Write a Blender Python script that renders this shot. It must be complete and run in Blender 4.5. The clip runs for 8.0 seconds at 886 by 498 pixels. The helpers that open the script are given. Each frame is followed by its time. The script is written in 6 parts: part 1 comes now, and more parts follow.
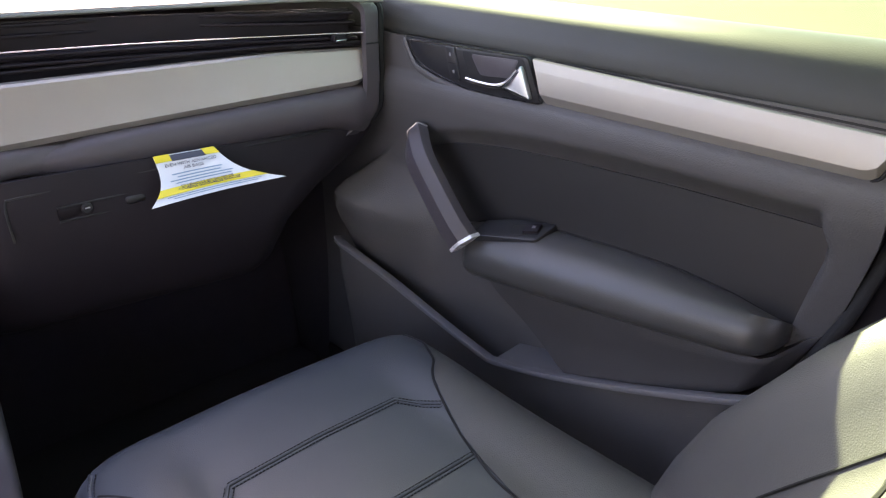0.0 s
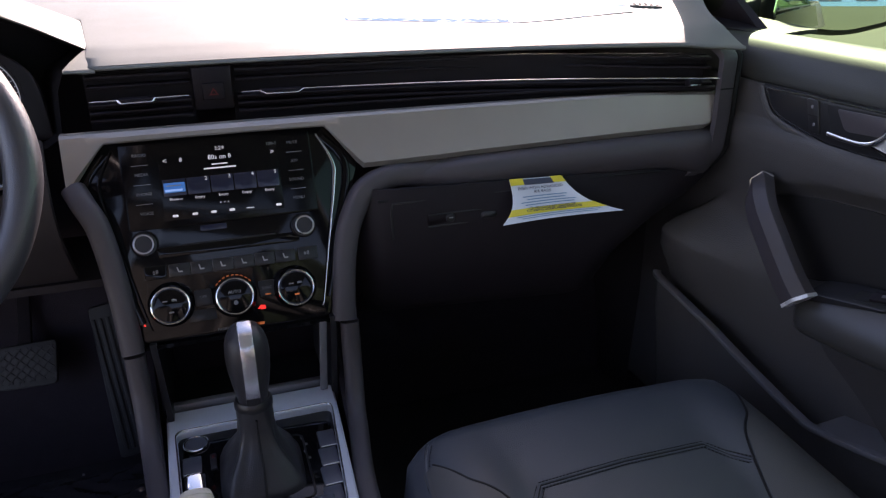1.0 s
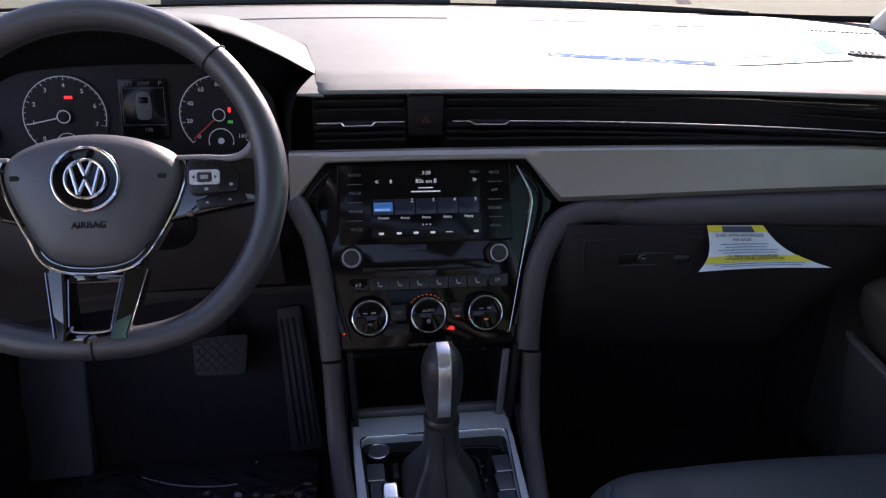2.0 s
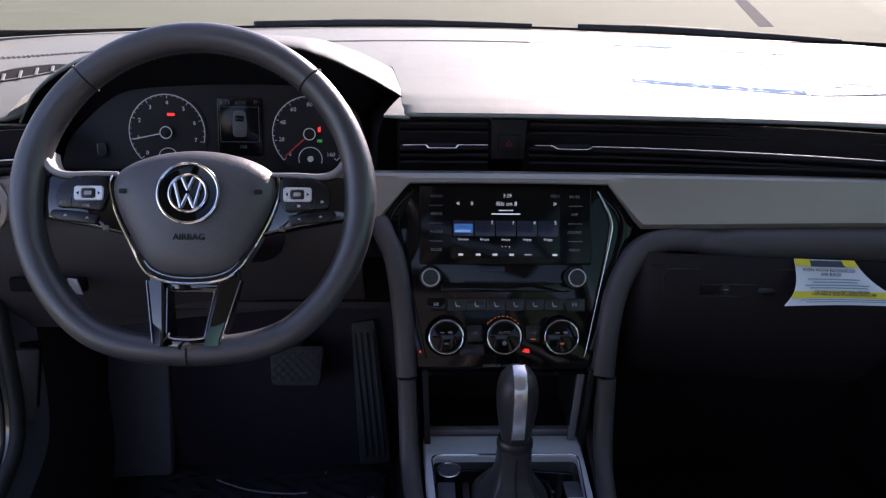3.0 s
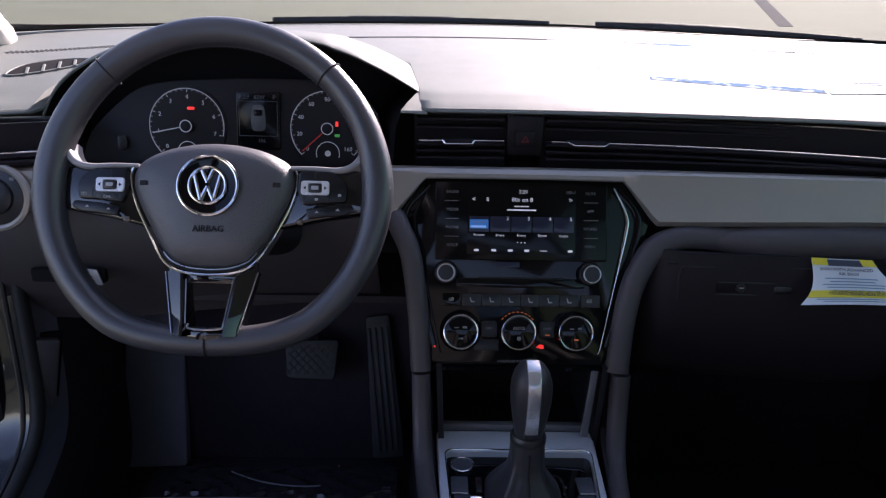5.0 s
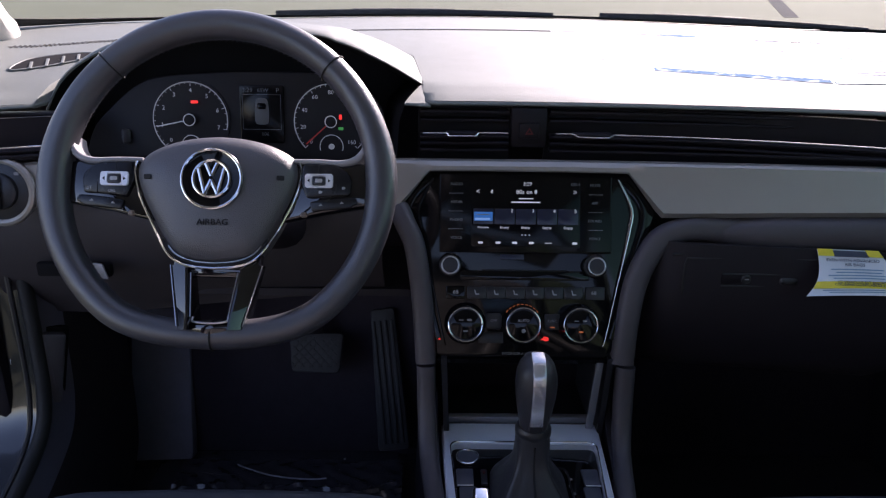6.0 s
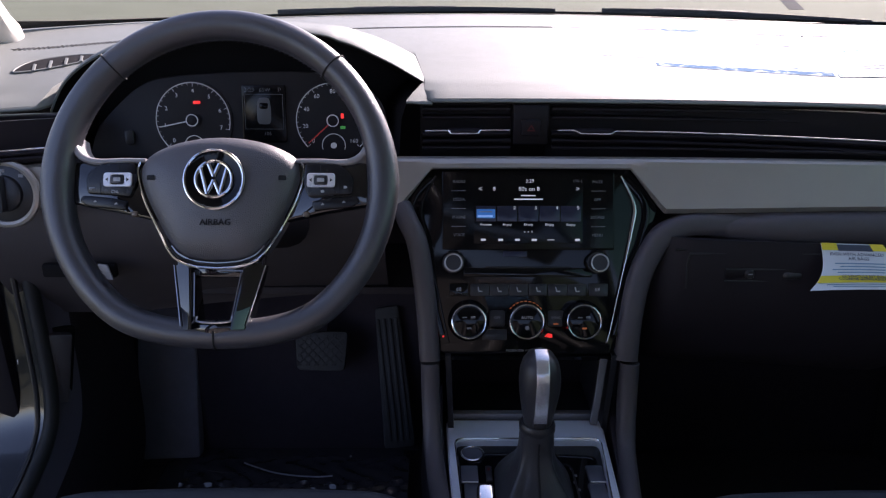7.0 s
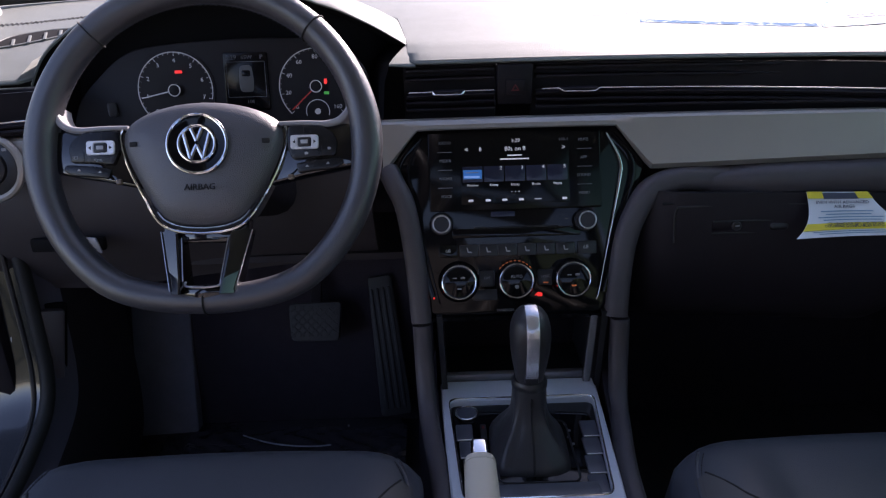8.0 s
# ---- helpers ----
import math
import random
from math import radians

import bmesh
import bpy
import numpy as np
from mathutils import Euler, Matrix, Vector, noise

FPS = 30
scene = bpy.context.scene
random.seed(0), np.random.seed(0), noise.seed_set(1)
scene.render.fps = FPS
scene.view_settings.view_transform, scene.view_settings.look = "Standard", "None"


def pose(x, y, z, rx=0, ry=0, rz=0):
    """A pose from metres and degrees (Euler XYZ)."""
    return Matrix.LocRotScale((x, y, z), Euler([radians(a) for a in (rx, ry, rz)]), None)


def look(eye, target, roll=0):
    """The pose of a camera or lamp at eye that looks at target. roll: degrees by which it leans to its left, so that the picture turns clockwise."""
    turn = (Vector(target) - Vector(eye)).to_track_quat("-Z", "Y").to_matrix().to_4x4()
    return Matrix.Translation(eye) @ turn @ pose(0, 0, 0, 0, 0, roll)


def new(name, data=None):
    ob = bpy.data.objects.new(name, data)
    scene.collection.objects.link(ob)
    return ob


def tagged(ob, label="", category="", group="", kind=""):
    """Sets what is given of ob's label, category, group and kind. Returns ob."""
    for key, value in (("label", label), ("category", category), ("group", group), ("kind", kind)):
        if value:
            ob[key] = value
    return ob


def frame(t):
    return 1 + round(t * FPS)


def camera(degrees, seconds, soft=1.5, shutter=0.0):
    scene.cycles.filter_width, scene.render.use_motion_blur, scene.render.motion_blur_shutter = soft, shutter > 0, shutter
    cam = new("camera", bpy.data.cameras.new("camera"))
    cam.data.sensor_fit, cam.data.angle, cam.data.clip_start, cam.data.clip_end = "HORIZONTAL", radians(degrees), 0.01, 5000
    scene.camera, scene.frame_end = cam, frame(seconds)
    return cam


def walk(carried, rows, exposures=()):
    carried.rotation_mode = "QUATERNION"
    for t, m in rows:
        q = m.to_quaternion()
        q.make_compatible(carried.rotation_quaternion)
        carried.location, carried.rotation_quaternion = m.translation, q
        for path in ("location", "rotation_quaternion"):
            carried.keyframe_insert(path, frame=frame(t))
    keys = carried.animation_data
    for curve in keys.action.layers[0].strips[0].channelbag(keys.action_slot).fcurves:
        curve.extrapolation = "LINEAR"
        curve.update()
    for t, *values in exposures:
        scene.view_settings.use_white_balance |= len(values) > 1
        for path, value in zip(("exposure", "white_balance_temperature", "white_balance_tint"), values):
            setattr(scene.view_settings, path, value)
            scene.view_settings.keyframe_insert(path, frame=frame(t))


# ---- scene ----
cam = camera(62.6, 8.0, soft=1.2)
PATH = [
    (0, (0.056, -0.724, 0.849), (1.294, 0.61, 0.02), 0.8),
    (0.5, (0.027, -0.735, 0.878), (0.874, 0.882, 0.061), -1.1),
    (1, (-0.018, -0.739, 0.888), (0.567, 1.003, 0.099), -0.4),
    (1.5, (-0.078, -0.736, 0.895), (0.332, 1.064, 0.126), 0.6),
    (2, (-0.108, -0.730, 0.910), (0.148, 1.109, 0.169), 0.9),
    (3.5, (-0.132, -0.742, 0.919), (-0.075, 1.134, 0.227), 1.4),
    (4, (-0.133, -0.745, 0.918), (-0.076, 1.131, 0.227), 1.7),
    (4.5, (-0.132, -0.743, 0.917), (-0.081, 1.132, 0.221), 1.6),
    (6, (-0.131, -0.742, 0.914), (-0.099, 1.123, 0.194), 1.0),
    (6.5, (-0.13, -0.742, 0.915), (-0.103, 1.122, 0.189), 0.7),
    (7, (-0.127, -0.743, 0.916), (-0.111, 1.119, 0.187), 0.3),
    (7.5, (-0.128, -0.746, 0.917), (-0.118, 1.116, 0.186), -0.0),
    (7.8, (-0.117, -0.746, 0.907), (-0.124, 1.111, 0.165), -0.3),
    (8, (-0.117, -0.755, 0.893), (-0.091, 1.087, 0.115), -1.5),
]
EXPOSURES = [(0, 3.26, 7800, 35), (0.5, 2.52, 7450, 35), (1.0, 1.90, 7150, 34), (2.0, 1.60, 6750, 31.5), (8.0, 1.52, 6500, 32)]
walk(cam, [(t, look(eye, target, roll)) for t, eye, target, roll in PATH], EXPOSURES)

# ---- light ----
SUN_AZ, SUN_EL = radians(30), radians(31)
world = bpy.data.worlds.new("sky")
scene.world = world
world.use_nodes = True
wn = world.node_tree
sky = wn.nodes.new("ShaderNodeTexSky")
sky.sky_type, sky.sun_disc = "NISHITA", False
sky.sun_elevation, sky.sun_rotation = SUN_EL, SUN_AZ
wn.links.new(sky.outputs[0], wn.nodes["Background"].inputs[0])
wn.nodes["Background"].inputs[1].default_value = 0.12
sun = new("sun", bpy.data.lights.new("sun", "SUN"))
sun.data.energy, sun.data.angle, sun.data.color = 4.8, radians(0.53), (1, 0.95, 0.87)
toward = Vector((math.cos(SUN_EL) * math.sin(SUN_AZ), math.cos(SUN_EL) * math.cos(SUN_AZ), math.sin(SUN_EL)))
sun.matrix_world = look((0, 0, 0), -toward)


# ---- materials ----
def material(name, color, rough=0.5, metal=0.0, grain=0.0, grain_size=900.0, cells=False, vary=0.12, vary_size=6.0, coat=0.0,
             emit=0.0, spec=0.5, rough_vary=0.08, trans=0.0, sheen=0.0):
    m = bpy.data.materials.new(name)
    m.use_nodes = True
    nt, b = m.node_tree, m.node_tree.nodes["Principled BSDF"]
    b.inputs["Roughness"].default_value, b.inputs["Metallic"].default_value = rough, metal
    b.inputs["Specular IOR Level"].default_value, b.inputs["Coat Weight"].default_value = spec, coat
    b.inputs["Coat Roughness"].default_value = 0.04
    b.inputs["Sheen Weight"].default_value = sheen
    b.inputs["Base Color"].default_value = (*color, 1)
    if emit:
        b.inputs["Emission Color"].default_value, b.inputs["Emission Strength"].default_value = (*color, 1), emit
    tc = nt.nodes.new("ShaderNodeTexCoord")
    if vary:
        n = nt.nodes.new("ShaderNodeTexNoise")
        n.inputs["Scale"].default_value, n.inputs["Detail"].default_value, n.inputs["Roughness"].default_value = vary_size, 6, 0.65
        nt.links.new(tc.outputs["Object"], n.inputs["Vector"])
        mix = nt.nodes.new("ShaderNodeMix")
        mix.data_type = "RGBA"
        mix.inputs[6].default_value = (*[c * (1 - vary) for c in color], 1)
        mix.inputs[7].default_value = (*[min(1, c * (1 + vary)) for c in color], 1)
        nt.links.new(n.outputs[0], mix.inputs[0])
        nt.links.new(mix.outputs[2], b.inputs["Base Color"])
        if rough_vary:
            mr = nt.nodes.new("ShaderNodeMapRange")
            mr.inputs[3].default_value, mr.inputs[4].default_value = max(0.02, rough - rough_vary), min(1, rough + rough_vary)
            n2 = nt.nodes.new("ShaderNodeTexNoise")
            n2.inputs["Scale"].default_value, n2.inputs["Detail"].default_value = vary_size * 5, 4
            nt.links.new(tc.outputs["Object"], n2.inputs["Vector"])
            nt.links.new(n2.outputs[0], mr.inputs[0])
            nt.links.new(mr.outputs[0], b.inputs["Roughness"])
    if grain:
        if cells:
            g = nt.nodes.new("ShaderNodeTexVoronoi")
            g.feature = "DISTANCE_TO_EDGE"
        else:
            g = nt.nodes.new("ShaderNodeTexNoise")
            g.inputs["Detail"].default_value = 3
        g.inputs["Scale"].default_value = grain_size
        nt.links.new(tc.outputs["Object"], g.inputs["Vector"])
        bump = nt.nodes.new("ShaderNodeBump")
        bump.inputs["Strength"].default_value, bump.inputs["Distance"].default_value = grain, 0.0006
        nt.links.new(g.outputs[0], bump.inputs["Height"])
        nt.links.new(bump.outputs[0], b.inputs["Normal"])
    return m


def glass_material(name, tint, gloss=0.04):
    """Thin clear glazing: passes light straight on, with a slight gloss."""
    m = bpy.data.materials.new(name)
    m.use_nodes = True
    nt = m.node_tree
    nt.nodes.remove(nt.nodes["Principled BSDF"])
    clear, shine, mix = (nt.nodes.new(k) for k in ("ShaderNodeBsdfTransparent", "ShaderNodeBsdfGlossy", "ShaderNodeMixShader"))
    clear.inputs[0].default_value = (*tint, 1)
    shine.inputs["Roughness"].default_value = gloss
    mix.inputs[0].default_value = 0.02
    nt.links.new(clear.outputs[0], mix.inputs[1])
    nt.links.new(shine.outputs[0], mix.inputs[2])
    nt.links.new(mix.outputs[0], nt.nodes["Material Output"].inputs[0])
    return m


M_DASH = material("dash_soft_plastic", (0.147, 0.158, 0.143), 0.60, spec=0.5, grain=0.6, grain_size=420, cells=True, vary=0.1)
# The magenta lean of M_SOFT and M_LOWER stands in for flare haze.
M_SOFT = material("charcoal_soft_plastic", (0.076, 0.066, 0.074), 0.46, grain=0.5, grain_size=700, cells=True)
M_KNEE = material("brown_grey_knee_plastic", (0.046, 0.038, 0.041), 0.55, grain=0.4, grain_size=900)
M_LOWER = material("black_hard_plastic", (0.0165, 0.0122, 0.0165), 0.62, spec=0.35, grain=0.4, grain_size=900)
M_SILL = material("charcoal_sill_plastic", (0.040, 0.042, 0.038), 0.50, spec=0.4, grain=0.16, grain_size=330, cells=True)
# M_KICK holds the sky's blue light on the kick panel in its colour.
M_KICK = material("kick_plastic_sky_lit", (0.085, 0.080, 0.112), 0.46, grain=0.4, grain_size=700, cells=True)
M_LATCH = material("dull_black_latch_plastic", (0.028, 0.026, 0.028), 0.42, vary=0.1)
M_EDGE = material("grey_pocket_edge", (0.17, 0.165, 0.175), 0.40, grain=0.3, grain_size=700, vary=0.1)
M_DOOR = material("charcoal_door_plastic", (0.092, 0.087, 0.087), 0.48, spec=0.4, grain=0.9, grain_size=380, cells=True)
M_INSERT = material("black_leatherette_insert", (0.034, 0.032, 0.032), 0.36, spec=0.6, grain=0.2, grain_size=900)
M_ARM = material("padded_leatherette_armrest", (0.060, 0.058, 0.056), 0.37, spec=0.8, grain=0.35, grain_size=600, cells=True)
M_DOORLOW = material("charcoal_lower_door_plastic", (0.058, 0.055, 0.057), 0.52, spec=0.4, grain=0.5, grain_size=500, cells=True)
M_SEAT = material("dark_grey_leatherette", (0.064, 0.071, 0.086), 0.40, grain=0.45, grain_size=480, cells=True, vary=0.15)
M_SEAT_SIDE = material("grey_leatherette_bolster", (0.085, 0.082, 0.081), 0.5, grain=0.45, grain_size=480, cells=True, vary=0.12)
M_THREAD = material("grey_thread", (0.26, 0.26, 0.265), 0.7, vary=0.1)
M_STITCH = material("dash_thread", (0.16, 0.155, 0.145), 0.7, vary=0.1)
M_SEAM = material("seam_shadow_line", (0.012, 0.012, 0.013), 0.8, vary=0.1)
M_RIM = material("wheel_leather", (0.050, 0.0485, 0.056), 0.32, spec=1.0, grain=0.5, grain_size=650, cells=True)
M_PAD = material("airbag_cover_plastic", (0.070, 0.0675, 0.074), 0.42, spec=1.0, grain=0.8, grain_size=520, cells=True)
M_PIANO = material("gloss_black", (0.005, 0.005, 0.006), 0.07, spec=0.26, coat=0.06, vary=0.1, rough_vary=0.04, vary_size=12)
M_GLOSS = material("gloss_black_trim", (0.006, 0.006, 0.008), 0.06, spec=0.6, coat=0.8, vary=0.1, rough_vary=0.03, vary_size=12)
M_SATIN = material("satin_black", (0.024, 0.024, 0.027), 0.32, vary=0.1, grain=0.2)
M_KEYS = material("dark_key_plastic", (0.012, 0.012, 0.014), 0.26, spec=0.4, vary=0.1)
M_SLATE = material("slate_blue_key", (0.085, 0.092, 0.115), 0.38, vary=0.1)
M_VENT = material("vent_black", (0.012, 0.009, 0.012), 0.5, spec=0.22, vary=0.1)
M_BINEDGE = material("dull_grey_trim", (0.20, 0.20, 0.225), 0.36, metal=0.2, vary=0.06)
M_THUMB = material("smooth_grey_grip", (0.30, 0.29, 0.30), 0.34, spec=0.6, vary=0.06)
M_LEVERCAP = material("brown_satin_cap", (0.16, 0.12, 0.09), 0.35, vary=0.1)
M_CHROME = material("chrome", (0.80, 0.80, 0.81), 0.12, metal=1, vary=0.03, rough_vary=0.04)
M_SILVER = material("satin_silver", (0.62, 0.62, 0.63), 0.30, metal=1, vary=0.05, grain=0.1, grain_size=1800)
M_BRIGHT = material("bright_silver_paint", (0.82, 0.82, 0.85), 0.26, metal=0.2, vary=0.03)
M_INLAY = material("brushed_lever_inlay", (0.74, 0.74, 0.76), 0.24, metal=0.75, vary=0.05)
M_STRIP = material("warm_silver_trim", (0.385, 0.350, 0.310), 0.36, metal=0.55, vary=0.05, grain=0.15, grain_size=1500, vary_size=20)
M_PLATE = material("grey_satin_plate", (0.68, 0.73, 0.82), 0.32, metal=0.15, vary=0.05)
M_BEIGE = material("beige_headliner", (0.52, 0.50, 0.45), 0.85, grain=0.4, grain_size=1500, vary=0.06, sheen=0.2)
M_LEVER = material("cream_leather", (0.56, 0.53, 0.45), 0.5, grain=0.4, grain_size=600, cells=True)
M_BOOT = material("boot_leather", (0.040, 0.039, 0.043), 0.32, grain=0.6, grain_size=480, cells=True)
M_CARPET = material("black_carpet", (0.029, 0.022, 0.031), 0.95, grain=1.0, grain_size=700, vary=0.35, vary_size=40, sheen=0.1)
M_REST = material("grey_felt_rest", (0.19, 0.19, 0.235), 0.9, grain=0.8, grain_size=800, vary=0.2, vary_size=30)
M_MAT = material("protective_film_mat", (0.05, 0.05, 0.062), 0.2, grain=0.9, grain_size=30, vary=0.4, vary_size=18)
M_RUBBER = material("black_rubber", (0.018, 0.018, 0.019), 0.7, grain=0.4, vary=0.2)
M_PEDAL = material("worn_pedal_rubber", (0.035, 0.035, 0.037), 0.6, grain=0.5, vary=0.25, vary_size=40)
M_WHITE = material("white_paper", (0.80, 0.80, 0.79), 0.8, spec=0.1, vary=0.03)
M_CARD = material("white_card", (0.72, 0.76, 0.80), 0.55, vary=0.03)
M_YELLOW = material("yellow_print", (0.80, 0.66, 0.04), 0.55, vary=0.04)
M_PALEBLUE = material("pale_blue_print", (0.24, 0.38, 0.50), 0.9, spec=0.05, vary=0.2, vary_size=40)
M_INK = material("grey_ink", (0.08, 0.09, 0.12), 0.9, spec=0.05, vary=0.1)
M_FILM = material("clear_film_over_mat", (0.040, 0.040, 0.052), 0.12, spec=0.8, grain=0.9, grain_size=60, vary=0.3, vary_size=30)
M_FOLDGLINT = material("film_fold_highlight", (0.42, 0.44, 0.50), 0.25, spec=0.8, vary=0.4, vary_size=60)
M_SCREEN = material("display_black_glass", (0.004, 0.004, 0.005), 0.14, spec=0.2, coat=0.0, vary=0.1, rough_vary=0.04)
M_TILE = material("display_tile", (0.016, 0.020, 0.040), 0.2, emit=0.035, vary=0)
M_TILE_ON = material("display_blue_tile", (0.04, 0.20, 0.55), 0.2, emit=0.11, vary=0)
M_PALETILE = material("display_pale_blue", (0.25, 0.50, 0.85), 0.3, emit=0.12, vary=0)
M_GLYPH = material("display_white", (0.85, 0.88, 0.92), 0.3, emit=0.09, vary=0)
M_PRINT = material("key_print_grey", (0.22, 0.22, 0.23), 0.5, vary=0)
M_DIM = material("dim_display_print", (0.07, 0.073, 0.08), 0.5, vary=0)
M_LABEL = material("pale_key_print", (0.42, 0.42, 0.43), 0.5, vary=0)
M_GAUGE = material("gauge_face", (0.0085, 0.0075, 0.0095), 0.55, spec=0.25, vary=0.1)
M_DEEP = material("matt_black_hood_lining", (0.006, 0.0055, 0.0065), 0.85, spec=0.15, vary=0.1)
M_MARK = material("gauge_white", (0.60, 0.60, 0.61), 0.4, emit=0.015, vary=0)
M_RED = material("red_indicator", (0.85, 0.04, 0.03), 0.4, emit=0.3, vary=0)
M_ORANGE = material("orange_indicator", (0.80, 0.20, 0.05), 0.4, emit=0.05, vary=0)
M_GREEN = material("green_indicator", (0.05, 0.45, 0.08), 0.4, emit=0.08, vary=0)
M_NEEDLE = material("red_needle", (0.45, 0.03, 0.02), 0.4, emit=0.04, vary=0)
M_DULLRED = material("dull_red_print", (0.16, 0.015, 0.015), 0.5, vary=0)
M_BODY = material("dark_car_paint", (0.012, 0.012, 0.015), 0.18, coat=0.8, vary=0.05)
M_MIRROR = material("mirror_glass", (0.9, 0.92, 0.93), 0.02, metal=1, vary=0)
M_WIND = glass_material("windscreen_glass", (0.97, 0.98, 0.965))
M_REAR = glass_material("tinted_rear_glass", (0.84, 0.85, 0.86))
M_SIDE = glass_material("green_tinted_glass", (0.75, 0.90, 0.72))


def print_material(name, ink, paper, scale, share):
    """Printing that breaks the paper up into fine patches of ink."""
    m = material(name, ink, 0.85, spec=0.05, vary=0)
    nt = m.node_tree
    tc, n, ramp, mix = (nt.nodes.new(k) for k in ("ShaderNodeTexCoord", "ShaderNodeTexNoise", "ShaderNodeMapRange", "ShaderNodeMix"))
    n.inputs["Scale"].default_value, n.inputs["Detail"].default_value, n.inputs["Roughness"].default_value = scale, 5, 0.7
    ramp.inputs[1].default_value, ramp.inputs[2].default_value = share - 0.04, share + 0.04
    mix.data_type = "RGBA"
    mix.inputs[6].default_value, mix.inputs[7].default_value = (*ink, 1), (*paper, 1)
    nt.links.new(tc.outputs["Object"], n.inputs["Vector"])
    nt.links.new(n.outputs[0], ramp.inputs[0])
    nt.links.new(ramp.outputs[0], mix.inputs[0])
    nt.links.new(mix.outputs[2], nt.nodes["Principled BSDF"].inputs["Base Color"])
    return m


M_BANDPRINT = print_material("mottled_blue_print", (0.06, 0.15, 0.27), (0.55, 0.62, 0.68), 70, 0.54)
M_FAINT = print_material("faint_blue_print", (0.20, 0.32, 0.42), (0.74, 0.76, 0.78), 90, 0.44)
M_TEXT = print_material("fine_grey_text", (0.22, 0.22, 0.24), (0.78, 0.78, 0.78), 260, 0.50)


M_GROUND = material("sunlit_concrete_pavement", (0.100, 0.108, 0.076), 0.95, spec=0.1, grain=0.8, grain_size=60, vary=0.22, vary_size=0.35)
M_WALL = material("blue_render", (0.07, 0.17, 0.31), 0.9, grain=0.5, grain_size=40, vary=0.15, vary_size=0.6)
M_ROOF = material("brown_roof_edge", (0.12, 0.09, 0.07), 0.8, vary=0.2)
M_PANE = material("dark_window_pane", (0.03, 0.05, 0.08), 0.08, vary=0.1)
M_SHADOW = material("ground_shadow_dark", (0.030, 0.032, 0.036), 0.95, spec=0.03, grain=0.8, grain_size=60, vary=0.25, vary_size=0.8)


# ---- mesh helpers ----
def V(*a):
    return Vector(a)


def thing(name, label, category, m=Matrix(), group="", kind=""):
    ob = new(name)
    ob.empty_display_size = 0.05
    ob.matrix_basis = m
    return tagged(ob, label, category, group, kind)


def mesh_of(name, bm, mat, angle=38):
    bmesh.ops.recalc_face_normals(bm, faces=bm.faces)
    me = bpy.data.meshes.new(name)
    bm.to_mesh(me)
    bm.free()
    me.polygons.foreach_set("use_smooth", [True] * len(me.polygons))
    me.set_sharp_from_angle(angle=radians(angle))
    me.materials.append(mat)
    return me


def part(name, bm, mat, parent=None, label="", m=None, angle=38):
    ob = new(name, mesh_of(name, bm, mat, angle))
    ob.parent = parent
    if m is not None:
        ob.matrix_basis = m
    return tagged(ob, label)


def alone(name, bm, mat, label, category, m=None, group="", kind="", angle=38):
    ob = part(name, bm, mat, None, "", m, angle)
    return tagged(ob, label, category, group, kind)


def loft(rings, closed=True, caps=True, loop=False, bm=None):
    bm = bm or bmesh.new()
    vs = [[bm.verts.new(p) for p in ring] for ring in rings]
    n, k = len(vs), len(vs[0])
    for i in range(n if loop else n - 1):
        a, b = vs[i], vs[(i + 1) % n]
        for j in range(k if closed else k - 1):
            q = (j + 1) % k
            bm.faces.new((a[j], a[q], b[q], b[j]))
    if caps and closed and not loop:
        bm.faces.new(vs[0][::-1])
        bm.faces.new(vs[-1])
    return bm


def curve(pts, per=6, closed=False):
    """A smooth line through the points."""
    p = [Vector(q) for q in pts]
    n, out = len(p), []
    for i in range(n if closed else n - 1):
        a, b = p[i], p[(i + 1) % n]
        pre = p[i - 1] if (i or closed) else a
        post = p[(i + 2) % n] if (closed or i + 2 < n) else b
        for s in range(per):
            t = s / per
            out.append(0.5 * (2 * a + (b - pre) * t + (2 * pre - 5 * a + 4 * b - post) * t * t + (3 * a - pre - 3 * b + post) * t ** 3))
    if not closed:
        out.append(p[-1])
    return out


def sweep(path, section, up=(0, 0, 1), closed=False, scale=None, bm=None, twist=None):
    """Carries a flat section (side, up) along a path."""
    path = [Vector(q) for q in path]
    n, rings = len(path), []
    for i, p in enumerate(path):
        t = (path[(i + 1) % n] - path[i - 1]) if closed else (path[min(i + 1, n - 1)] - path[max(i - 1, 0)])
        t.normalize()
        u = Vector(up[i] if isinstance(up, list) else up)
        side = t.cross(u).normalized()
        top = side.cross(t)
        s = scale(i / max(1, n - 1)) if scale else 1
        rings.append([p + side * (x * s) + top * (y * s) for x, y in section])
    return loft(rings, True, True, closed, bm)


def ring_pts(rx, ry=None, n=12, power=2.0):
    ry = ry or rx
    out = []
    for i in range(n):
        a = 2 * math.pi * i / n
        c, s = math.cos(a), math.sin(a)
        out.append((rx * math.copysign(abs(c) ** (2 / power), c), ry * math.copysign(abs(s) ** (2 / power), s)))
    return out


def rrect(w, h, r, n=4, cx=0, cy=0):
    out = []
    for k, (sx, sy) in enumerate(((1, 1), (-1, 1), (-1, -1), (1, -1))):
        for i in range(n + 1):
            a = math.pi / 2 * (k + i / n)
            out.append((cx + sx * (w / 2 - r) + r * math.cos(a), cy + sy * (h / 2 - r) + r * math.sin(a)))
    return out


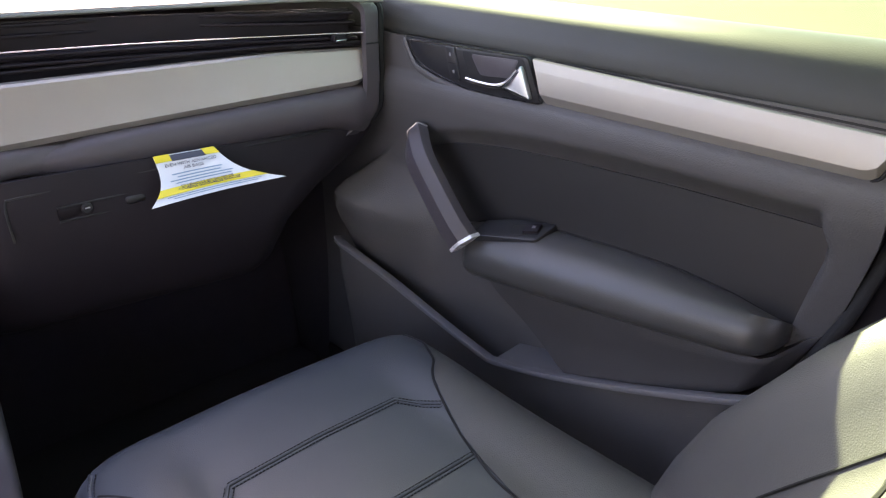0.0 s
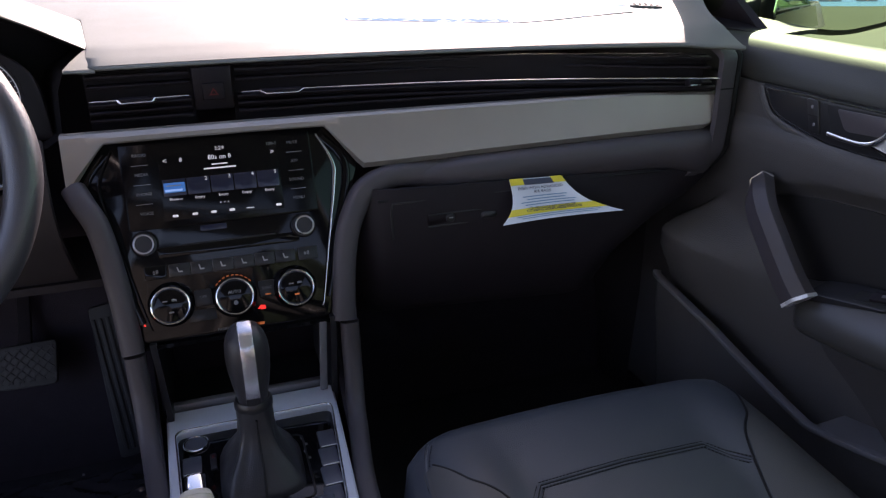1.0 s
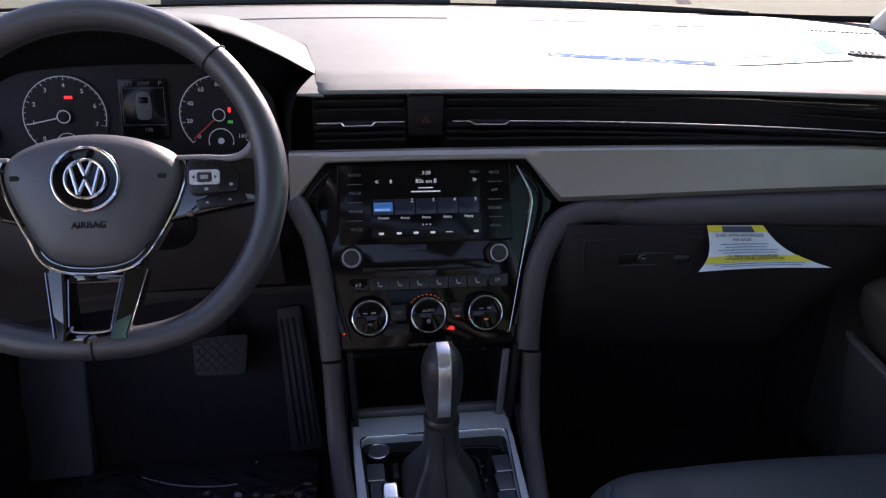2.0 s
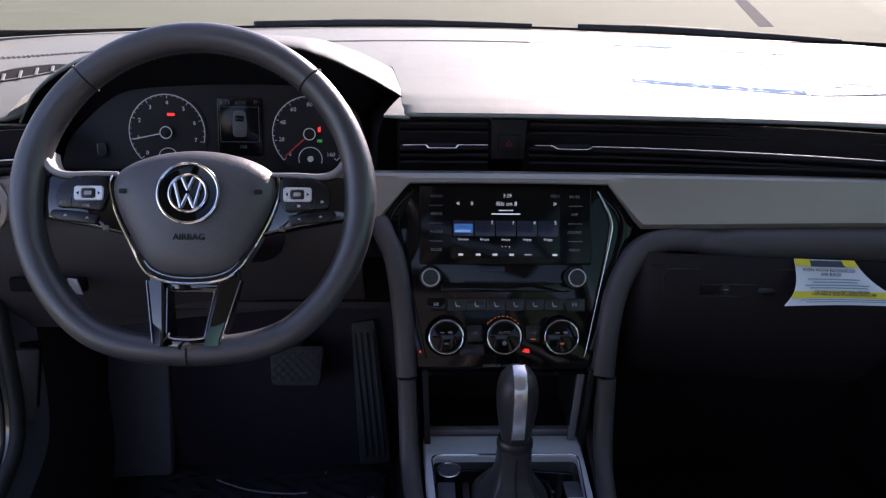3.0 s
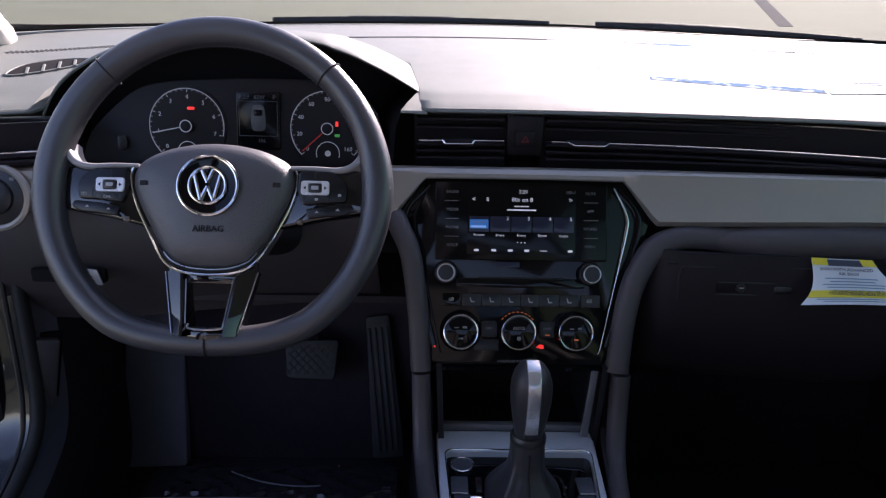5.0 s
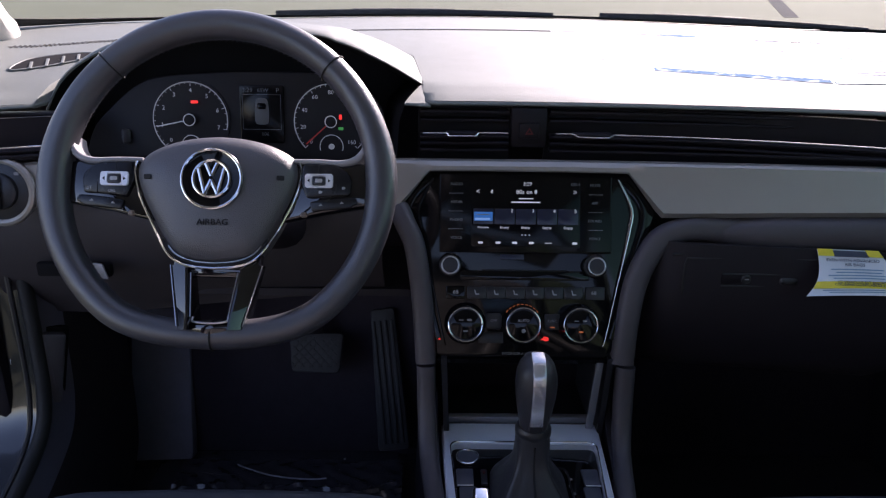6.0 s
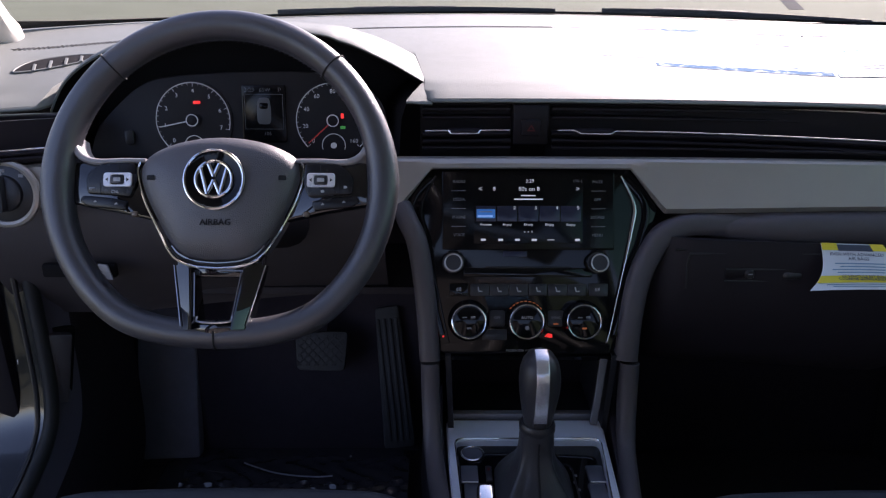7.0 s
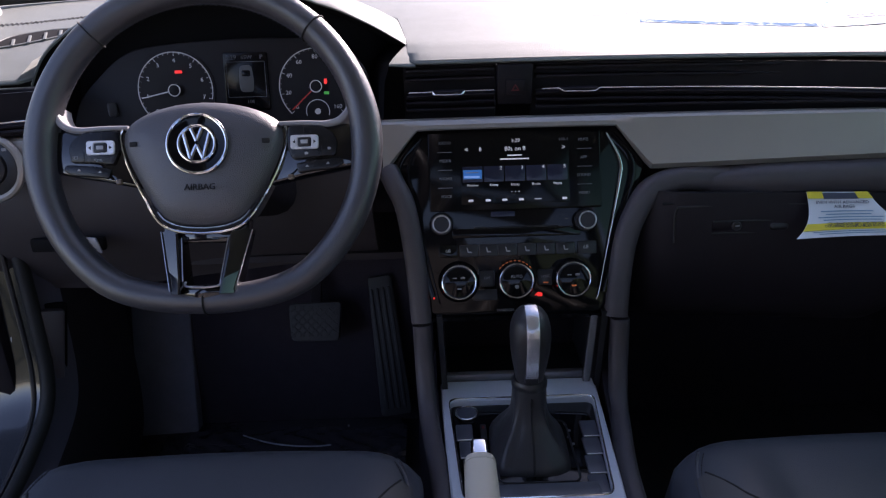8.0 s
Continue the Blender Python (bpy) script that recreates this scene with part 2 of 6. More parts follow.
def rounded(pts, r, n=4):
    """A polygon with its corners rounded."""
    out, k = [], len(pts)
    p = [Vector((*q, 0)) for q in pts]
    for i in range(k):
        a, b, c = p[i - 1], p[i], p[(i + 1) % k]
        ra = min(r, (a - b).length * 0.45, (c - b).length * 0.45)
        s, e = b + (a - b).normalized() * ra, b + (c - b).normalized() * ra
        for j in range(n + 1):
            t = j / n
            q = (1 - t) ** 2 * s + 2 * t * (1 - t) * b + t * t * e
            out.append((q.x, q.y))
    return out


def inset(pts, d):
    """A convex outline, counter-clockwise or not, moved inwards by d."""
    c = sum((Vector(q) for q in pts), Vector((0, 0))) / len(pts)
    out = []
    for i, q in enumerate(pts):
        a, b = Vector(pts[i - 1]), Vector(pts[(i + 1) % len(pts)])
        t = (b - a).normalized()
        nrm = Vector((-t.y, t.x))
        if nrm.dot(c - Vector(q)) < 0:
            nrm = -nrm
        out.append(tuple(Vector(q) + nrm * d))
    return out


def slab(outline, z0, z1, edge=0.001, dome=0.0, bm=None):
    """A flat plate with a rounded upper edge; local z is its thickness."""
    a, b = inset(outline, edge * 0.35), inset(outline, edge)
    rings = [[V(x, y, z0) for x, y in outline], [V(x, y, z1 - edge) for x, y in outline],
             [V(x, y, z1 - edge * 0.3) for x, y in a], [V(x, y, z1) for x, y in b]]
    if dome:
        c = sum((Vector(q) for q in b), Vector((0, 0))) / len(b)
        for s in (0.85, 0.65, 0.4, 0.15):
            rings.append([V(c.x + (x - c.x) * s, c.y + (y - c.y) * s, z1 + dome * (1 - s * s)) for x, y in b])
    return loft(rings, bm=bm)


def frame_slab(outer, inner, z0, z1, edge=0.001, bm=None):
    """A plate with an opening: outer and inner outlines of equal count."""
    oi, ii = inset(outer, edge), inset(inner, -edge)
    rings = [[V(x, y, z0) for x, y in outer], [V(x, y, z1 - edge) for x, y in outer], [V(x, y, z1) for x, y in oi],
             [V(x, y, z1) for x, y in ii], [V(x, y, z1 - edge) for x, y in inner], [V(x, y, z0) for x, y in inner]]
    return loft(rings, True, False, True, bm)


def block(size, at=(0, 0, 0), r=0.003, bm=None, seg=2):
    bm = bm or bmesh.new()
    made = bmesh.ops.create_cube(bm, size=1.0, matrix=Matrix.Translation(at) @ Matrix.Diagonal((*size, 1)))
    if r:
        edges = list({e for v in made["verts"] for e in v.link_edges})
        bmesh.ops.bevel(bm, geom=edges, offset=min(r, min(size) * 0.49), segments=seg, profile=0.5, affect="EDGES")
    return bm


def turned(profile, n=28, bm=None):
    """A body of revolution about local z from (radius, height) pairs."""
    rings = [[V(r * math.cos(2 * math.pi * i / n), r * math.sin(2 * math.pi * i / n), z) for i in range(n)] for r, z in profile]
    return loft(rings, bm=bm)


def hoop(r, thick, n=40, height=None, bm=None, z=0.0):
    path = [V(r * math.cos(2 * math.pi * i / n), r * math.sin(2 * math.pi * i / n), z) for i in range(n)]
    return sweep(path, ring_pts(thick, height or thick, 8), (0, 0, 1), True, bm=bm)


def moved(bm, m):
    bmesh.ops.transform(bm, matrix=m, verts=bm.verts)
    return bm


def sheet(fn, nu, nv, thick=0.0, bm=None):
    """A surface fn(u, v), with u and v from 0 to 1, closed by a back face at fn - thick * normal where thick is given."""
    bm = bm or bmesh.new()
    g = [[Vector(fn(i / nu, j / nv)) for j in range(nv + 1)] for i in range(nu + 1)]
    f = [[bm.verts.new(q) for q in row] for row in g]
    for i in range(nu):
        for j in range(nv):
            bm.faces.new((f[i][j], f[i + 1][j], f[i + 1][j + 1], f[i][j + 1]))
    if thick:
        bmesh.ops.recalc_face_normals(bm, faces=bm.faces)
        bmesh.ops.solidify(bm, geom=bm.faces[:], thickness=thick)
    return bm


def letters(text, size, m, mat, parent, name="lettering", depth=0.0002, align="CENTER"):
    cu = bpy.data.curves.new(name, "FONT")
    cu.body, cu.size, cu.extrude, cu.align_x, cu.align_y, cu.resolution_u = text, size, depth, align, "CENTER", 2
    tmp = bpy.data.objects.new(name, cu)
    me = bpy.data.meshes.new_from_object(tmp)
    me.materials.clear()
    me.materials.append(mat)
    bpy.data.objects.remove(tmp)
    ob = new(name, me)
    ob.parent, ob.matrix_basis = parent, m
    return ob


def bars(rows, mat, parent, m, name="print_bars", t=0.0004):
    """Plain bars (x, y, width, height) in one local plane."""
    bm = bmesh.new()
    for x, y, w, h in rows:
        block((w, h, t), (x, y, t / 2), 0, bm)
    return part(name, bm, mat, parent, "", m)


def lerp_table(x, table):
    for (a, va), (b, vb) in zip(table, table[1:]):
        if x <= b:
            t = max(0.0, (x - a) / (b - a))
            return va + (vb - va) * t
    return table[-1][1]


def ease(t):
    t = max(0.0, min(1.0, t))
    return t * t * (3 - 2 * t)


# ---- outside ----
GROUND_Z = -0.30
bm = bmesh.new()
block((3000, 3000, 0.2), (0, 900, GROUND_Z - 0.1), 0, bm)
alone("ground", bm, M_GROUND, "pale concrete pavement of a car park in full sun", "ground", kind="structure")

# Flat dark strip drawn on the ground in place of a pole's shadow.
patch = [(10.24, 21.78), (10.75, 21.9), (42.4, 98.8), (39.4, 95.3)]
bm = loft([[V(x, y, GROUND_Z + 0.001) for x, y in patch], [V(x, y, GROUND_Z + 0.008) for x, y in patch]])
alone("shadow_strip", bm, M_SHADOW, "dark strip laid on the pavement for a pole's shadow", "asphalt strip", kind="structure")

ws = thing("parking_block", "white-painted concrete parking block far across the car park", "parking block", pose(3.95, 46.0, GROUND_Z))
part("block", block((1.7, 0.9, 0.34), (0, 0, 0.17), 0.05), M_LEVER, ws)

bd = thing("building", "low blue commercial building behind the car park", "building", pose(16, -22, GROUND_Z))
part("wall", block((46, 8, 4.2), (0, 0, 2.1), 0.05), M_WALL, bd)
part("roof", block((46.6, 8.6, 0.5), (0, 0, 4.4), 0.05), M_ROOF, bd)
for k in range(9):
    w_ = part("window", block((3.0, 0.12, 1.7), (-20 + 5 * k, 4.02, 1.9), 0.02), M_PANE, bd)
    part("frame", block((0.10, 0.16, 1.7), (-20 + 5 * k, 4.04, 1.9), 0.01), M_ROOF, w_)


def dash_lip(x):
    return 0.272 - 0.16 * x * x - 0.078 * ease((x - 0.42) / 0.27)


def strip_y(x):
    return 0.208 - 0.205 * x * x


def vent_y(x):
    return 0.255 - 0.303 * x * x


def glass_base(x):
    return 1.0 - 0.72 * x * x - 2.5 * max(0.0, abs(x) - 0.62) ** 2


# ---- body shell ----
def header(x):
    return -0.08 - 0.12 * x * x


def screen_pt(u, v):
    """The windscreen: u across, v from its foot to the header."""
    w = 0.80 + (0.57 - 0.80) * v
    x = (2 * u - 1) * w
    xb, xt = (2 * u - 1) * 0.80, (2 * u - 1) * 0.57
    y = glass_base(xb) + (header(xt) - glass_base(xb)) * v
    z = 0.815 + (1.20 - 0.815) * v + 0.05 * math.sin(math.pi * v) * (1 - 0.5 * (2 * u - 1) ** 2)
    return (x, y, z)


ob = alone("windshield", sheet(screen_pt, 20, 12, 0.004), M_WIND, "clear curved car windscreen glass", "windscreen", kind="structure")
ob.visible_shadow = False

# roof with its lining
bm = sheet(lambda u, v: ((2 * u - 1) * 0.60, header((2 * u - 1) * 0.57) - 0.005 - 1.75 * v, 1.205 + 0.05 * (1 - (2 * u - 1) ** 2) * (0.4 + 0.6 * math.sin(math.pi * min(1, v + 0.1)))), 16, 16, 0.05)
alone("ceiling", bm, M_BEIGE, "light beige cloth headliner of the car roof", "headliner", kind="structure")
bm = sheet(lambda u, v: ((2 * u - 1) * 0.635, header((2 * u - 1) * 0.57) + 0.01 - 1.79 * v, 1.272 - 0.04 * (2 * u - 1) ** 4 + 0.05 * (1 - (2 * u - 1) ** 2) * (0.4 + 0.6 * math.sin(math.pi * min(1, v + 0.1)))), 16, 16, 0.01)
alone("roof", bm, M_BODY, "dark painted steel roof of the car", "car roof", kind="structure")

for side, nm in ((1, "right"), (-1, "left")):
    base = [screen_pt(1 if side > 0 else 0, v) for v in (0, 0.2, 0.4, 0.6, 0.8, 1.0)]
    pil = thing("pillar_" + nm, "beige moulded windscreen pillar trim", "pillar", kind="structure")
    path = curve([(b[0] + side * 0.030, b[1] - 0.045 * (1 - k / 5), b[2] - 0.006 * (1 - k / 5)) for k, b in enumerate(base)], 4)
    part("pillar_trim", sweep(path, ring_pts(0.042, 0.024, 14, 2.6), scale=lambda t: 1 + 0.55 * max(0.0, 1 - 4 * t) ** 2), M_BEIGE, pil)
    path = curve([(b[0] + side * 0.062, b[1] - 0.015 * (1 - k / 5), b[2]) for k, b in enumerate(base)], 4)
    part("pillar_post", sweep(path, ring_pts(0.035, 0.03, 10, 3)), M_BODY, pil, "dark painted outer post")
    # cant rail, middle post and rear side
    rail = curve([(side * 0.60, -0.09, 1.205), (side * 0.62, -0.6, 1.235), (side * 0.61, -1.2, 1.22), (side * 0.59, -1.8, 1.17)], 6)
    part("roof_rail", sweep(rail, ring_pts(0.035, 0.035, 10, 3)), M_BEIGE, pil)
    post = curve([(side * 0.76, -0.80, 0.0), (side * 0.765, -0.80, 0.45), (side * 0.75, -0.80, 0.75), (side * 0.62, -0.82, 1.22)], 6)
    part("middle_post", sweep(post, ring_pts(0.03, 0.07, 10, 3.5), (0, 1, 0)), M_LOWER, pil, "black plastic lower post trim")
    bm = block((0.05, 0.95, 0.75), (side * 0.775, -1.34, 0.37), 0.02)
    part("rear_side_panel", bm, M_DOOR, pil)
    if side > 0:
        part("post_lining", sheet(lambda u, v: (0.762 + 0.01 * v, -0.30 - 0.51 * u, 0.69 - 0.67 * v), 6, 6, 0.01), M_LOWER, pil, "black lining behind the door")
    g = sheet(lambda u, v: (side * (0.77 - 0.16 * v), -0.88 - 0.9 * u, 0.75 + 0.44 * v), 8, 6, 0.004)
    part("rear_side_glass", g, M_REAR, pil, "green-tinted rear side glass")

bm = block((1.56, 0.10, 0.80), (0, -1.85, 0.40), 0.02)
alone("wall_rear", bm, M_DOOR, "charcoal rear bulkhead behind the cabin", "bulkhead", kind="structure")
ob = alone("rear_window", sheet(lambda u, v: ((2 * u - 1) * (0.70 - 0.12 * v), -1.90 + 0.1 * v, 0.80 + 0.40 * v), 8, 6, 0.004), M_REAR,
           "tinted rear window glass", "window", kind="structure")
ob.visible_shadow = False
bm = block((1.56, 3.0, 0.04), (0, -0.45, -0.02), 0)
alone("floor", bm, M_CARPET, "black needle-felt carpet of the car floor", "carpet", kind="structure")
bm = sheet(lambda u, v: ((2 * u - 1) * 0.78, 0.50 + 0.24 * v, 0.0 + 0.68 * v ** 0.7), 6, 8, 0.03)
alone("wall_front", bm, M_CARPET, "black carpeted bulkhead at the end of the footwells", "bulkhead", kind="structure")
for side, nm in ((1, "right"), (-1, "left")):
    bm = block((0.05, 0.75, 0.72), (side * 0.775, 0.56, 0.36), 0.01)
    # Right wall takes a lighter colour to stand in for veiling haze.
    alone("wall_" + nm, bm, M_KNEE if side > 0 else M_VENT, "black plastic side wall of the footwell", "side wall", kind="structure")

# bonnet and cowl outside the glass
bm = sheet(lambda u, v: ((2 * u - 1) * 0.82, glass_base((2 * u - 1) * 0.80) + 0.05 + 0.95 * v, 0.775 - 0.10 * v ** 1.6 - 0.02 * (2 * u - 1) ** 2), 20, 14, 0.02)
alone("bonnet", bm, M_BODY, "dark glossy painted car bonnet", "bonnet", kind="structure")
bm = sheet(lambda u, v: ((2 * u - 1) * 0.80, glass_base((2 * u - 1) * 0.80) + 0.005 + 0.10 * v, 0.803 - 0.01 * v), 24, 3, 0.01)
alone("cowl", bm, M_LOWER, "black plastic cowl panel at the foot of the windscreen", "cowl", kind="structure")


def frit(u, v):
    p = screen_pt(u, 0.001 + (0.010 + 0.020 * (2 * u - 1) ** 12) * v + 0.010 * (2 * u - 1) ** 4)
    return (p[0], p[1] - 0.003, p[2] - 0.003)


alone("screen_border", sheet(frit, 40, 2, 0.001), M_RUBBER, "black printed border at the foot of the windscreen", "screen border", kind="structure")


def wiper(x0, x1, lift):
    w = thing("wiper", "black windscreen wiper parked at the foot of the glass", "wiper", group="windscreen wipers")
    pts = []
    for k in range(25):
        s = k / 24
        u = 0.5 + (x0 + (x1 - x0) * s) / 1.60
        p = screen_pt(u, 0.004 + lift * math.sin(math.pi * s))
        pts.append((p[0], p[1] + 0.010, p[2] + 0.004 - 0.003 * s))
    part("blade", sweep(pts, [(-0.004, -0.006), (0.004, -0.006), (0.004, 0.001), (0.0016, 0.0045), (-0.0016, 0.0045), (-0.004, 0.001)]), M_RUBBER, w)
    arm = [(x, y + 0.016, z + 0.002) for x, y, z in pts[6:18:3]]
    part("arm", sweep(arm, rrect(0.012, 0.007, 0.002, 2)), M_RUBBER, w)


wiper(-0.46, 0.14, 0.004)
wiper(0.24, 0.68, 0.006)

# ---- dashboard ----
dash = thing("dashboard", "charcoal soft-touch car dashboard with a warm silver trim strip", "dashboard")


def under_brow(x):
    return ease((x + 0.655) / 0.03) * ease((-0.1445 - x) / 0.008)


def top_z(x, y):
    """Height of the pad: flat at the lip, climbing to the foot of the glass."""
    yn = dash_lip(x)
    yf = glass_base(x * 0.79 / 0.82)
    k = max(0.0, min(1.0, (y - yn) / (yf - yn)))
    end = max(0.0, (min(x, 0.68) if x > 0 else -x) - 0.55) ** 2 / 0.04
    return 0.7475 + 0.010 * ease((x - 0.42) / 0.27) * (1 - k) + 0.063 * (1 - (1 - k) ** 2) + end * (0.020 * k - (0.005 if x > 0 else 0.012))


def pad_end(x, y):
    if x > 0:
        return 0.693 + 0.127 * ease((y - 0.13) / 0.30)
    return 0.716 + 0.104 * ease((y - 0.20) / 0.24)


def drawn_in(x, y):
    """The pad is narrower beside the doors than at the foot of the glass."""
    if abs(x) < 0.64:
        return x
    return math.copysign(0.64 + (abs(x) - 0.64) * (pad_end(x, y) - 0.64) / 0.18, x)


def pad_z(x, y):
    """Height of the pad as it lies, drawn in at its ends."""
    if abs(x) > 0.64:
        x = math.copysign(min(0.82, 0.64 + (abs(x) - 0.64) * 0.18 / (pad_end(x, y) - 0.64)), x)
    return top_z(x, y)


def dash_top(u, v):
    x = -0.82 + 1.64 * u
    yn = dash_lip(x)
    yn += under_brow(x) * 0.16
    yf = glass_base(x * 0.79 / 0.82)
    crest = yn + 0.055
    rows = [(0.0, 0.006, 0.7352), (0.05, 0.0005, 0.7370), (0.10, 0.0015, 0.7398), (0.16, 0.020, 0.7468), (0.24, 0.055, None)]
    if v <= 0.24:
        for (a, d0, z0), (b, d1, z1) in zip(rows, rows[1:]):
            if v <= b + 1e-6:
                t = (v - a) / (b - a)
                side_lift = 0.010 * ease((x - 0.42) / 0.27) - (0.005 if x > 0 else 0.0) * max(0, min(x, 0.68) - 0.55) ** 2 / 0.04
                za, zb = z0 + side_lift, top_z(x, crest) if z1 is None else z1 + side_lift
                return (drawn_in(x, yn + d0 + (d1 - d0) * t), yn + d0 + (d1 - d0) * t, za + (zb - za) * t)
    t = (v - 0.24) / 0.76
    y = crest + (yf - crest) * t
    return (drawn_in(x, y), y, top_z(x, y))


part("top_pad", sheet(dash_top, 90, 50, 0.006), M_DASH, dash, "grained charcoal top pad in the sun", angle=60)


# stitched seam across the top
line = [(x, 0.735 - 0.62 * x * x, pad_z(x, 0.735 - 0.62 * x * x) + 0.0005) for x in [-0.76 + 1.52 * k / 60 for k in range(61)]]
part("seam", sweep(line, ring_pts(0.0010, 0.0005, 6)), M_STITCH, dash)
bm = bmesh.new()
for k in range(300):
    x = -0.755 + 1.51 * k / 299
    for d in (-0.006, 0.006):
        y = 0.735 - 0.62 * x * x + d
        at_m = Matrix.Translation((x, y, pad_z(x, y) + 0.0004)) @ Matrix.Rotation(math.atan(-1.24 * x), 4, "Z")
        bmesh.ops.create_cube(bm, size=1.0, matrix=at_m @ Matrix.Diagonal((0.0034, 0.0013, 0.0010, 1)))
tagged(part("stitching", bm, M_STITCH, dash), kind="stuff")


# the long vent band under the lip
def band(fn, x0, x1, n=40):
    return [fn(x0 + (x1 - x0) * k / n) for k in range(n + 1)]


def vent_unit(name, x0, x1, tabs, line_z=0.7035):
    v = part(name, sheet(lambda u, w: (x0 + (x1 - x0) * u, vent_y(x0 + (x1 - x0) * u) + 0.045, 0.652 + 0.079 * w), 24, 2, 0.004), M_VENT, dash, "black recessed air vent")
    for z, d, h in ((0.727, 0.006, 0.0045), (0.715, 0.002, 0.004), (0.6945, -0.002, 0.004), (0.686, -0.006, 0.004), (0.6765, -0.010, 0.004)):
        rise = 0.013 if z < 0.68 else 0.0
        part("slat", sweep(band(lambda x: (x, max(vent_y(x) + d + 0.022, dash_lip(x) + 0.014 if z > 0.71 else 0.0), z + rise * min(1.0, (x / 0.58) ** 2)), x0 + 0.004, x1 - 0.004), rrect(0.020, h, 0.0018, 2)), M_VENT, v)
    pts = []
    for k in range(81):
        x = x0 + 0.008 + (x1 - x0 - 0.014) * k / 80
        dip = sum(ease((x - a) / 0.004) * ease((b - x) / 0.004) for a, b in tabs)
        pts.append((x, vent_y(x) - 0.006 - 0.004 * dip, line_z - 0.0035 * dip))
    part("chrome_line", sweep(pts, rrect(0.004, 0.0022, 0.0008, 2)), M_CHROME, v, "thin chrome line across the vent")
    for a, b in tabs:
        x = (a + b) / 2
        part("vent_tab", block((b - a, 0.016, 0.006), (x, vent_y(x) + 0.003, line_z - 0.003), 0.002), M_VENT, v)
    return v


vent_unit("air_vent", -0.152, -0.021, [(-0.112, -0.068)])
vr = vent_unit("air_vent", 0.030, 0.684, [(0.062, 0.118)])
part("vent_tab", block((0.020, 0.012, 0.010), (0.643, vent_y(0.643) - 0.006, 0.6975), 0.002), M_VENT, vr)
part("vent_tab_insert", block((0.016, 0.003, 0.002), (0.643, vent_y(0.643) - 0.0125, 0.695), 0.0006), M_CHROME, vr)
vent_unit("air_vent", -0.735, -0.600, [])

# hazard light key between the vents
hz = part("hazard_panel", block((0.050, 0.03, 0.056), (0.004, 0.285, 0.706), 0.003), M_VENT, dash)
part("hazard_button", block((0.028, 0.008, 0.022), (0.004, 0.2685, 0.703), 0.002), M_VENT, hz)
tri = [(0, 0.0052), (-0.006, -0.0045), (0.006, -0.0045)]
inn = [(0, 0.0022), (-0.0032, -0.0028), (0.0032, -0.0028)]
part("warning_triangle", moved(frame_slab(tri, inn, 0, 0.0004, 0.0001), pose(0.004, 0.2643, 0.703, 90)), M_DULLRED, hz, "small red warning triangle")

# end cap at the door
def end_cap(u, v):
    z = 0.749 - 0.254 * v
    xr = lerp_table(z, [(0.49, 0.615), (0.53, 0.650), (0.565, 0.688), (0.60, 0.702), (0.64, 0.705), (0.76, 0.704)])
    xl = min(0.680, xr - 0.03)
    y = 0.104 + 0.10 * max(0.0, (0.60 - z) / 0.11) ** 1.5 + 0.03 * max(0.0, 1 - v / 0.07) ** 2 + 0.025 * (max(0.0, u - 0.7) / 0.3) ** 2
    return (xl + (xr - xl) * u, y, z)


part("end_cap", sheet(end_cap, 14, 40, 0.01), M_SOFT, dash, "charcoal end piece beside the door", angle=60)
part("door_gap", sweep([Vector(end_cap(1.0, k / 30)) + V(0.005, -0.012, 0) for k in range(31)], ring_pts(0.0052, 0.0052, 8), (0, -1, 0)), M_SEAM, dash)
part("cap_gap", sweep([Vector(end_cap(k / 12, 0.235)) + V(0, -0.0006, 0) for k in range(13)], ring_pts(0.0011, 0.0011, 6)), M_SEAM, dash)


# warm silver strip
def strip_low(x):
    c = x - 0.001
    if abs(c) < 0.137:
        return 0.655
    if abs(c) < 0.182:
        return 0.655 + (0.598 - 0.655) * (abs(c) - 0.137) / 0.045
    return 0.598 + 0.032 * ((abs(c) - 0.182) / 0.5) ** 1.3


def strip_ring(x, x1, end):
    lo, hi = strip_low(x), 0.681 - 0.013 * (1 - min(1.0, (x / 0.58) ** 2))
    if end:
        t = max(0.0, (x - (x1 - 0.03)) / 0.03)
        lo = lo + (hi - 0.012 - lo) * (1 - math.sqrt(max(0.0, 1 - t * t)))
    k = ease((abs(x - 0.001) - 0.137) / 0.045)
    lean = 0.014 + 0.014 * (1 - min(1, (x / 0.70) ** 2))
    at = lambda z: strip_y(x) - 0.006 + lean * (z - 0.60) / 0.08  # noqa: E731
    zb = min(lo + 0.003 + 0.006 * k, hi - 0.008)
    return [V(x, at(hi) + 0.018, hi), V(x, at(hi) + 0.005, hi), V(x, at(hi) + 0.001, hi - 0.003), V(x, at((zb + hi) / 2), (zb + hi) / 2),
            V(x, at(zb), zb), V(x, at(zb) + 0.0006, zb - 0.001), V(x, at(lo) + 0.003 + 0.006 * k, lo + 0.0005), V(x, at(lo) + 0.016, lo), V(x, at(lo) + 0.03, (lo + hi) / 2)]


xs = [-0.182 + (0.695 + 0.182) * k / 110 for k in range(111)]
part("trim_strip", loft([strip_ring(x, 0.695, True) for x in xs]), M_STRIP, dash, "warm silver satin trim strip", angle=25)
xs = [-0.735 + 0.14 * k / 20 for k in range(21)]
part("trim_strip", loft([strip_ring(x, 9, False) for x in xs]), M_STRIP, dash, angle=25)


# padded roll below the strip, bending down into the console
def roll_section(n=14):
    return ring_pts(0.0165, 0.0155, n, 2.6)


